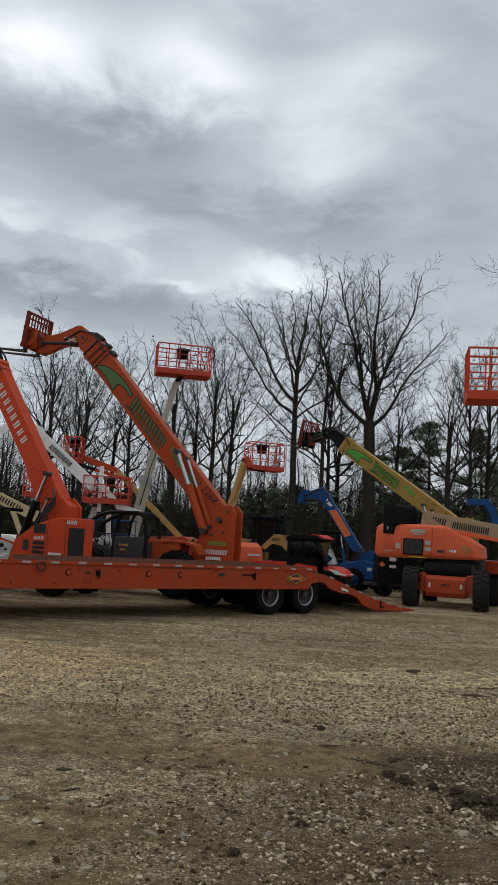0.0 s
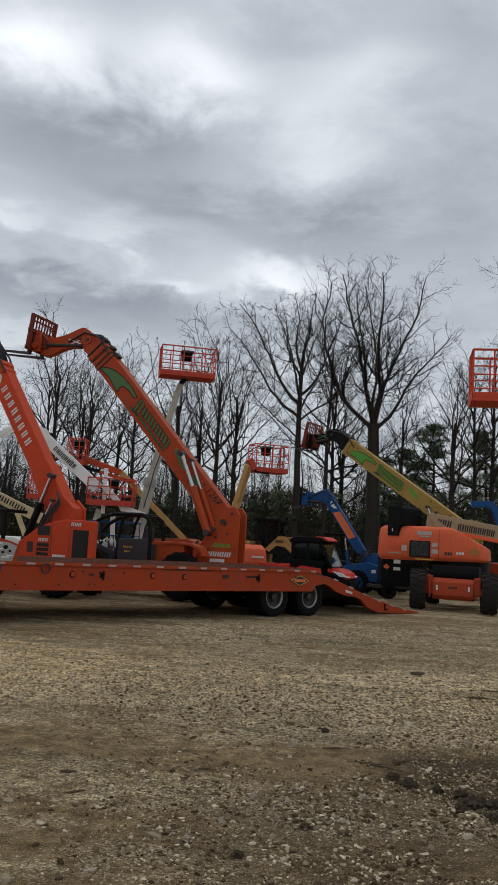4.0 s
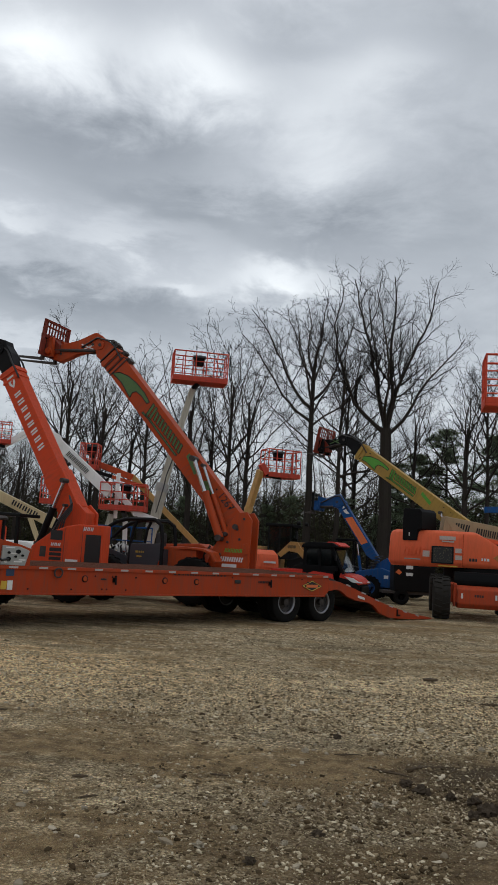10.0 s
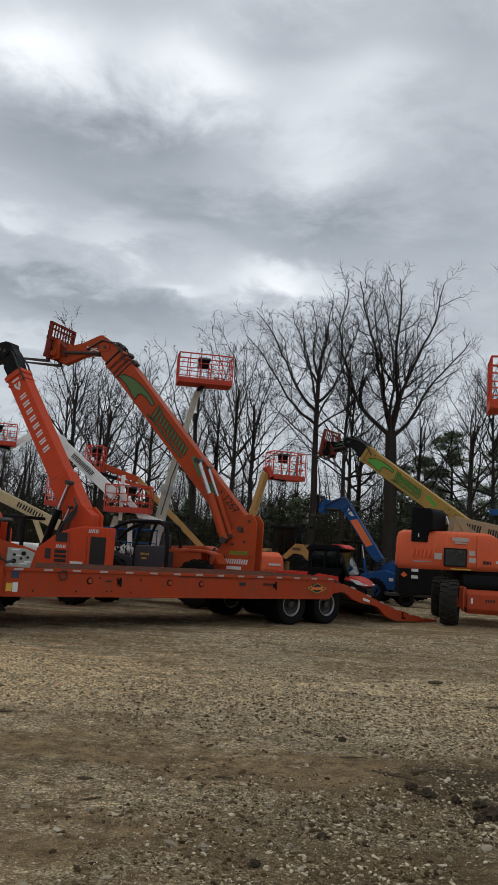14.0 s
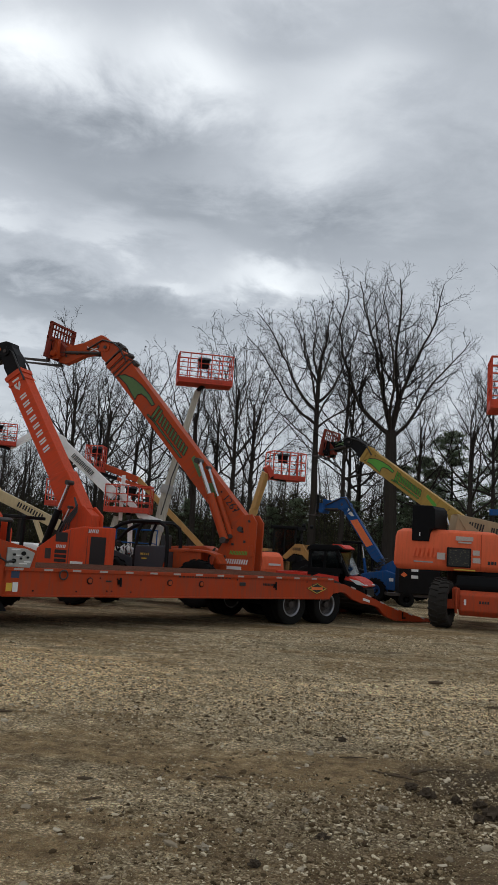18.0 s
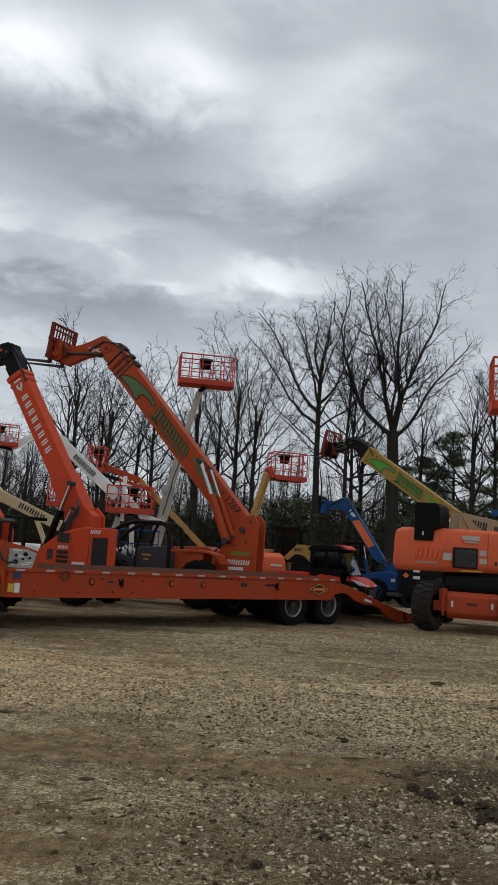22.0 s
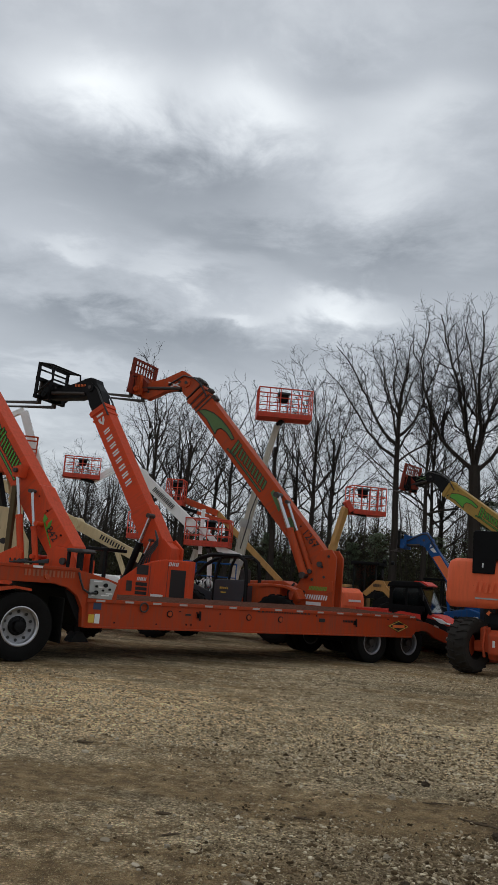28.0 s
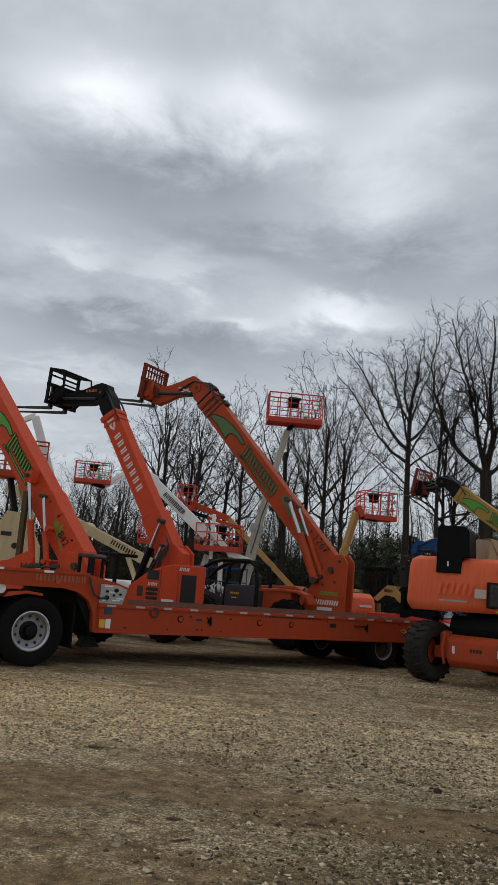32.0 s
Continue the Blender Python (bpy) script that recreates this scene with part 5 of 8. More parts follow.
# the mustard one with an orange carriage
far_th, boom, L, T, hw = telehandler("telehandler", pose(7.9, 29.0, 0, 0, 0, 148), "mustard yellow telehandler with orange fork carriage and green badge", dict(
    paint=YELLOW, head=BLACK_STEEL, mark=DECAL_DULL_GREEN, width=0.42, rear=(0.40, 2.84), front=(4.76, 5.76), thick=0.60, inner=0.22, frame_paint=BLACK_STEEL,
    elbow=(5.60, 6.12), arm=[(4.82, 5.80), (5.18, 6.06), (5.42, 6.20), (5.66, 6.18), (5.92, 6.00), (6.45, 5.98), (6.45, 5.62), (6.10, 5.58), (5.80, 5.74), (5.52, 5.74), (5.16, 5.42)],
    carriage=(6.62, 5.40), tall=1.05, tilt=-12, fork=0.7, car_w=1.35, carriage_paint=RUST_RED,
    cyl=[((0.80, 1.5), (1.50, 3.18), 0.36, 0.08), ((0.52, 1.5), (1.18, 3.00), 0.30, 0.065)],
    tower=[(-0.35, 0.8), (-0.35, 2.6), (-0.1, 2.8), (0.4, 2.6), (0.7, 2.0), (0.8, 0.8)],
    x0=-0.6, x1=3.2, axles=(0.2, 2.9), tyre=0.60, track=0.92))
boom_swoosh(boom, L, T, hw, DECAL_GREEN, DECAL_BLACK, L - 0.22, L - 1.50, L - 1.70, L - 2.95, (L - 3.1, L - 3.6))

# the blue one
blue, boom, L, T, hw = telehandler("telehandler", pose(4.17, 28.68, 0, 0, 0, 160), "blue telehandler with raised blue and orange boom", dict(
    paint=BLUE, head=BLUE, width=0.34, rear=(-0.02, 1.45), front=(1.33, 3.41), thick=0.32, inner=0.22,
    elbow=(1.55, 3.48), arm=[(1.32, 3.42), (1.46, 3.60), (1.62, 3.58), (1.95, 3.44), (2.28, 3.50), (2.30, 3.05), (1.85, 3.15), (1.55, 3.12)],
    carriage=(2.36, 2.98), tall=0.62, tilt=0, fork=0.35, car_w=0.85, carriage_paint=BLACK_STEEL,
    cyl=[((0.55, 0.9), (0.72, 1.9), 0.28, 0.05)],
    tower=[(-0.5, 0.6), (-0.52, 1.25), (-0.35, 1.45), (0.2, 1.1), (0.4, 0.6)],
    x0=-0.6, x1=2.0, axles=(0.14, 1.9), tyre=0.42, track=0.70))
part("stripe", MB().prism([(L - 0.70, -0.12 * T), (L - 1.75, -0.12 * T), (L - 1.70, -0.88 * T), (L - 0.60, -0.88 * T)], hw + 0.001, hw + 0.006), DECAL_ORANGE, boom, "orange panel on the blue boom")
part("badge", MB().prism([(L - 0.2, -0.3 * T), (L - 0.55, -0.2 * T), (L - 0.5, -0.5 * T), (L - 0.3, -0.7 * T)], hw + 0.001, hw + 0.006), DECAL_WHITE, boom, "white curved badge")
part("body_box", MB().prism([(-0.58, 0.45), (-0.6, 0.98), (-0.2, 1.10), (0.6, 0.95), (0.65, 0.45)], 0.25, 0.72), BLUE, blue, bevel=0.03)
part("label_plate", MB().box((-0.5, 0.721, 0.75), (-0.35, 0.727, 0.86)), DECAL_WHITE, blue)
part("coil_hose", MB().tube([(0.25 + 0.12 * math.cos(a) - 0.012 * a, 0.30 + 0.1 * math.sin(a), 1.0 + 0.018 * a) for a in np.linspace(0, 28, 90)], 0.02, 5), HOSE, blue, smooth=True)


# ---- boom lifts ----
def basket(parent, at, w, d, h, colour, label, floor=None, gate=True):
    """A work platform: tray floor, posts, three rails all round, and a control box."""
    b = new("basket")
    b.parent, b.matrix_basis = parent, at
    tagged(b, label)
    part("floor_tray", MB().box((-w / 2, -d / 2, -0.06), (w / 2, d / 2, 0.0)).box((-w / 2, -d / 2, 0), (w / 2, -d / 2 + 0.03, 0.14)).box((-w / 2, d / 2 - 0.03, 0), (w / 2, d / 2, 0.14))
         .box((-w / 2, -d / 2, 0), (-w / 2 + 0.03, d / 2, 0.14)).box((w / 2 - 0.03, -d / 2, 0), (w / 2, d / 2, 0.14)), floor or colour, b, bevel=0.008)
    k = max(3, int(round(w / 0.42)))
    post = mesh_of("post", MB().tube([(0, 0, 0), (0, 0, h)], 0.022, 6), colour, smooth=True)
    for i in range(k + 1):
        for y in (-d / 2 + 0.02, d / 2 - 0.02):
            share("post", post, b, pose(-w / 2 + 0.02 + (w - 0.04) * i / k, y, 0))
    for x in (-w / 2 + 0.02, w / 2 - 0.02):
        share("post", post, b, pose(x, 0, 0))
    for z, r in ((h, 0.026), (h * 0.66, 0.018), (h * 0.36, 0.018)):
        c = 0.02
        ring = [(-w / 2 + c, -d / 2 + c, z), (w / 2 - c, -d / 2 + c, z), (w / 2 - c, d / 2 - c, z), (-w / 2 + c, d / 2 - c, z), (-w / 2 + c, -d / 2 + c, z)]
        mb = MB()
        for p, q in zip(ring, ring[1:]):
            mb.tube([p, q], r, 6)
        part("rail", mb, colour, b, smooth=True)
    cb = part("control_box", MB().prism([(-0.17, h * 0.66), (0.17, h * 0.66), (0.20, h * 0.93), (-0.20, h * 0.93)], d / 2 - 0.26, d / 2 - 0.02), DARK_PLASTIC, b, bevel=0.02)
    part("control_cover", MB().prism([(-0.26, h * 0.93), (0.26, h * 0.93), (0.23, h * 1.0), (-0.23, h * 1.0)], d / 2 - 0.32, d / 2), SLATE, cb, bevel=0.01)
    part("footswitch", MB().box((-0.12, -0.1, 0.01), (0.12, 0.12, 0.14)), DARK_PLASTIC, b, bevel=0.02)
    return b


def lift_base(th, colour, w=2.2, l=3.0, r=0.45, turret=True, h=1.3):
    """Chassis with four wheels and a turntable with hoods; the lift's origin is on the ground below the turntable."""
    part("chassis", MB().box((-l / 2 + 0.2, -w / 2 + 0.45, r * 0.7), (l / 2 - 0.2, w / 2 - 0.45, r * 1.5)), colour, th, bevel=0.04)
    for x in (-l / 2 + r, l / 2 - r):
        part("axle", MB().tube([(x, -w / 2 + 0.1, r), (x, w / 2 - 0.1, r)], 0.08, 10), BLACK_STEEL, th)
        for y, a in ((-w / 2 + 0.15, 0), (w / 2 - 0.15, 180)):
            wheel(th, pose(x, y, r, 0, 0, a), r, 0.30, r * 0.52, colour, lugs=16, holes=0, hub=colour)
    if turret:
        part("turntable", MB().tube([(0, 0, r * 1.5), (0, 0, r * 1.5 + 0.15)], 0.55, 24), BLACK_STEEL, th, smooth=True)
        for y0, y1 in ((-w / 2 + 0.1, -0.32), (0.32, w / 2 - 0.1)):
            part("hood", MB().prism([(-l / 2 + 0.1, r * 1.5 + 0.15), (l / 2 - 0.6, r * 1.5 + 0.15), (l / 2 - 0.7, h * 0.92), (l / 2 - 1.0, h), (-l / 2 + 0.4, h), (-l / 2 + 0.1, h * 0.9)], y0, y1), colour, th, bevel=0.06)


def static_lift(label, foot, az, colour, segments, basket_at, basket_size, basket_paint, jib=None, base=None, group="parked boom lifts"):
    """A parked boom lift. segments: (points, width, paint) in world metres; the base stands under foot."""
    at = pose(foot[0], foot[1], 0, 0, 0, az)
    inv = at.inverted()
    th = thing("boom_lift", at, label, "boom lift", group)
    lift_base(th, colour, **(base or {}))
    for pts, w, col in segments:
        for p, q in zip(pts, pts[1:]):
            part("boom_section", MB().beam(inv @ Vector(p), inv @ Vector(q), w * 0.8, w), col, th, bevel=w * 0.08)
        for p in pts[1:-1]:
            c = inv @ Vector(p)
            part("boom_joint", MB().tube([c + Vector((0, -w * 0.6, 0)), c + Vector((0, w * 0.6, 0))], w * 0.62, 14), col, th, smooth=True)
    p = segments[0][0][0]
    part("boom_mast", MB().beam(inv @ Vector((p[0], p[1], 0.6)), inv @ Vector((p[0], p[1], p[2])), 0.5, 0.5), colour, th, bevel=0.03)
    if basket_at:
        (bx, by, bz), baz, tilt = basket_at
        w, d, h = basket_size
        basket(th, inv @ pose(bx, by, bz, 0, 0, baz), w, d, h, basket_paint, "red tube-rail work basket")
        q = segments[-1][0][-1]
        c0, c1 = inv @ Vector(q), inv @ Vector((bx, by, bz))
        part("basket_mount", MB().beam(c0, c1 - Vector((0, 0, 0.06)), 0.18, 0.14), BLACK_STEEL, th, bevel=0.02)
    return th


# tall pale-grey boom with the highest red basket
tall_lift = static_lift("tall grey boom lift with its red basket raised high", (-4.2, 30.9), 20, CHASSIS_ORANGE,
            [([(-4.2, 30.8, 1.3), (-3.78, 30.8, 3.7)], 0.38, GREY_BOOM), ([(-3.82, 30.8, 3.5), (-3.30, 30.8, 6.0)], 0.30, GREY_BOOM), ([(-3.35, 30.8, 5.7), (-2.92, 30.8, 7.45)], 0.22, GREY_BOOM)],
            ((-2.70, 30.7, 7.70), 12, 0), (2.10, 0.92, 1.08), BASKET_RED)
inv = tall_lift.matrix_basis.inverted()
for (xa, za), (xb, zb), w in (((-3.86, 3.42), (-3.79, 3.74), 0.46), ((-3.42, 5.58), (-3.35, 5.90), 0.36), ((-4.10, 2.0), (-4.06, 2.2), 0.46)):
    part("section_clamp", MB().beam(inv @ Vector((xa, 30.8, za)), inv @ Vector((xb, 30.8, zb)), w * 0.86, w), PANEL_GREY, tall_lift, "dull grey clamp round the boom", bevel=0.01)
part("boom_cable", MB().tube([inv @ Vector(p) for p in ((-3.95, 30.5, 2.6), (-3.72, 30.48, 3.6), (-3.66, 30.48, 4.0), (-3.48, 30.5, 4.6), (-3.42, 30.5, 5.7))], 0.022, 6), HOSE, tall_lift, smooth=True)
# ochre boom with a basket beside the tall trunks
static_lift("ochre boom lift with a raised red basket before the trees", (-1.1, 35.2), 10, CHASSIS_ORANGE,
            [([(-1.0, 35.2, 1.6), (-0.56, 34.7, 3.14), (-0.13, 34.2, 4.78)], 0.28, OCHRE), ([(-0.12, 34.15, 5.05), (0.10, 34.3, 4.62)], 0.26, BASKET_RED)],
            ((0.70, 35.0, 4.62), 24, 0), (1.55, 0.9, 1.12), BASKET_RED)
# white articulated lift with a lettered upper boom
snork = static_lift("white articulated boom lift folded behind the telehandlers", (-5.4, 30.9), 15, WHITE,
                    [([(-5.95, 30.6, 1.0), (-5.62, 30.6, 2.45)], 0.22, GREY_BOOM), ([(-5.47, 30.55, 2.3), (-5.47, 30.55, 4.0)], 0.17, WHITE), ([(-5.70, 30.4, 3.22), (-7.9, 30.2, 5.06), (-9.0, 30.1, 6.0)], 0.42, WHITE),
                     ([(-5.5, 30.4, 3.35), (-4.7, 30.45, 2.55), (-3.9, 30.5, 2.30)], 0.22, WHITE)], None, None, None)
d = math.degrees(math.atan2(5.06 - 3.22, 2.2))
part_each("letter_bar", bars(MB(), -1.05, 0.0, -0.09, 0.19, [2, 2, 2, 2, 2, 2, 2, 2], 0, 0.45, 0, snork.matrix_basis.inverted() @ pose(-6.55, 30.10, 3.93, 0, d, 5.2)), DECAL_BLACK, snork, "black letter bar on the white boom")
# red basket in front of the white lift
low = static_lift("small white boom lift with a low red basket", (-5.2, 31.6), 0, WHITE,
                  [([(-5.2, 31.6, 1.2), (-5.2, 31.2, 2.4)], 0.2, WHITE)], ((-5.2, 30.6, 2.66), 0, 0), (1.72, 0.9, 0.95), BASKET_RED, base=dict(w=1.8, l=2.4, r=0.38))
static_lift("red boom lift with a lowered red basket", (-7.9, 32.4), 0, CHASSIS_ORANGE,
            [([(-7.9, 32.4, 1.2), (-7.9, 31.8, 2.6)], 0.2, GREY_BOOM)], ((-7.9, 31.3, 2.78), 0, 0), (1.15, 0.9, 0.95), BASKET_RED, base=dict(w=1.8, l=2.4, r=0.38))
# orange and cream articulated boom
static_lift("orange articulated lift with a cream lower boom", (-2.4, 34.2), 0, CHASSIS_ORANGE,
            [([(-2.6, 33.9, 1.5), (-5.50, 33.9, 4.18)], 0.23, OCHRE), ([(-5.45, 33.8, 4.12), (-6.94, 33.8, 4.60)], 0.26, CHASSIS_ORANGE), ([(-4.9, 33.7, 3.75), (-6.3, 33.7, 4.1)], 0.14, CHASSIS_ORANGE)],
            ((-7.25, 33.6, 4.38), 0, 0), (0.75, 0.8, 1.0), BASKET_RED)
# cream straight boom with black lettering
cream = static_lift("cream straight boom lift lowered behind the trailer", (-6.3, 26.6), 165, CREAM,
                    [([(-6.3, 26.3, 1.75), (-8.85, 26.0, 2.86), (-11.6, 25.6, 4.05)], 0.34, CREAM)], None, None, None)
part_each("letter_bar", bars(MB(), 0, 0.95, -0.10, 0.16, [2, 2, 2, 2, 2], 0, 0.5, 0, cream.matrix_basis.inverted() @ pose(-7.95, 25.9, 2.52, 0, 23.5, -6)), DECAL_BLACK, cream, "black letter bar on the cream boom")
part("rocker_link", MB().beam(cream.matrix_basis.inverted() @ Vector((-6.9, 26.0, 1.0)), cream.matrix_basis.inverted() @ Vector((-7.4, 26.0, 2.1)), 0.14, 0.14), CREAM, cream, bevel=0.01)
# distant white arm with a red basket
static_lift("far white boom lift with a red basket", (-9.0, 39.5), 0, WHITE,
            [([(-9.0, 39.3, 2.0), (-11.2, 38.7, 6.6)], 0.22, WHITE), ([(-11.2, 38.6, 6.62), (-12.4, 38.3, 5.72)], 0.20, WHITE), ([(-11.1, 38.5, 6.42), (-12.35, 38.2, 5.55)], 0.1, WHITE)],
            ((-12.95, 38.0, 5.74), 18, 0), (1.75, 0.9, 0.95), BASKET_RED)
# behind the head of the row: a white boom, a cream crane arm and an orange basket
static_lift("white boom lift raised behind the orange telehandler", (-7.4, 25.2), 0, WHITE,
            [([(-7.9, 24.2, 1.4), (-9.12, 24.0, 3.29), (-10.18, 23.8, 6.1)], 0.24, WHITE), ([(-10.18, 23.8, 6.15), (-10.6, 23.8, 5.95)], 0.16, WHITE)], None, None, None)
static_lift("cream boom lift with an orange basket behind the trailer neck", (-9.9, 24.6), 0, CREAM,
            [([(-9.6, 23.4, 1.5), (-9.9, 23.4, 3.3), (-10.7, 23.2, 5.8)], 0.30, CREAM), ([(-10.2, 23.1, 2.9), (-9.75, 23.1, 1.7)], 0.55, CREAM)],
            ((-10.2, 22.6, 4.06), 22, 0), (2.0, 0.9, 1.05), CHASSIS_ORANGE)
neck_lift = [o for o in scene.objects if o.get("label", "").startswith("cream boom lift with an orange basket")][0]
inv = neck_lift.matrix_basis.inverted()
plate = part("turret_plate", MB().prism([(-0.95, 0.95), (-0.98, 2.35), (-0.62, 3.05), (-0.10, 3.00), (0.42, 2.10), (0.50, 0.95)], -0.04, 0.04), CREAM, neck_lift, "cream turret side plate", bevel=0.015,
             at=inv @ pose(-9.55, 22.75, 0, 0, 0, 22))
part_each("plate_hole", MB().tube([(-0.30, -0.052, 2.05), (-0.30, -0.04, 2.05)], 0.09, 14).box((0.02, -0.052, 1.40), (0.16, -0.04, 1.72)).box((-0.72, -0.052, 2.32), (-0.42, -0.04, 2.44)), DECAL_BLACK, plate)
# basket that hangs over the edge of the yard, near
static_lift("orange boom lift with a raised orange basket", (11.5, 21.5), 0, CHASSIS_ORANGE,
            [([(11.5, 21.4, 1.4), (9.0, 19.8, 4.4), (6.9, 18.5, 4.9)], 0.32, CREAM)],
            ((5.98, 17.95, 4.98), -10, 0), (2.3, 0.9, 1.1), paint("orange_red_rail", (0.62, 0.07, 0.03), 0.4, 0.2))
# blue lift among the trees
static_lift("blue boom lift parked before the pines", (11.2, 35.5), 0, BLUE,
            [([(11.2, 34.6, 1.2), (10.45, 34.6, 3.45), (10.2, 34.6, 3.75)], 0.28, BLUE), ([(10.3, 34.6, 3.75), (9.4, 34.6, 3.70)], 0.26, BLUE)], None, None, None)


# ---- the large boom lift that drives ----
DECAL_OCHRE = plain("decal_ochre", (0.46, 0.17, 0.03), 0.5, 0, 0.5, 40, 0)
# yellowish tone of the reflections drawn on the lift's grille
SPECK = plain("grille_glints", (0.16, 0.14, 0.08), 0.5, 0.3, 0.6, 30, 0)


def big_lift():
    th = thing("driving_boom_lift", pose(0, 0, 0), "large salmon-orange boom lift on lugged tyres, driving across the yard", "boom lift")
    cy = -0.11
    # rounded hood: rings from the bottom edge to the top
    plan = [(-0.95, -1.20), (-0.55, -1.75), (0.0, -2.10), (0.30, -1.86), (0.92, -1.02), (1.0, -0.80), (1.0, 0.20), (1.0, 0.75), (0.92, 1.08), (0.55, 1.20), (-0.95, 1.20)]
    for k in range(2):
        plan = [(a[0] * u + b[0] * (1 - u), a[1] * u + b[1] * (1 - u)) for a, b in zip(plan, plan[1:] + plan[:1]) for u in (0.78, 0.22)]
    cx, c_y = 0.0, -0.4
    def top_z(y):
        return 2.28 if y < 0.3 else 2.28 - (y - 0.3) / 0.85 * 0.48
    rings = []
    for f, inset in ((0.0, 0.10), (0.10, 0.02), (0.16, 0.0), (0.80, 0.03), (0.93, 0.07), (1.0, 0.20)):
        ring = []
        for x, y in plan:
            v = Vector((x - cx, y - c_y))
            v *= max(0.0, 1 - inset / v.length)
            zb = 1.30 + 0.02 * (y + 1)
            ring.append((cx + v.x, c_y + v.y, zb + (top_z(y) - zb) * f))
        rings.append(ring)
    n = len(plan)
    vs = [p for r in rings for p in r]
    fs = [(j * n + i, j * n + (i + 1) % n, (j + 1) * n + (i + 1) % n, (j + 1) * n + i) for j in range(len(rings) - 1) for i in range(n)]
    fs += [tuple(range(n))[::-1], tuple((len(rings) - 1) * n + i for i in range(n))]
    hood = part("hood", MB().put(vs, fs), LIFT_ORANGE, th, "salmon-orange moulded hood", bevel=0.02, smooth=True)
    # seam, grille and labels on the front
    part("hood_seam", MB().box((1.0, -0.17, 1.36), (1.006, -0.155, 2.20)), CHASSIS_ORANGE, hood)
    gr = part("grille_frame", MB().box((0.985, -0.98, 1.40), (1.02, -0.40, 1.86)), BLACK_STEEL, hood, "black rounded grille frame", bevel=0.03)
    part("grille_mesh", MB().box((1.018, -0.94, 1.43), (1.026, -0.44, 1.83)), DECAL_BLACK, hood)
    # reflections in the grille, drawn as small pale flecks at random
    mb = MB()
    rnd = random.Random(5)
    for i in range(60):
        y, z = -0.92 + 0.46 * rnd.random(), 1.45 + 0.36 * rnd.random()
        mb.box((1.026, y, z), (1.030, y + 0.014, z + 0.012))
    part("grille_speckle", mb, SPECK, hood)
    for y0, y1, z0, z1 in ((-0.78, -0.36, 2.03, 2.13), (-0.72, -0.40, 1.97, 2.01), (-0.36, -0.20, 1.70, 1.82), (-0.36, -0.18, 1.52, 1.64)):
        part("label_plate", MB().box((1.004, y0, z0), (1.012, y1, z1)), LABEL, hood)
    part("label_plate", MB().box((0, 0.20, 1.56), (0.012, 0.40, 1.72), pose(0.845, -1.36, 0, 0, 0, -36.5)), LABEL, hood)
    part_each("letter_bar", MB().box((1.004, 0.0, 1.50), (1.010, 0.06, 1.58)).box((1.004, 0.08, 1.50), (1.010, 0.14, 1.58)).box((1.004, 0.16, 1.50), (1.010, 0.20, 1.58)), DECAL_BLACK, hood, "small black letter bar")
    part_each("letter_bar", MB().box((1.004, 0.32, 1.53), (1.010, 0.36, 1.60)).box((1.004, 0.38, 1.53), (1.010, 0.44, 1.60)).box((1.004, 0.46, 1.53), (1.010, 0.52, 1.60)), DECAL_WHITE, hood, "small white letter bar")
    mb = MB().put([(1.006, 0.62, 1.62), (1.006, 0.80, 1.50), (1.006, 0.98, 1.62), (1.006, 0.80, 1.76), (1.012, 0.62, 1.62), (1.012, 0.80, 1.50), (1.012, 0.98, 1.62), (1.012, 0.80, 1.76)],
                  [(0, 1, 2, 3), (7, 6, 5, 4), (0, 4, 5, 1), (1, 5, 6, 2), (2, 6, 7, 3), (3, 7, 4, 0)])
    part("diamond_badge", mb, DECAL_OCHRE, hood, "ochre diamond badge")
    # raised letter bar moulded in the slanted face
    slant = pose(0.61, -1.44, 0, 0, 0, 53.5)
    mb = bars(MB(), -0.30, 0.34, 1.60, 0.22, [2, 2, 2], -0.034, 0.4, 0.25, slant)
    part_each("moulded_bar", mb, LIFT_ORANGE, hood, "moulded letter bar in the hood", bevel=0.004)
    part("label_strip", MB().box((-0.25, -0.012, 1.47), (0.25, -0.004, 1.50), slant), PANEL_GREY, hood)
    part("label_strip", MB().box((1.003, -1.05 + 0.25, 1.33), (1.009, -0.3, 1.36)), DECAL_YELLOW, hood)
    # black counterweight cover in the notch
    box = part("black_cover", MB().prism([(-0.14, 1.98), (0.30, 1.98), (0.32, 2.26), (0.46, 2.30), (0.44, 2.76), (0.36, 2.84), (-0.10, 2.85), (-0.14, 2.80)], -0.03, 0.75, pose(0.50, -1.58, 0, 0, 0, 53.5)), DARK_PLASTIC, hood, "black plastic cover", bevel=0.02)
    part("cover_latch", MB().box((0.06, -0.04, 2.10), (0.085, -0.03, 2.19), pose(0.50, -1.58, 0, 0, 0, 53.5)), DECAL_WHITE, hood)
    # main boom, out to the side
    b0, b1 = Vector((0.1, -0.62, 2.48)), Vector((-0.6, 7.2, 1.35))
    boom = part("main_boom", MB().beam(b0, b1, 0.50, 0.44), BOOM_TAN, hood, "tan main boom with black letter bar", bevel=0.02)
    part("boom_underside", MB().beam(b0 + Vector((0.12, 0.9, -0.345)), b1 + Vector((0.12, 0, -0.22)), 0.40, 0.10), LIFT_ORANGE, hood)
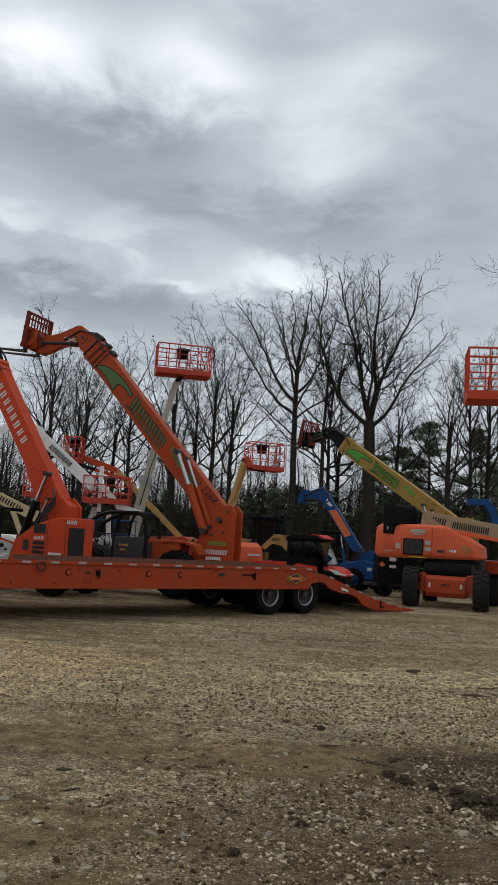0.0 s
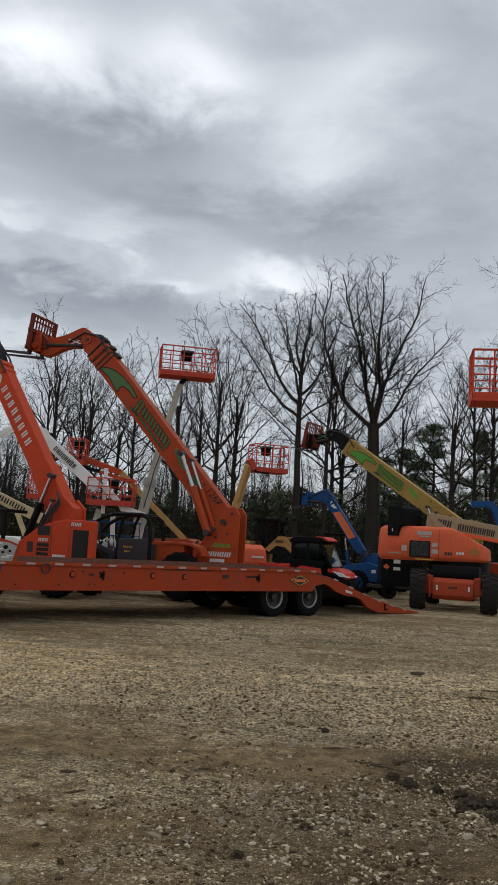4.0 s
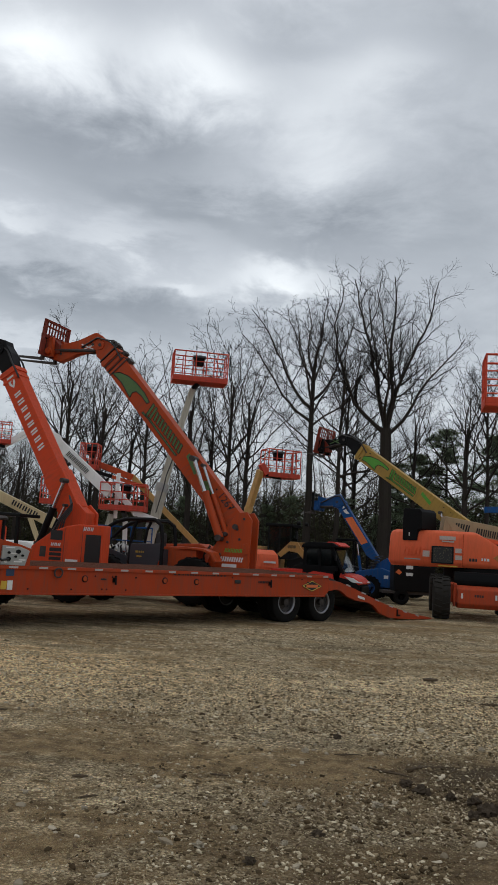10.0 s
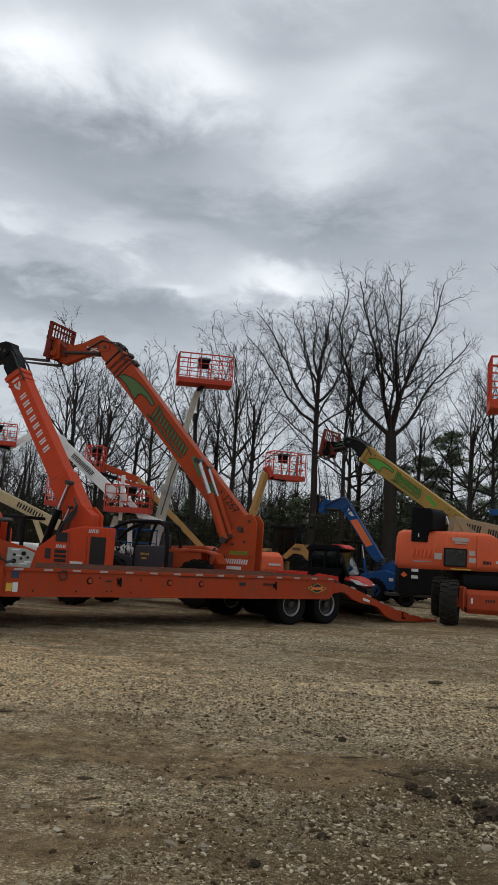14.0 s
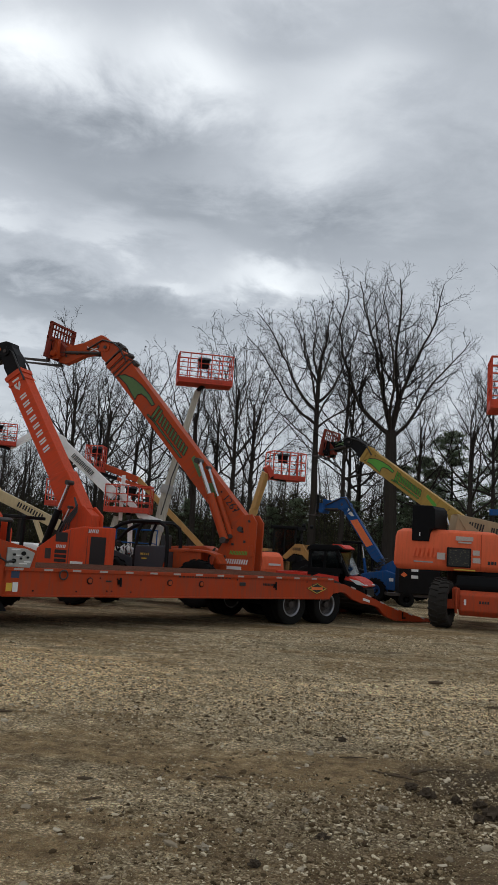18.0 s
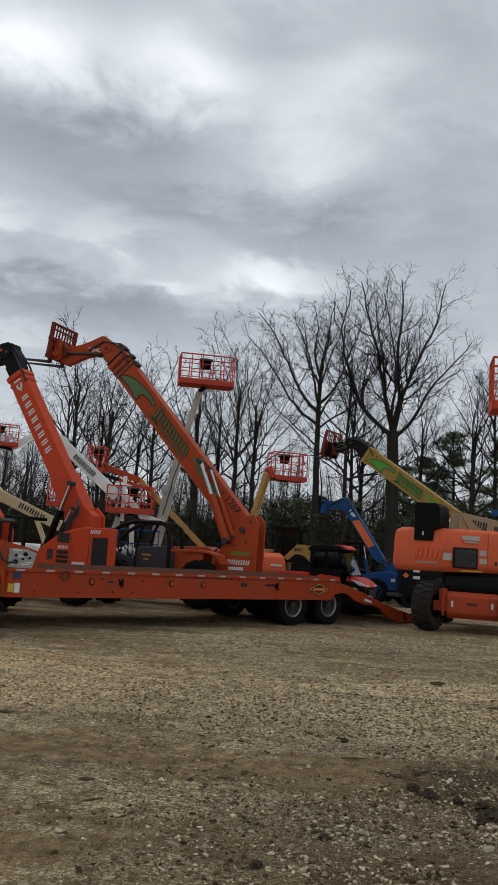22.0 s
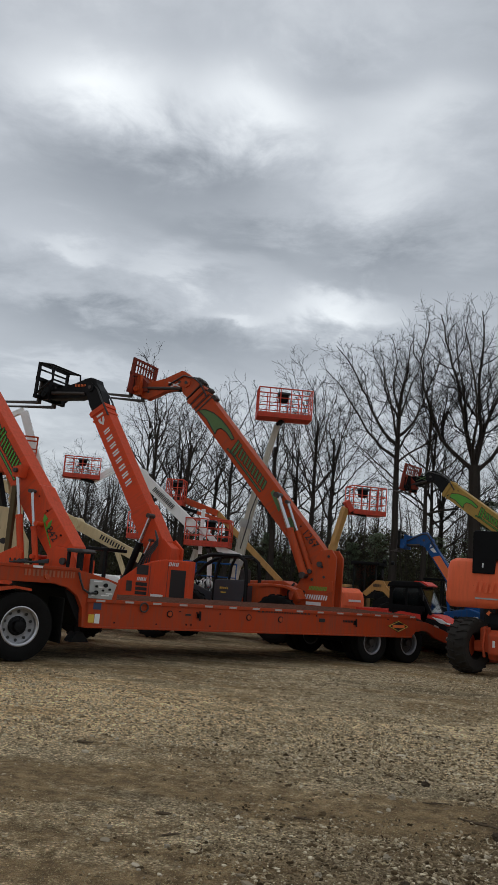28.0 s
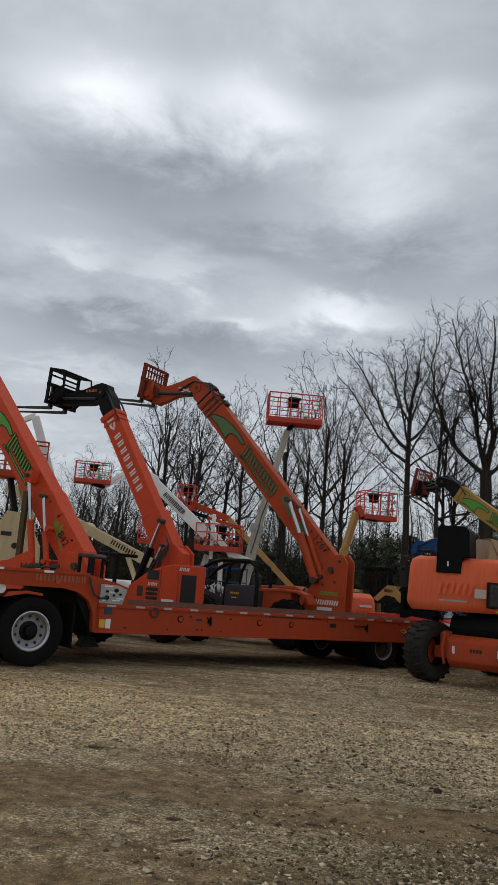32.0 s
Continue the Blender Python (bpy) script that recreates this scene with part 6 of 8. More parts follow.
    part("boom_end", MB().put([(0.36, -0.60, 2.70), (0.36, -0.30, 2.22), (0.36, 0.1, 2.22), (-0.1, -0.60, 2.70), (-0.1, -0.30, 2.22), (-0.1, 0.1, 2.22)],
                              [(0, 1, 2), (5, 4, 3), (0, 3, 4, 1), (1, 4, 5, 2), (2, 5, 3, 0)]), BOOM_TAN, hood)
    dirb = (b1 - b0).normalized()
    rot = math.degrees(math.asin(-dirb.z))
    fr = Matrix.Translation(b0 + Vector((0.256, 0.0, -0.02))) @ pose(0, 0, 0, 0, 0, 95.1) @ pose(0, 0, 0, 0, rot, 0)
    part_each("letter_bar", bars(MB(), 0.32, 0.72, -0.12, 0.24, [2, 2, 2], -0.004, 0.5, 0.1, fr), DECAL_BLACK, hood, "bold black letter bar")
    part_each("letter_bar", bars(MB(), 0.92, 1.95, -0.10, 0.19, [2, 1, 2, 2, 2, 2, 2, 2, 2], -0.004, 0.45, 0.0, fr), DECAL_BLACK, hood, "black letter bar on the boom")
    part("basket_mast", MB().beam(b1, b1 + Vector((0, 0.9, -0.1)), 0.2, 0.2), BLACK_STEEL, hood)
    part("turntable", MB().tube([(0, -0.1, 1.02), (0, -0.1, 1.36)], 0.85, 28), BLACK_STEEL, th, smooth=True)
    part("belly_cover", MB().prism([(-1.3, 0.86), (1.36, 0.86), (1.40, 1.0), (1.30, 1.22), (-1.3, 1.22)], cy - 0.62, cy + 0.66), DARK_PLASTIC, th, "black belly cover", bevel=0.06)
    # chassis with a bumper and axles
    part("chassis", MB().prism([(-1.65, 0.34), (1.45, 0.30), (1.56, 0.42), (1.56, 0.78), (1.40, 0.88), (-1.65, 0.88)], cy - 0.55, cy + 0.55), CHASSIS_ORANGE, th, bevel=0.03)
    part_each("bumper_wing", MB().prism([(1.30, 0.45), (1.50, 0.45), (1.50, 0.90), (1.30, 0.95)], cy - 0.72, cy - 0.55).prism([(1.30, 0.45), (1.50, 0.45), (1.50, 0.90), (1.30, 0.95)], cy + 0.55, cy + 0.72), CHASSIS_ORANGE, th, bevel=0.01)
    part_each("number_bar", MB().box((1.556, -0.22, 0.60), (1.566, -0.18, 0.66)).box((1.556, -0.16, 0.60), (1.566, -0.12, 0.66)).box((1.556, -0.10, 0.60), (1.566, -0.06, 0.66)).box((1.556, -0.04, 0.60), (1.566, 0.0, 0.66)), DECAL_BLACK, th, "black number bars")
    for yy in (cy - 0.45, cy + 0.40):
        part("label_plate", MB().box((1.556, yy, 0.55), (1.566, yy + 0.05, 0.68)), DECAL_WHITE, th)
    part("step_guard", MB().tube([(1.52, cy - 0.62, 0.35), (1.58, cy - 0.64, 0.6), (1.52, cy - 0.62, 0.92)], 0.03, 8), CHASSIS_ORANGE, th, smooth=True)
    part("rear_hood", MB().prism([(-1.9, 0.95), (-0.9, 0.95), (-0.9, 1.35), (-1.8, 1.35)], 0.15, 1.15), CHASSIS_ORANGE, th, bevel=0.05)
    wheels = []
    for x in (1.5, -1.5):
        part("axle", MB().box((x - 0.22, cy - 0.85, 0.44), (x - 0.02, cy + 0.85, 0.66)), CHASSIS_ORANGE, th, bevel=0.03)
        for s in (-1, 1):
            w = wheel(th, pose(x, cy + s * 0.94, 0.55, 0, 0, 0 if s < 0 else 180), 0.55, 0.42, 0.28, BLACK_STEEL, lugs=20, rubber=DUSTY_RUBBER, hub=CHASSIS_ORANGE, holes=0, disc=CHASSIS_ORANGE, loose_lugs=True)
            wheels.append((w, x, cy + s * 0.94, s))
    return th, hood, wheels


drive_lift, drive_hood, drive_wheels = big_lift()


# ---- other parked machines ----
def loader():
    th = thing("wheel_loader", pose(0.86, 27.92, 0, 0, 0, -18), "dark wheel loader with a tan loader arm", "loader")
    part("rear_body", MB().prism([(-2.2, 0.6), (-2.2, 1.35), (-1.6, 1.52), (-0.62, 1.60), (-0.5, 1.3), (-0.2, 1.2), (-0.2, 0.6)], -0.8, 0.8), CASE_TAN, th, bevel=0.05)
    cab = part("cab_shell", MB().box((-0.62, -0.62, 1.2), (0.40, 0.62, 1.42)), BLACK_STEEL, th, bevel=0.02)
    for x in (-0.6, -0.12, 0.34):
        for y in (-0.6, 0.55):
            part("cab_post", MB().box((x, y, 1.4), (x + 0.06, y + 0.06, 2.32)), BLACK_STEEL, cab)
    part("cab_roof", MB().box((-0.72, -0.68, 2.28), (0.50, 0.68, 2.38)), DARK_PLASTIC, cab, bevel=0.03)
    for a, b in (((-0.54, -0.585, 1.42), (-0.06, -0.575, 2.28)), ((-0.06, -0.585, 1.42), (0.34, -0.575, 2.28)), ((0.37, -0.53, 1.42), (0.38, 0.53, 2.28))):
        p = part("window_pane", MB().box(a, b), GLASS, cab)
        p.visible_shadow = False
    cab.matrix_basis = Matrix.Diagonal((0.80, 0.74, 1.0, 1.0))
    part("seat", MB().box((-0.4, -0.25, 1.4), (0.1, 0.25, 1.55)).box((-0.45, -0.25, 1.5), (-0.32, 0.25, 2.1)), SEAT, cab, bevel=0.04)
    for y in (-0.48, 0.42):
        part("loader_arm", MB().prism([(-0.12, 1.36), (0.32, 1.80), (0.56, 1.80), (0.70, 1.60), (1.30, 1.0), (1.85, 0.6), (1.75, 0.5), (1.15, 0.92), (0.58, 1.44), (0.28, 1.48), (0.02, 1.26)], y, y + 0.10), CASE_TAN, th, bevel=0.01)
    part("front_frame", MB().prism([(0.2, 0.55), (0.2, 1.15), (0.9, 1.4), (1.3, 1.0), (1.3, 0.55)], -0.35, 0.35), BLACK_STEEL, th, bevel=0.03)
    part_each("letter_bar", bars(MB(), 0.24, 0.52, 1.58, 0.10, [2, 2, 2, 2], -0.486, 0.4), DECAL_BLACK, th, "dark letter bar")
    part("bucket", MB().prism([(1.75, 0.15), (2.5, 0.12), (2.55, 0.18), (1.95, 0.3), (1.9, 0.8), (1.75, 0.85)], -1.1, 1.1), RUST_STEEL, th, bevel=0.01)
    for x in (-1.3, 1.0):
        part("axle", MB().tube([(x, -0.7, 0.58), (x, 0.7, 0.58)], 0.1, 10), BLACK_STEEL, th)
        for y, a in ((-0.85, 0), (0.85, 180)):
            wheel(th, pose(x, y, 0.58, 0, 0, a), 0.58, 0.38, 0.30, CASE_TAN, lugs=18, holes=0)
    part("mirror", MB().box((0.6, -0.9, 1.9), (0.64, -0.72, 2.15)).tube([(0.52, -0.6, 2.1), (0.62, -0.8, 2.1)], 0.015, 6), BLACK_STEEL, th)
    part_each("work_lamp", MB().tube([(0.55, -0.5, 2.42), (0.65, -0.5, 2.42)], 0.07, 10).tube([(0.55, 0.5, 2.42), (0.65, 0.5, 2.42)], 0.07, 10), BLACK_STEEL, th, smooth=True)
    return th


def utility_vehicle():
    """A side-by-side with a black cab, a short red bonnet and a cargo bed."""
    th = thing("utility_vehicle", pose(1.80, 22.65, 0, 0, 0, -20) @ Matrix.Scale(0.97, 4), "red utility vehicle with a black cab beside the trailer tail", "utility vehicle")
    part("body", MB().prism([(-1.25, 0.45), (-1.25, 0.90), (-0.35, 0.92), (-0.30, 0.70), (0.55, 0.66), (0.62, 0.90), (0.98, 0.84), (1.16, 0.72), (1.19, 0.45)], -0.64, 0.64), DARK_PLASTIC, th, "black lower body", bevel=0.04)
    part("cargo_bed", MB().box((-1.34, -0.70, 0.80), (-0.44, -0.64, 1.03)).box((-1.34, 0.64, 0.80), (-0.44, 0.70, 1.03)).box((-1.34, -0.64, 0.80), (-1.28, 0.64, 1.03)), UTV_RED, th, "red cargo bed", bevel=0.01)
    cab = new("cab")
    cab.parent = th
    tagged(cab, "black enclosed cab")
    for y in (-0.68, 0.60):
        part("cab_side", MB().prism([(-0.42, 0.98), (-0.42, 1.60), (-0.30, 1.74), (0.36, 1.76), (0.44, 1.68), (0.34, 1.66), (-0.26, 1.64), (-0.32, 1.55), (-0.32, 1.15), (0.48, 1.10), (0.50, 0.98)], y, y + 0.08), DARK_PLASTIC, cab, bevel=0.015)
        part("windscreen_post", MB().beam((0.38, y + 0.04, 1.70), (0.74, y + 0.04, 1.0), 0.08, 0.08), DARK_PLASTIC, cab)
        p = part("window_pane", MB().box((-0.32, y + 0.035, 1.12), (0.42, y + 0.045, 1.66)), GLASS, cab)
        p.visible_shadow = False
        part("door_post", MB().box((0.02, y - 0.004, 1.08), (0.09, y + 0.084, 1.72)), DARK_PLASTIC, cab, bevel=0.01)
        part("door_belt", MB().box((-0.36, y - 0.004, 1.06), (0.56, y + 0.084, 1.19)), DARK_PLASTIC, cab, bevel=0.015)
        part("door", MB().prism([(-0.22, 0.62), (-0.26, 0.96), (-0.10, 1.03), (0.46, 0.98), (0.52, 0.62)], y - 0.012, y), UTV_RED if y < 0 else DARK_PLASTIC, cab, "red lower door panel", bevel=0.0)
    part("cab_roof", MB().prism([(-0.48, 1.66), (-0.44, 1.76), (-0.30, 1.82), (0.40, 1.83), (0.56, 1.74), (0.50, 1.70)], -0.72, 0.72), DARK_PLASTIC, cab, bevel=0.02)
    part("roof_panel", MB().prism([(0.18, 1.82), (0.26, 1.86), (0.44, 1.855), (0.60, 1.76), (0.58, 1.73), (0.42, 1.80)], -0.54, 0.54), UTV_RED, cab, "red roof panel")
    p = part("windscreen", MB().put([(0.44, -0.58, 1.70), (0.44, 0.58, 1.70), (0.74, 0.58, 1.04), (0.74, -0.58, 1.04), (0.45, -0.58, 1.71), (0.45, 0.58, 1.71), (0.75, 0.58, 1.05), (0.75, -0.58, 1.05)],
                                    [(0, 1, 2, 3), (7, 6, 5, 4), (0, 4, 5, 1), (2, 6, 7, 3), (1, 5, 6, 2), (3, 7, 4, 0)]), GLASS, cab)
    p.visible_shadow = False
    part("rear_shield", MB().box((-0.44, -0.6, 1.0), (-0.40, 0.6, 1.68)), DARK_PLASTIC, cab)
    part("seat", MB().box((-0.35, -0.5, 0.7), (0.15, 0.5, 0.86)).box((-0.38, -0.5, 0.8), (-0.25, 0.5, 1.35)), SEAT, cab, bevel=0.04)
    part("bonnet", MB().prism([(0.60, 0.90), (0.64, 1.02), (0.92, 0.98), (1.12, 0.88), (1.22, 0.76), (1.16, 0.72), (1.0, 0.78)], -0.60, 0.60), UTV_RED, th, "red sloping bonnet", bevel=0.03)
    for y in (-0.62, 0.30):
        part("headlight", MB().prism([(0.76, 0.94), (1.02, 0.90), (1.23, 0.78), (0.98, 0.79)], y - 0.02, y + 0.30), DECAL_WHITE, th, "clear white headlight", bevel=0.01)
    part("grille", MB().box((1.16, -0.45, 0.46), (1.23, 0.45, 0.68)), BLACK_STEEL, th, bevel=0.02)
    for x in (-0.98, 1.0):
        part("axle", MB().tube([(x, -0.6, 0.31), (x, 0.6, 0.31)], 0.06, 8), BLACK_STEEL, th)
        for y, a in ((-0.58, 0), (0.58, 180)):
            wheel(th, pose(x, y, 0.31, 0, 0, a), 0.31, 0.24, 0.16, BLACK_STEEL, lugs=16, holes=0)
    part("mirror", MB().box((0.52, -0.86, 1.35), (0.56, -0.72, 1.50)), BLACK_STEEL, th, bevel=0.01)
    return th


def roller():
    """The rounded orange hood between the telehandler and the loader."""
    th = thing("orange_compactor", pose(0.0, 24.2, 0, 0, 0, -60), "small orange compact machine with a rounded hood", "compactor")
    prof = [(0.55, 0.5), (0.62, 1.0), (0.55, 1.36), (0.30, 1.48), (-0.6, 1.48), (-0.9, 1.3), (-0.9, 0.5)]
    part("hood", MB().prism(prof, -0.36, 0.36), LIFT_ORANGE, th, "rounded orange hood", bevel=0.10)
    part("grille", MB().box((0.10, -0.37, 0.72), (0.42, -0.362, 1.40)), DECAL_BLACK, th, bevel=0.0)
    part("grille_band", MB().prism([(-0.05, 0.7), (-0.05, 1.42), (0.10, 1.50), (0.22, 1.50), (0.14, 0.7)], -0.375, 0.375), BLACK_STEEL, th, bevel=0.02)
    part("label_plate", MB().box((0.635, -0.2, 1.1), (0.642, 0.2, 1.16)), DECAL_WHITE, th)
    for x in (-0.6, 0.4):
        for y, a in ((-0.42, 0), (0.42, 180)):
            wheel(th, pose(x, y, 0.34, 0, 0, a), 0.34, 0.22, 0.18, CHASSIS_ORANGE, lugs=14, holes=0)
    part("axle", MB().box((-0.8, -0.4, 0.28), (0.6, 0.4, 0.55)), BLACK_STEEL, th)
    return th


def dark_telehandler():
    """A low black machine behind the utility vehicle, with an open cab."""
    th = thing("skid_loader", pose(3.55, 31.0, 0, 0, 0, -10), "black skid loader with an open cage cab", "loader")
    part("body", MB().prism([(-1.1, 0.35), (-1.1, 1.05), (-0.6, 1.2), (0.9, 0.9), (1.0, 0.35)], -0.7, 0.7), BLACK_STEEL, th, bevel=0.04)
    for y in (-0.62, 0.56):
        for x in (-0.55, 0.0, 0.5):
            part("cage_post", MB().box((x, y, 1.0), (x + 0.06, y + 0.06, 2.0)), BLACK_STEEL, th)
    part("cage_roof", MB().box((-0.62, -0.68, 1.98), (0.62, 0.68, 2.06)), DARK_PLASTIC, th, bevel=0.02)
    part("seat", MB().box((-0.4, -0.25, 0.95), (0.05, 0.25, 1.1)).box((-0.45, -0.25, 1.0), (-0.33, 0.25, 1.6)), SEAT, th, bevel=0.04)
    for x in (-0.7, 0.6):
        for y, a in ((-0.75, 0), (0.75, 180)):
            wheel(th, pose(x, y, 0.40, 0, 0, a), 0.40, 0.28, 0.2, BLACK_STEEL, lugs=14, holes=0)
    part_each("lift_arm", MB().beam((-0.9, -0.7, 1.4), (1.2, -0.7, 0.5), 0.1, 0.16).beam((-0.9, 0.7, 1.4), (1.2, 0.7, 0.5), 0.1, 0.16), BLACK_STEEL, th)
    return th


def generator():
    th = thing("towable_generator", pose(4.74, 27.0, 0, 0, 0, 0), "black towable generator with white labels", "generator")
    part("cabinet", MB().box((-0.36, -0.42, 0.42), (0.95, 0.42, 1.36)), BLACK_STEEL, th, bevel=0.04)
    part("label_plate", MB().box((0.02, -0.432, 1.14), (0.24, -0.424, 1.26)), DECAL_WHITE, th)
    part("label_plate", MB().box((0.02, -0.432, 0.92), (0.24, -0.424, 1.02)), DECAL_WHITE, th)
    part("label_plate", MB().prism([(-0.32, 1.02), (-0.20, 0.94), (-0.10, 1.02), (-0.22, 1.12)], -0.432, -0.424), DECAL_ORANGE, th)
    part("frame", MB().box((-0.7, -0.36, 0.33), (0.8, 0.36, 0.42)), RUST_STEEL, th)
    part("axle", MB().tube([(-0.1, -0.36, 0.24), (-0.1, 0.36, 0.24)], 0.04, 8), BLACK_STEEL, th)
    for y, a in ((-0.46, 0), (0.46, 180)):
        wheel(th, pose(-0.1, y * 0.8, 0.24, 0, 0, a), 0.24, 0.16, 0.13, BLACK_STEEL, holes=0)
    part("drawbar", MB().beam((0.75, 0, 0.38), (1.6, 0, 0.38), 0.08, 0.08).tube([(1.5, 0, 0.38), (1.5, 0, 0.0)], 0.03, 8), RUST_STEEL, th)
    return th


loader()
utility_vehicle()
roller()
dark_telehandler()
generator()


def scissor_lift():
    th = thing("scissor_lift", pose(-4.75, 27.9, 0, 0, 0, 8) @ Matrix.Scale(0.86, 4), "blue scissor lift folded down", "scissor lift")
    part("base", MB().box((-1.2, -0.55, 0.22), (1.2, 0.55, 0.62)), BLUE, th, bevel=0.03)
    for i in range(3):
        z = 0.68 + i * 0.16
        part_each("scissor_arm", MB().beam((-1.1, -0.45, z), (1.1, -0.45, z + 0.14), 0.06, 0.10).beam((-1.1, 0.45, z + 0.14), (1.1, 0.45, z), 0.06, 0.10), BLUE, th)
    part("deck", MB().box((-1.25, -0.6, 1.18), (1.25, 0.6, 1.28)), BLUE, th, bevel=0.01)
    mb = MB()
    for x in (-1.22, -0.4, 0.4, 1.22):
        for y in (-0.57, 0.57):
            mb.tube([(x, y, 1.28), (x, y, 2.28)], 0.022, 6)
    part_each("post", mb, BLUE, th, smooth=True)
    for z in (1.75, 2.28):
        part("rail", MB().tube([(-1.22, -0.57, z), (1.22, -0.57, z)], 0.024, 6).tube([(-1.22, 0.57, z), (1.22, 0.57, z)], 0.024, 6).tube([(-1.22, -0.57, z), (-1.22, 0.57, z)], 0.024, 6).tube([(1.22, -0.57, z), (1.22, 0.57, z)], 0.024, 6), BLUE, th, smooth=True)
    for x in (-0.9, 0.9):
        for y, a in ((-0.5, 0), (0.5, 180)):
            wheel(th, pose(x, y, 0.22, 0, 0, a), 0.22, 0.14, 0.12, BLUE, holes=0)
    part("wrapped_bundle", MB().tube([(-0.2, -0.3, 1.32), (0.1, -0.35, 1.5), (0.5, -0.3, 1.36)], [0.1, 0.16, 0.1], 10), CLOTH_WHITE, th, smooth=True)
    return th


scissor_lift()


# ---- trees ----
def grow(seed, height, girth, fork=0.42, limbs=(), lean=0.0, twiggy=1.0, taper=0.66):
    """A bare deciduous tree. limbs: (height on the trunk 0..1, tilt, yaw, length, thickness, curl), angles in degrees.
    Returns the mesh writers of its trunk with limbs, and of its fine crown."""
    rnd = random.Random(seed)
    wood, twigs = MB(), MB()
    FINE = (0.03, 0.014, 0.0085, 0.0065, 0.005)      # thinnest radius by level

    def turned(d, ang, roll):
        side = d.orthogonal().normalized()
        side.rotate(Matrix.Rotation(roll, 3, d))
        return (d * math.cos(ang) + side * math.sin(ang)).normalized()

    def branch(p, d, length, r, level, curl=0.0):
        n = (7, 12, 7, 4, 2)[level]
        pts, rad, dirs = [p.copy()], [r], [d.copy()]
        wob = (0.05, 0.24, 0.32, 0.36, 0.34)[level]
        rise = (0.0, 0.015, 0.075, 0.09, 0.06)[level]
        bend = Vector((rnd.uniform(-1, 1), rnd.uniform(-1, 1), rnd.uniform(-0.5, 0.5))) * (0.0, 0.02, 0.05, 0.09, 0.1)[level]
        r_end = r * (taper, 0.17, 0.25, 0.4, 0.6)[level]
        flat = Vector((d.x, d.y, 0))
        flat = flat.normalized() if flat.length > 1e-4 else Vector((1, 0, 0))
        course, stray = d.copy(), Vector((0, 0, 0))
        for i in range(n):
            if curl:
                course = (course + (flat * -course.z + Vector((0, 0, flat.dot(course)))) * radians(curl) / n).normalized()
            course = (course + bend + Vector((0, 0, rise))).normalized()
            stray = stray * (0.3, 0.62, 0.75, 0.8, 0.8)[level] + Vector((rnd.uniform(-wob, wob), rnd.uniform(-wob, wob), rnd.uniform(-wob, wob) * 0.7))
            d = (course + stray).normalized()
            p = p + d * (length / n)
            pts.append(p.copy())
            dirs.append(d.copy())
            rad.append(max(FINE[level], r + (r_end - r) * ((i + 1) / n) ** 0.8))
        if level == 0:
            rad[0] *= 1.35
            rad[1] *= 1.06
        (wood if level < 2 else twigs).tube(pts, rad, (9, 7, 4, 3, 3)[level], cap=False)
        if level == 4:
            if rnd.random() < 0.018:
                for q in range(3):
                    c = p + Vector((rnd.uniform(-0.08, 0.08), rnd.uniform(-0.08, 0.08), rnd.uniform(-0.12, 0.02)))
                    twigs.put([c + Vector((-0.035, 0, 0.015)), c + Vector((0.03, 0.02, 0.02)), c + Vector((0.0, 0.01, -0.05))], [(0, 1, 2)])
            return
        if level == 0:
            for f, tilt, yaw, ln, thick, cl in limbs:
                j = min(n - 1, int(f * n))
                t, w = radians(tilt), radians(yaw)
                branch(pts[j].lerp(pts[j + 1], f * n - j), Vector((math.sin(t) * math.cos(w), math.sin(t) * math.sin(w), math.cos(t))), ln, thick / 2, 1, cl)
            return
        k = max(2, int((0, 2.0 + 1.25 * length, 1.6 + 2.0 * length, 2.8)[level] * twiggy + rnd.random()))
        lo = (0, 0.20, 0.14, 0.2)[level]
        roll = rnd.uniform(0, 6.28)
        for i in range(k):
            f = lo + (0.995 - lo) * (i + rnd.uniform(0.1, 0.9)) / k
            j = min(n - 1, int(f * n))
            q = pts[j].lerp(pts[j + 1], f * n - j)
            roll += 2.4 + rnd.uniform(-0.6, 0.6)
            ang = (0, rnd.uniform(0.55, 1.10), rnd.uniform(0.5, 1.05), rnd.uniform(0.5, 1.1))[level]
            ln = (0, (length * rnd.uniform(0.16, 0.38) + 0.45) * (1.22 - 0.75 * f), (length * rnd.uniform(0.24, 0.44) + 0.10) * (1.2 - 0.5 * f), (length * rnd.uniform(0.4, 0.7) + 0.06))[level]
            rr = rad[j] * (0, rnd.uniform(0.40, 0.62), 0.55, 0.75)[level]
            branch(q, turned(dirs[j], ang, roll), ln, max(rr, FINE[level + 1]), level + 1)

    branch(Vector((0, 0, -0.3)), Vector((lean, 0, 1)).normalized(), height * fork + 0.3, girth / 2, 0)
    return wood, twigs


def fan(seed, count, reach, thick, lo=0.5):
    """Limbs for a woodland tree, all the way up the trunk: wide below, steep and shorter towards the top."""
    rnd = random.Random(seed)
    out, yaw = [], rnd.uniform(0, 360)
    for i in range(count):
        yaw += 137 + rnd.uniform(-25, 25)
        u = (i + rnd.uniform(0.1, 0.9)) / count
        out.append((lo + (0.99 - lo) * u, 60 - 38 * u + rnd.uniform(-14, 14), yaw, reach * (1.0 - 0.30 * u) * rnd.uniform(0.65, 1.10), thick * (1.0 - 0.4 * u) * rnd.uniform(0.8, 1.1), (30 - 28 * u) * rnd.uniform(0.5, 1.2)))
    return out


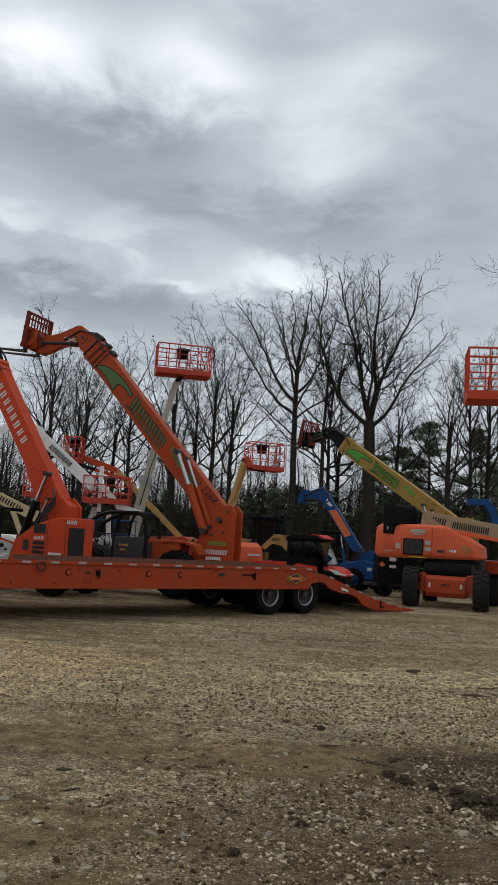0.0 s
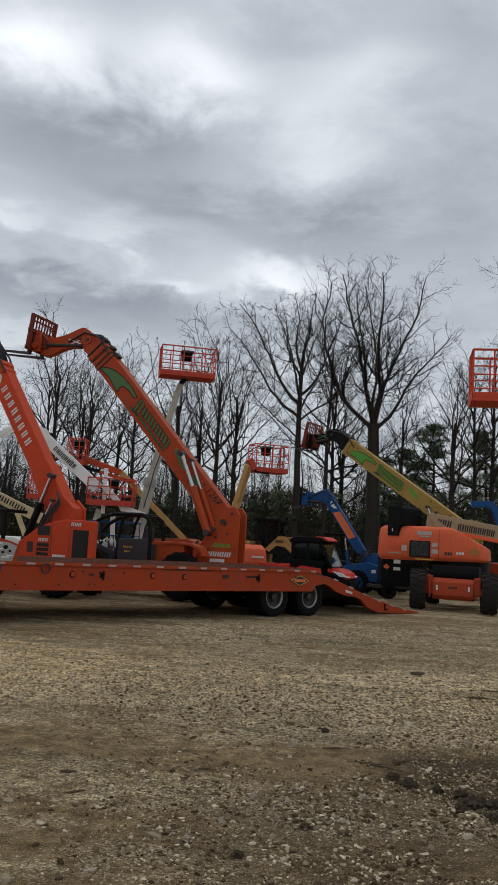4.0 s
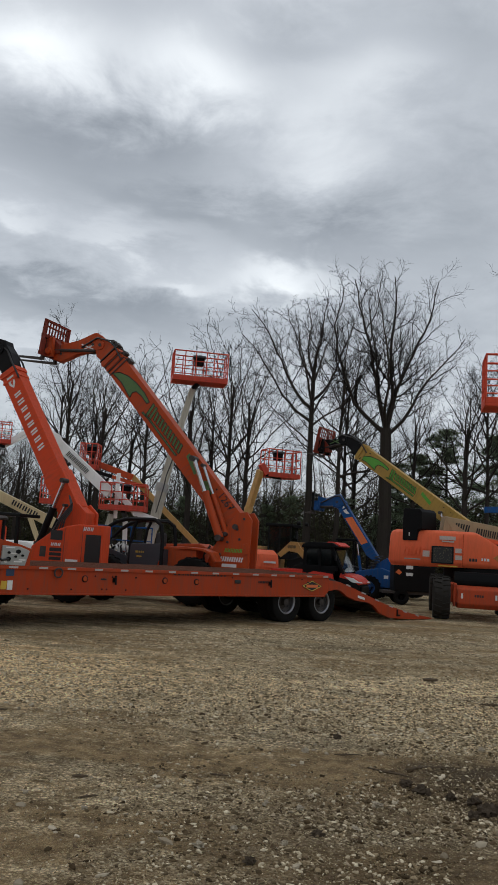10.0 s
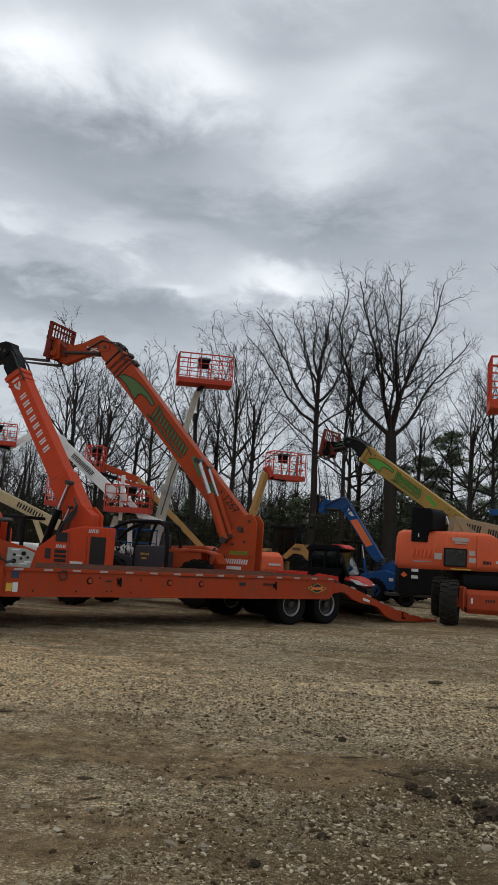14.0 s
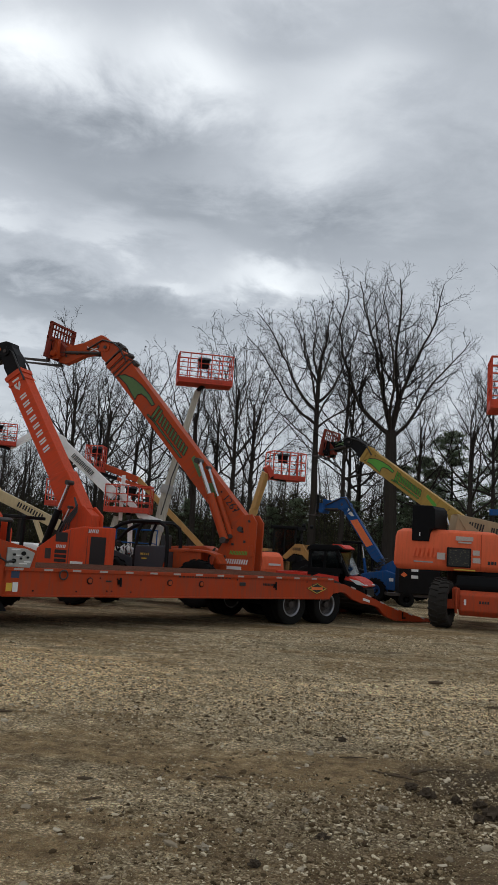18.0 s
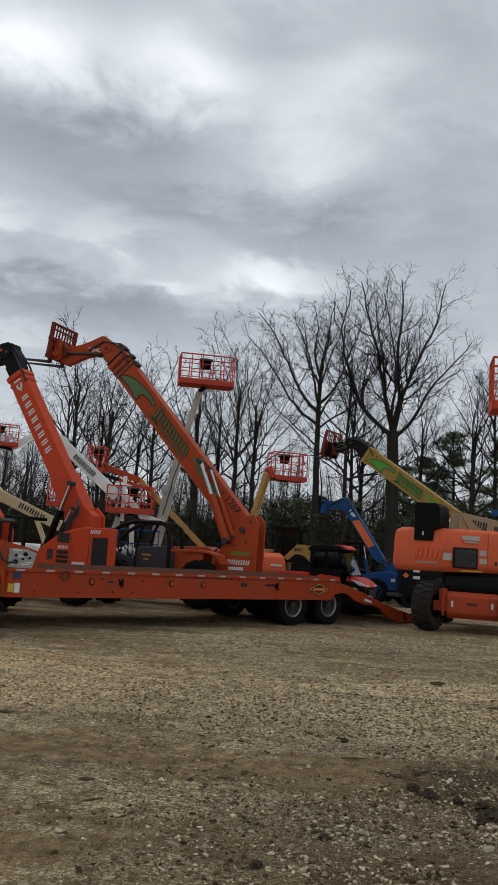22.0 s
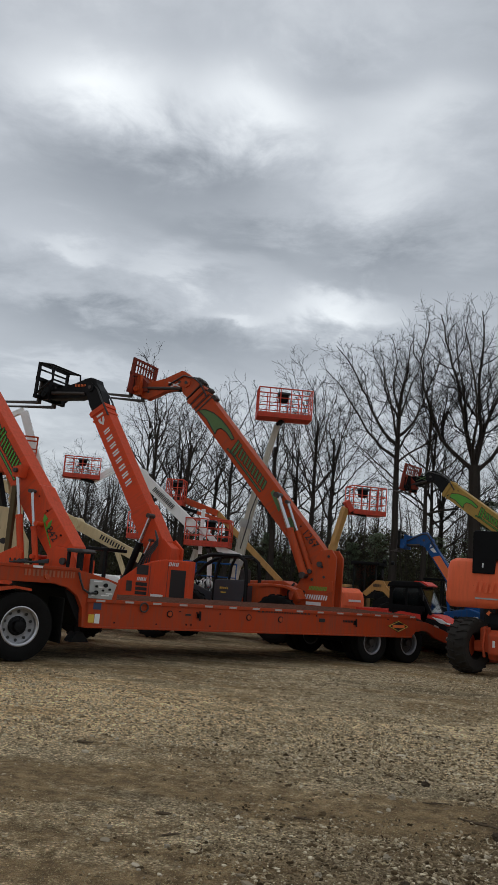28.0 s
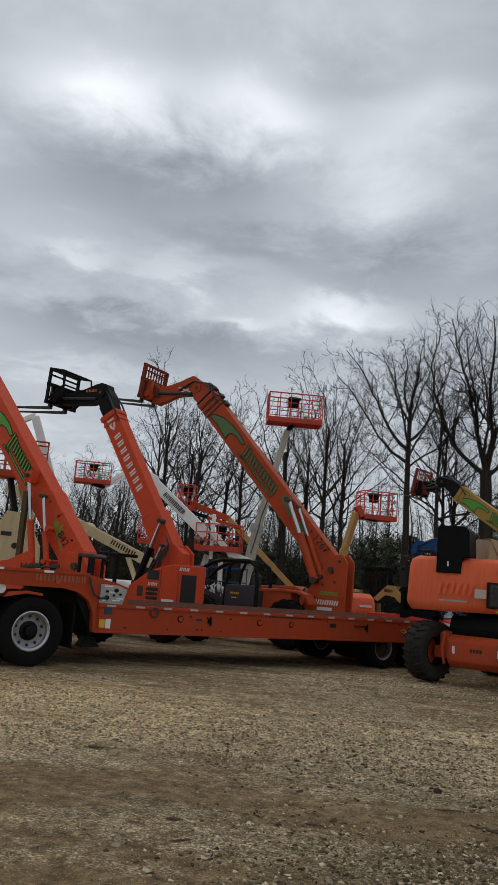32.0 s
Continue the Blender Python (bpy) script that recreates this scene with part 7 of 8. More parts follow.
def tree(name_label, at, spec):
    wood, twigs = grow(*spec[0], **spec[1])
    th = thing("bare_tree", at, name_label, "tree", "bare trees behind the yard")
    part("trunk", wood, BARK, th, smooth=True)
    part("crown", twigs, TWIG, th)
    return th


OAK_LIMBS = [(0.965, 64, 178, 10.2, 0.30, 78), (0.99, 5, 172, 9.5, 0.34, -14), (0.985, 3, 10, 9.7, 0.34, 0), (0.99, 18, 5, 9.4, 0.28, -8),
             (0.95, 38, 4, 8.0, 0.26, -4), (0.97, 18, 262, 8.6, 0.22, 6), (0.93, 22, 84, 8.0, 0.22, 6), (0.985, 24, 188, 8.0, 0.22, 12), (0.80, 60, 190, 4.0, 0.12, 25), (0.74, 66, 10, 3.8, 0.11, 25)]
SLIM_LIMBS = [(0.99, 8, 350, 4.2, 0.20, -4), (0.96, 16, 180, 4.6, 0.18, 0), (0.80, 42, 185, 7.0, 0.22, 16), (0.74, 58, 178, 7.4, 0.20, 30), (0.84, 38, 10, 6.2, 0.20, 14),
              (0.72, 60, 5, 5.6, 0.14, 28), (0.88, 28, 90, 5.0, 0.18, 10), (0.80, 34, 270, 5.6, 0.18, 14), (0.64, 66, 182, 4.6, 0.12, 24), (0.92, 26, 200, 5.0, 0.16, 8), (0.93, 30, 30, 4.6, 0.16, 8), (0.77, 40, 60, 5.6, 0.16, 18)]
T_TALL = tree("tall bare oak with wide rising limbs", pose(7.15, 47.46, 0), ((11, 18.3, 0.90), dict(fork=0.49, limbs=OAK_LIMBS, lean=0.01, twiggy=1.15, taper=0.72)))
T_SLIM = tree("tall bare tree with a straight grey trunk", pose(2.73, 47.9, 0), ((23, 16.8, 0.56), dict(fork=0.74, limbs=SLIM_LIMBS, lean=0.015, taper=0.40, twiggy=1.25)))
T_THIN = tree("slim bare tree among the taller ones", pose(4.25, 47.8, 0), ((37, 17.2, 0.42), dict(fork=0.70, limbs=fan(5, 14, 6.2, 0.16, 0.48), lean=0.02, taper=0.25, twiggy=0.85)))
T_MID = tree("bare woodland tree with fine twigs", pose(-2.28, 47.95, 0), ((41, 16.7, 0.46), dict(fork=0.66, limbs=fan(15, 15, 6.6, 0.145, 0.44), taper=0.28, twiggy=0.9)))
T_BUSHY = tree("bare woodland tree with fine twigs", pose(-9.6, 47.0, 0), ((59, 16.0, 0.48), dict(fork=0.57, limbs=fan(29, 13, 7.2, 0.165, 0.44), taper=0.40, twiggy=0.9)))
T_EDGE = tree("tall bare tree at the edge of the yard", pose(19.5, 45.0, 0, 0, 0, 20), ((71, 24.0, 0.66), dict(fork=0.68, limbs=fan(33, 14, 10.5, 0.24, 0.42), taper=0.32, twiggy=0.95)))
for i, (src, x, y, s, rz) in enumerate([
        (T_MID, -11.6, 46.6, 0.96, 40), (T_THIN, -7.0, 47.5, 0.86, 70), (T_BUSHY, -4.4, 47.8, 1.03, 150), (T_MID, -0.95, 48.6, 0.93, 200),
        (T_BUSHY, 11.6, 46.6, 1.0, 20), (T_THIN, 12.85, 46.2, 0.90, 130), (T_MID, 8.8, 48.4, 0.84, 300), (T_BUSHY, -13.9, 45.9, 0.58, 310),
        (T_MID, -15.4, 46.4, 0.58, 15), (T_THIN, -12.3, 48.0, 0.82, 260), (T_MID, -19.5, 43.9, 0.50, 90), (T_BUSHY, -22.0, 42.6, 0.48, 220),
        (T_THIN, 5.0, 50.5, 0.95, 45), (T_THIN, -17.3, 45.5, 0.46, 190), (T_MID, 14.2, 48.0, 1.0, 250), (T_BUSHY, -8.3, 50.5, 0.86, 75), (T_MID, -3.2, 50.8, 0.90, 120), (T_MID, -10.6, 50.0, 0.84, 250), (T_MID, -17.0, 48.5, 0.56, 340), (T_BUSHY, 5.9, 52.5, 0.98, 10)]):
    c = copy_thing(src, pose(x, y, 0, 0, 0, rz) @ Matrix.Scale(s, 4))
    c.matrix_basis = pose(x, y, 0, 0, 0, rz) @ Matrix.Scale(s, 4)


def far_woods():
    """A dense far wood of thin bare trunks, one mesh."""
    rnd = random.Random(3)
    wood = MB()
    for i in range(330):
        a = radians(rnd.uniform(-34, 30))
        d = rnd.uniform(54, 95)
        x, y = d * math.sin(a), d * math.cos(a)
        h = rnd.uniform(5.5, 11.5) * (0.7 + d / 240)
        r = rnd.uniform(0.03, 0.13)
        top = Vector((x + rnd.uniform(-1.8, 1.8), y, h))
        base = Vector((x, y, -0.2))
        wood.tube([base, base.lerp(top, 0.35) + Vector((rnd.uniform(-0.35, 0.35), 0, 0)), base.lerp(top, 0.7) + Vector((rnd.uniform(-0.4, 0.4), 0, 0)), top], [r, r * 0.75, r * 0.4, 0.01], 4, cap=False)
        for k in range(22):
            f = rnd.uniform(0.22, 0.98)
            p = base.lerp(top, f)
            q = p + Vector((rnd.uniform(-1, 1), rnd.uniform(-1, 1), rnd.uniform(0.4, 1.2))) * (2.1 * (1.15 - f))
            wood.tube([p, q], [r * 0.28 * (1.2 - f) + 0.006, 0.006], 3, cap=False)
            for s in range(3):
                g = p.lerp(q, rnd.uniform(0.3, 1))
                wood.tube([g, g + Vector((rnd.uniform(-1, 1), rnd.uniform(-1, 1), rnd.uniform(0.1, 1.0))) * 0.9], [0.010, 0.005], 3, cap=False)
    me = bpy.data.meshes.new("far_woods")
    me.from_pydata(wood.v, [], wood.f)
    me.materials.append(HAZE_TWIG)
    tagged(new("far_woods", me), "dense far wood of thin bare trunks", "trees", kind="stuff")


far_woods()


def leaf(mb_v, mb_f, p, size, rnd):
    a = Vector((rnd.uniform(-1, 1), rnd.uniform(-1, 1), rnd.uniform(-0.7, 0.7))).normalized() * size
    b = Vector((rnd.uniform(-1, 1), rnd.uniform(-1, 1), rnd.uniform(-1, 1))).normalized().cross(a).normalized() * size * 0.45
    k = len(mb_v)
    mb_v += [tuple(p - a), tuple(p + b * 1.7), tuple(p + a)]
    mb_f.append((k, k + 1, k + 2))


def thicket():
    """Dark evergreen undergrowth and brush along the wood's edge: rounded, ragged clumps full of small leaves, with thin stems above."""
    rnd = random.Random(8)
    v, f = [], []
    for i in range(640):
        a = radians(rnd.uniform(-34, 28))
        d = rnd.uniform(49, 64)
        h = rnd.uniform(1.5, 4.4) * (0.9 + 0.45 * noise.noise((a * 9, 0.3, 0))) * (1.25 if a > -0.04 else 1.0)
        w = rnd.uniform(0.9, 2.0)
        c = Vector((d * math.sin(a), d * math.cos(a), 0))
        for k in range(430):
            t = rnd.random() ** 0.85
            r = w * math.sqrt(max(0.02, 1 - t * t)) * math.sqrt(rnd.random())
            g = rnd.uniform(0, 6.28)
            leaf(v, f, c + Vector((r * math.cos(g), r * math.sin(g), h * t + rnd.uniform(-0.15, 0.30))), rnd.uniform(0.045, 0.12), rnd)
    for i in range(250):
        a = radians(rnd.uniform(-34, 28))
        d = rnd.uniform(62, 70)
        h = rnd.uniform(2.8, 5.0) * (1.3 if a > -0.04 else 1.0)
        c = Vector((d * math.sin(a), d * math.cos(a), 0))
        for k in range(560):
            leaf(v, f, c + Vector((rnd.uniform(-1.8, 1.8), rnd.uniform(-1, 1), h * rnd.random())), rnd.uniform(0.08, 0.18), rnd)
    me = bpy.data.meshes.new("undergrowth")
    me.from_pydata(v, [], f)
    me.materials.append(THICKET)
    tagged(new("undergrowth", me), "dark evergreen undergrowth at the wood's edge", "shrubs", kind="stuff")
    stems = MB()
    for i in range(900):
        a = radians(rnd.uniform(-33, 27))
        d = rnd.uniform(46.5, 58)
        p = Vector((d * math.sin(a), d * math.cos(a), -0.1))
        h = rnd.uniform(2.0, 6.0)
        q = p + Vector((rnd.uniform(-0.9, 0.9), rnd.uniform(-0.5, 0.5), h))
        m_ = p.lerp(q, 0.55) + Vector((rnd.uniform(-0.25, 0.25), 0, 0))
        stems.tube([p, m_, q], [0.022, 0.014, 0.005], 3, cap=False)
        for k in range(7):
            g = (m_ if rnd.random() < 0.5 else p.lerp(q, 0.3)).lerp(q, rnd.random())
            stems.tube([g, g + Vector((rnd.uniform(-1, 1), rnd.uniform(-1, 1), rnd.uniform(0.2, 1.1))) * rnd.uniform(0.4, 1.2)], [0.008, 0.005], 3, cap=False)
    me = bpy.data.meshes.new("brush")
    me.from_pydata(stems.v, [], stems.f)
    me.materials.append(HAZE_TWIG)
    tagged(new("brush", me), "thin bare brush stems along the wood's edge", "shrubs", kind="stuff")


thicket()


def pine(seed, at, h, label="dark green pine behind the yard"):
    rnd = random.Random(seed)
    th = thing("pine_tree", at, label, "tree", "pines behind the yard")
    wood = MB().tube([(0, 0, -0.2), (0.1, 0, h * 0.5), (0, 0.1, h)], [h * 0.016, h * 0.010, 0.03], 7, cap=False)
    v, f = [], []
    z = h * 0.28
    while z < h * 0.99:
        t = (z - h * 0.28) / (h * 0.72)
        reach = h * 0.30 * (1 - t) ** 0.7 + 0.3
        for k in range(rnd.randint(3, 5)):
            if rnd.random() < 0.15:
                continue
            g = rnd.uniform(0, 6.28)
            L = reach * rnd.uniform(0.5, 1.1)
            end = Vector((L * math.cos(g), L * math.sin(g), z + L * rnd.uniform(0.05, 0.35)))
            start = Vector((0, 0, z))
            wood.tube([start, end], [0.035, 0.012], 4, cap=False)
            for q in range(10):
                c = start.lerp(end, rnd.uniform(0.35, 1.05))
                c += Vector((rnd.uniform(-0.22, 0.22), rnd.uniform(-0.22, 0.22), rnd.uniform(-0.08, 0.18)))
                for s in range(17):
                    leaf(v, f, c + Vector((rnd.uniform(-0.32, 0.32), rnd.uniform(-0.32, 0.32), rnd.uniform(-0.13, 0.15))), rnd.uniform(0.05, 0.13), rnd)
        z += h * 0.045
    part("trunk", wood, BARK, th, smooth=True)
    me = bpy.data.meshes.new("crown")
    me.from_pydata(v, [], f)
    me.materials.append(PINE)
    ob = new("crown", me)
    ob.parent = th
    return th


p_a = pine(4, pose(12.0, 53.7, 0), 10.2)
p_b = pine(9, pose(15.2, 52.8, 0), 9.8)
for x, y, s, rz, src in [(10.4, 54.2, 0.86, 50, p_b), (17.6, 54.0, 1.0, 100, p_b), (9.2, 56.0, 0.78, 240, p_a), (5.6, 52.5, 0.50, 70, p_a), (-4.9, 51.5, 0.46, 20, p_b), (-2.9, 52.5, 0.50, 110, p_a),
                         (0.4, 52.0, 0.44, 80, p_b), (2.0, 53.0, 0.50, 10, p_a), (8.0, 54.0, 0.55, 160, p_b), (18.5, 53.5, 0.9, 30, p_a), (-7.3, 52.0, 0.42, 300, p_a)]:
    c = copy_thing(src, pose(x, y, 0, 0, 0, rz))
    c.matrix_basis = pose(x, y, 0, 0, 0, rz) @ Matrix.Scale(s, 4)


# ---- gravel and litter ----
OCTA = (np.array([(1, 0, 0), (0, 1, 0), (-1, 0, 0), (0, -1, 0), (0, 0, 1), (0, 0, -1)], float),
        np.array([(0, 1, 4), (1, 2, 4), (2, 3, 4), (3, 0, 4), (1, 0, 5), (2, 1, 5), (3, 2, 5), (0, 3, 5)]))
GOLD = (1 + 5 ** 0.5) / 2
ICO = (np.array([(-1, GOLD, 0), (1, GOLD, 0), (-1, -GOLD, 0), (1, -GOLD, 0), (0, -1, GOLD), (0, 1, GOLD), (0, -1, -GOLD), (0, 1, -GOLD), (GOLD, 0, -1), (GOLD, 0, 1), (-GOLD, 0, -1), (-GOLD, 0, 1)]) / 1.902,
       np.array([(0, 11, 5), (0, 5, 1), (0, 1, 7), (0, 7, 10), (0, 10, 11), (1, 5, 9), (5, 11, 4), (11, 10, 2), (10, 7, 6), (7, 1, 8),
                 (3, 9, 4), (3, 4, 2), (3, 2, 6), (3, 6, 8), (3, 8, 9), (4, 9, 5), (2, 4, 11), (6, 2, 10), (8, 6, 7), (9, 8, 1)]))


def stones(name, count, seed, material, region, size, label, cluster=0.0, category="gravel", power=3.0, near=1.6, skew=1.0, shape=OCTA, tall=(0.42, 0.4), stretch=1.0):
    """Loose stones lying on the ground, one mesh of small angular lumps. size: half widths in metres."""
    rg = np.random.RandomState(seed)
    x0, x1, y0, y1 = region
    hull, tri = shape
    nv = len(hull)
    spots = []
    while len(spots) < count:
        y = y0 + (y1 - y0) * rg.rand() ** near
        x = (x0 + (x1 - x0) * rg.rand() ** skew) * (y / y1)
        if y > 11.2 + (x + 4.8) * 0.942:
            continue
        lane = float(np.interp(y - 0.10 * x + 1.2 * noise.noise((x * 0.3, y * 0.3, 1.5)), [a for a, b in LANES], [b for a, b in LANES]))
        clump = 0.6 * noise.noise((x * 1.1 + seed, y * 1.6, 4.0)) + 0.75 * noise.noise((x * 3.1, y * 3.9 + seed, 8.0))
        if cluster and lane + clump < cluster * (0.25 + 0.75 * rg.rand()):
            continue
        spots.append((x, y, ground_height(x, y)))
    spots = np.array(spots)
    s = size[0] + (size[1] - size[0]) * rg.rand(count) ** power
    s = s * (1 + (stretch - 1) * np.clip((spots[:, 1] - 4) / 12, 0, 1))
    dims = np.stack([s * (0.8 + 0.9 * rg.rand(count)), s * (0.55 + 0.45 * rg.rand(count)), s * (tall[0] + tall[1] * rg.rand(count))], 1)
    p = hull[None] * (1 + (0.20 if nv > 6 else 0.26) * rg.randn(count, nv, 1)) * dims[:, None]
    tip = (0.5 if nv > 6 else 2.0) * rg.randn(count, 1)
    p = np.stack([p[..., 0], p[..., 1] * np.cos(tip) - p[..., 2] * np.sin(tip), p[..., 1] * np.sin(tip) + p[..., 2] * np.cos(tip)], 2)
    a = rg.rand(count, 1) * 6.283
    q = np.stack([p[..., 0] * np.cos(a) - p[..., 1] * np.sin(a), p[..., 0] * np.sin(a) + p[..., 1] * np.cos(a), p[..., 2] + 0.25 * dims[:, 2:3]], 2) + spots[:, None]
    faces = (tri[None] + nv * np.arange(count)[:, None, None]).reshape(-1, 3)
    me = bpy.data.meshes.new(name)
    me.from_pydata(q.reshape(-1, 3), [], faces)
    me.materials.append(material)
    return tagged(new(name, me), label, category, kind="stuff")


stones("gravel", 40000, 2, STONE, (-7.0, 8.5, 3.0, 17.0), (0.002, 0.0125), "pale loose gravel over the packed dirt", 1.0, stretch=1.2)
stones("yard_gravel", 27000, 22, STONE, (-7.5, 8.0, 7.0, 17.5), (0.005, 0.021), "pale loose gravel along the wheel lanes", 0.9, near=1.0, stretch=1.2, tall=(0.35, 0.35), power=2.2)
stones("coarse_gravel", 26000, 12, MIXED_STONE, (-1.9, 4.4, 3.0, 9.5), (0.0035, 0.0165), "coarse mixed gravel near the edge of the yard", 0.52, power=2.7, near=2.0, skew=0.56, shape=ICO)
stones("scattered_stones", 380, 5, PALE_STONE, (-3.0, 5.0, 3.2, 9.0), (0.009, 0.034), "larger pale stones scattered on the dirt", 0.6, shape=ICO, power=3.6, skew=0.7)
stones("dark_clods", 2600, 7, DARK_STONE, (-3.0, 6.2, 3.0, 10.5), (0.004, 0.024), "dark damp clods of earth", 0.9, power=4.0, near=2.2, skew=0.7, shape=ICO)


def rock(at, size, material, seed, label):
    rnd = random.Random(seed)
    bm = bmesh.new()
    bmesh.ops.create_icosphere(bm, subdivisions=3, radius=size)
    for v in bm.verts:
        n_ = noise.noise(v.co * (2.2 / size) + Vector((seed, 0, 0)))
        n2 = noise.noise(v.co * (5.5 / size) + Vector((0, seed, 0)))
        n3 = noise.noise(v.co * (13.0 / size) + Vector((0, 0, seed)))
        v.co *= 0.85 + 0.70 * n_ + 0.42 * n2 + 0.16 * n3
        v.co.z *= 0.80
    me = bpy.data.meshes.new("rock")
    bm.to_mesh(me)
    bm.free()
    me.materials.append(material)
    ob = new("rock", me)
    ob.matrix_basis = at
    return tagged(ob, label, "rock", "rocks on the gravel")


CLOD = plain("asphalt_lump", (0.080, 0.060, 0.042), 1.0, 0, 0.5, 14, 0.8, 0.08)
PALE_ROCK = plain("pale_rock", (0.40, 0.34, 0.25), 0.95, 0, 0.35, 14, 0.6, 0.12)

for k, (x, y, s, dark) in enumerate([(1.46, 5.13, 0.065, 1), (1.43, 5.33, 0.05, 1), (1.58, 5.12, 0.055, 1), (1.52, 5.22, 0.045, 1), (1.36, 5.08, 0.04, 1), (1.60, 4.98, 0.05, 1), (1.50, 4.92, 0.04, 1), (1.13, 5.50, 0.055, 1), (1.06, 5.64, 0.045, 1),
                                     (1.30, 5.42, 0.035, 1), (0.80, 5.15, 0.032, 0), (0.13, 5.05, 0.026, 0), (-0.22, 4.33, 0.03, 0), (0.40, 4.59, 0.034, 1), (0.44, 6.45, 0.03, 0), (0.73, 6.96, 0.035, 1),
                                     (1.87, 6.80, 0.03, 0), (0.04, 4.17, 0.03, 1), (0.22, 4.45, 0.022, 0), (-0.05, 4.62, 0.02, 0), (0.62, 4.72, 0.022, 0), (0.33, 5.0, 0.025, 0), (-0.9, 4.8, 0.02, 0)]):
    rock(pose(x, y, ground_height(x, y) + s * 0.25, 0, 0, k * 57), s, CLOD if dark else PALE_ROCK, k * 3.7, "dark broken lump of asphalt on the gravel" if dark else "pale rounded stone on the gravel")


DRY_WOOD = bark_material("dry_wood", (0.11, 0.080, 0.052))


def stick(x, y, az, length, r):
    rnd = random.Random(int(x * 100))
    pts = [(length * (f - 0.5), rnd.uniform(-0.1, 0.1) * length, r + rnd.uniform(0, 0.2) * r) for f in (0, 0.3, 0.6, 1)]
    ob = new("stick", mesh_of("stick", MB().tube(pts, [r * 0.7, r, r, r * 0.4], 6).tube([pts[1], (pts[1][0] + length * 0.2, pts[1][1] + length * 0.16, r * 2)], r * 0.5, 5), DRY_WOOD, smooth=True))
    ob.matrix_basis = pose(x, y, ground_height(x, y), 0, 0, az)
    return tagged(ob, "brown dry stick lying on the gravel", "stick", "fallen sticks")


for x, y, az, ln, r in [(-1.05, 5.38, 20, 0.10, 0.010), (2.24, 10.53, 5, 0.20, 0.022), (-2.15, 7.19, 0, 0.14, 0.012), (-0.16, 5.63, -10, 0.16, 0.006), (1.02, 5.95, -40, 0.35, 0.008), (1.3, 6.1, 25, 0.4, 0.007),
                        (3.0, 9.6, 15, 0.5, 0.01), (-0.92, 5.0, 30, 0.12, 0.006), (0.75, 6.4, 10, 0.2, 0.006), (2.6, 9.0, -5, 0.3, 0.012)]:
    stick(x, y, az, ln, r)


def leaf_litter():
    rnd = random.Random(17)
    v, f = [], []
    for i in range(3000):
        y = 3.2 + 7 * rnd.random() ** 2.0
        x = rnd.uniform(-0.42, 0.46) * y
        if noise.noise((x * 0.9, y * 0.9, 9.0)) + 0.5 * noise.noise((x * 3.3, y * 3.3, 2.0)) + 0.30 * (x > 0.1) < 0.22:
            continue
        leaf(v, f, Vector((x, y, ground_height(x, y) + 0.012)), rnd.uniform(0.008, 0.024), rnd)
    me = bpy.data.meshes.new("leaf_litter")
    me.from_pydata([(a, b, max(c, ground_height(a, b) + 0.003)) for a, b, c in v], [], f)
    me.materials.append(DRY_LEAF)
    tagged(new("leaf_litter", me), "dry brown leaves and bark chips on the gravel", "leaves", kind="stuff")


leaf_litter()


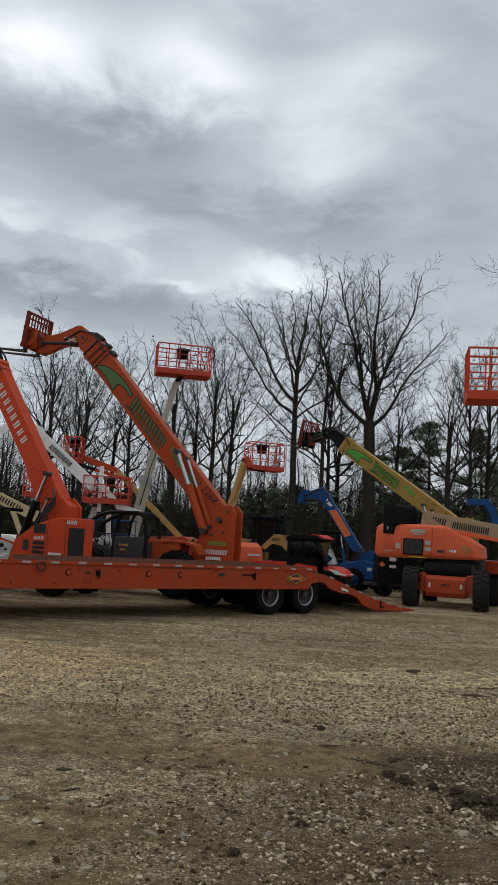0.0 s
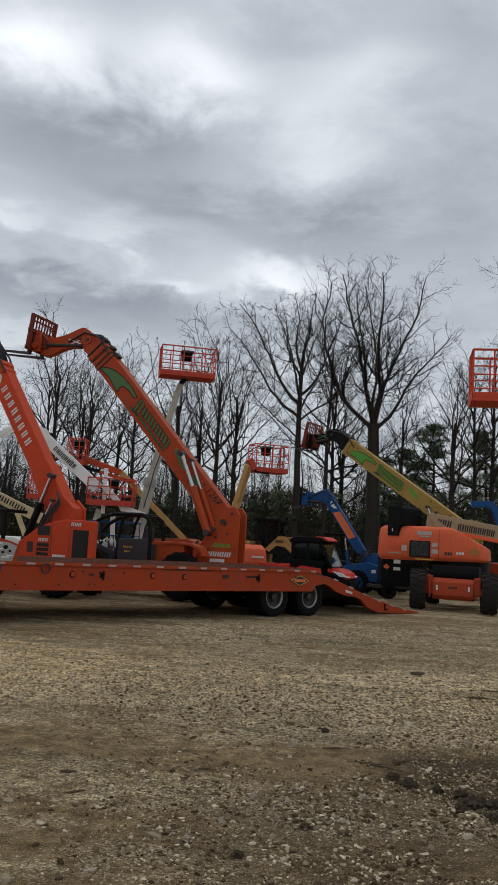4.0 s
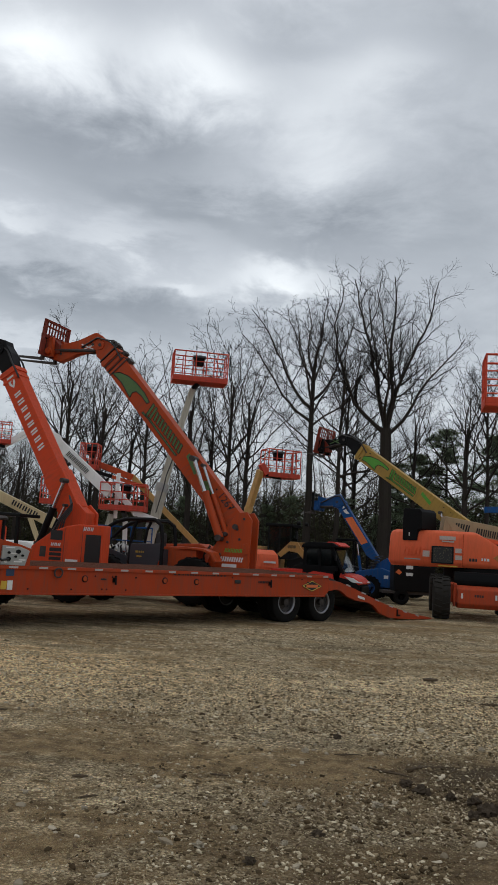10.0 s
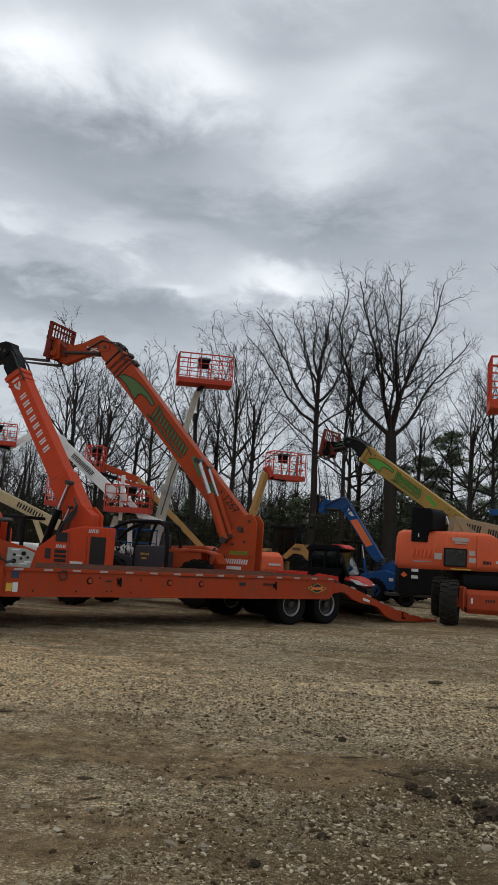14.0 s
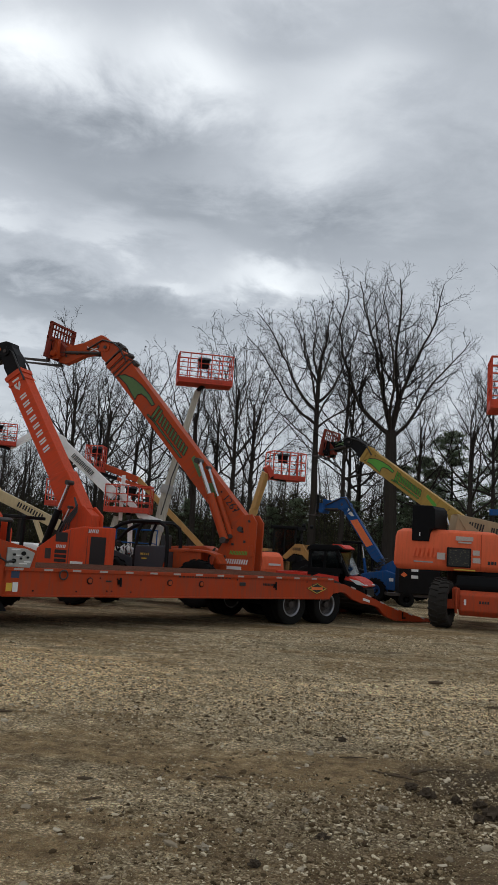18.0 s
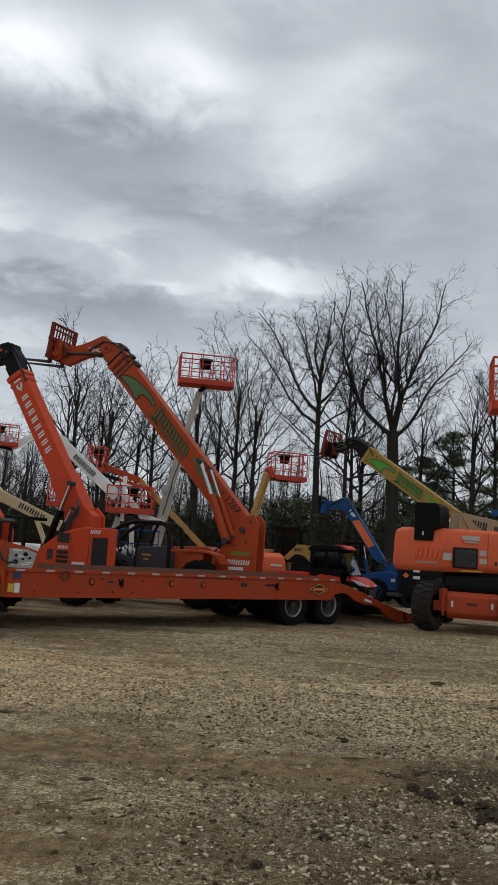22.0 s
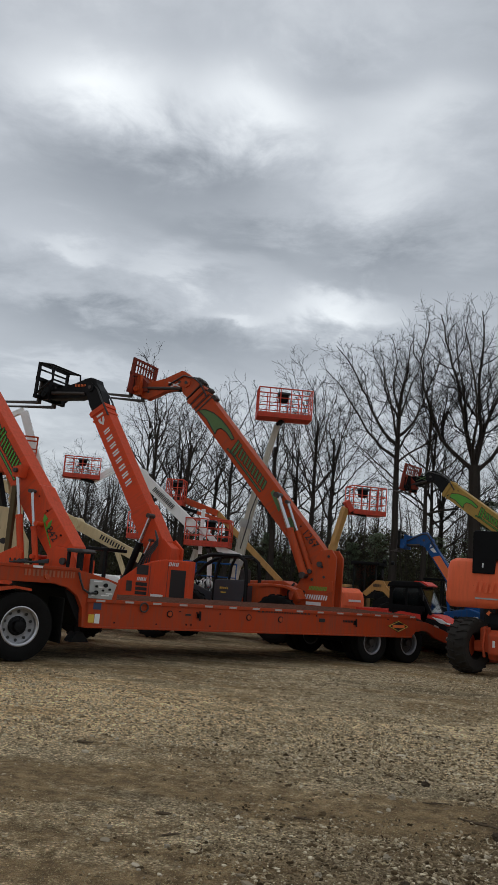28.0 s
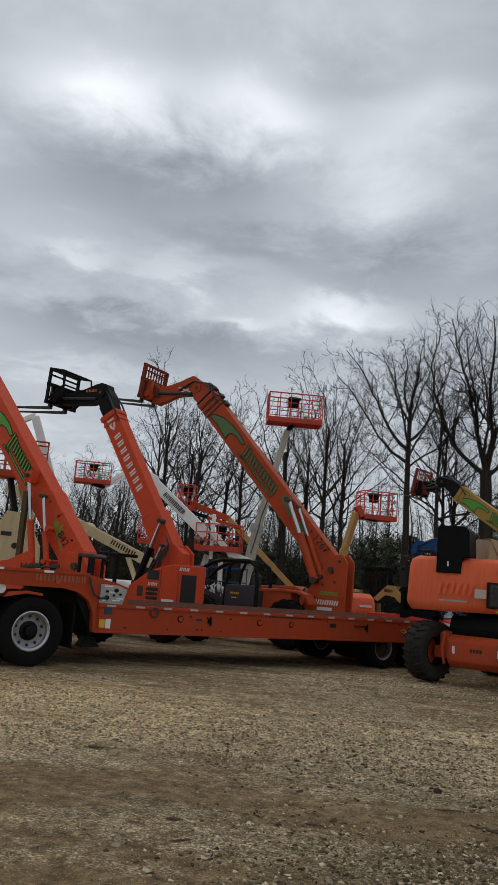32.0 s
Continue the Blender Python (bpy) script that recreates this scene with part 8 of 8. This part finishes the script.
def leaf_bank():
    """Fallen red-brown leaves banked along the wood's edge."""
    rnd = random.Random(29)
    v, f = [], []
    for i in range(9000):
        a = radians(rnd.uniform(-30, 26))
        d = rnd.uniform(34.5 if a > 0.05 else 38, 50)
        leaf(v, f, Vector((d * math.sin(a), d * math.cos(a), 0.03 + 0.25 * rnd.random() ** 2 * max(0.0, (d - 38) / 10))), rnd.uniform(0.05, 0.12), rnd)
    me = bpy.data.meshes.new("leaf_bank")
    me.from_pydata(v, [], f)
    me.materials.append(RED_LEAF)
    tagged(new("leaf_bank", me), "fallen red-brown leaves along the wood's edge", "leaves", kind="stuff")


leaf_bank()


# ---- what moves ----
def motions():
    """The large lift creeps over the yard on crab steering; the clouds drift."""
    # seconds, ground point under its leading outer tyre, heading, steering, swing of the turret (degrees)
    path = [(0, 4.73, 22.89, -113, 6, 0), (3, 4.74, 22.85, -112, 7, 1), (5.5, 4.78, 22.45, -108, 8, 2), (9, 4.80, 21.75, -101, 3, 4), (13, 4.66, 20.45, -97, -8, 6),
            (16, 4.42, 19.78, -99, -12, 9), (19, 4.10, 19.16, -104, -14, 17), (23, 3.55, 18.33, -110, -17, 30), (28, 2.55, 17.20, -117, -14, 43), (32, 1.41, 15.82, -122, -10, 52)]
    rows, rolls = [], []
    times = [i * 1.0 for i in range(33)]
    cols = list(zip(*path))
    rolled, last = 0.0, None
    for t in times:
        x, y, h, s, g = (float(np.interp(t, cols[0], cols[k])) for k in (1, 2, 3, 4, 5))
        a = radians(h)
        ox, oy = x - (1.5 * math.cos(a) + 1.05 * math.sin(a)), y - (1.5 * math.sin(a) - 1.05 * math.cos(a))
        rows.append((t, pose(ox, oy, 0, 0, 0, h)))
        if last:
            rolled += math.hypot(x - last[0], y - last[1])
        last = (x, y)
        rolls.append((t, s, math.degrees(rolled / 0.55), g))
    walk(drive_lift, rows)
    for w, x, y, side in drive_wheels:
        steer = 1.0 if x > 0 else 0.9
        walk(w, [(t, pose(x, y, 0.55) @ pose(0, 0, 0, 0, 0, s * steer) @ pose(0, 0, 0, 0, r, 0) @ pose(0, 0, 0, 0, 0, 0 if side < 0 else 180)) for t, s, r, g in rolls])
    walk(drive_hood, [(t, pose(0, 0, 0, 0, 0, g) @ pose(0, float(np.interp(t, (9, 17, 20, 24, 29, 32), (-0.44, -0.30, -0.25, -0.06, -0.10, -0.20))), 0)) for t, s, r, g in rolls])
    walk(clouds, [(t, pose(0, 0, 0, 0.6 * t / 32, 0, 3.8 * t / 32)) for t in (0.0, 8.0, 16.0, 24.0, 32.0)])


motions()
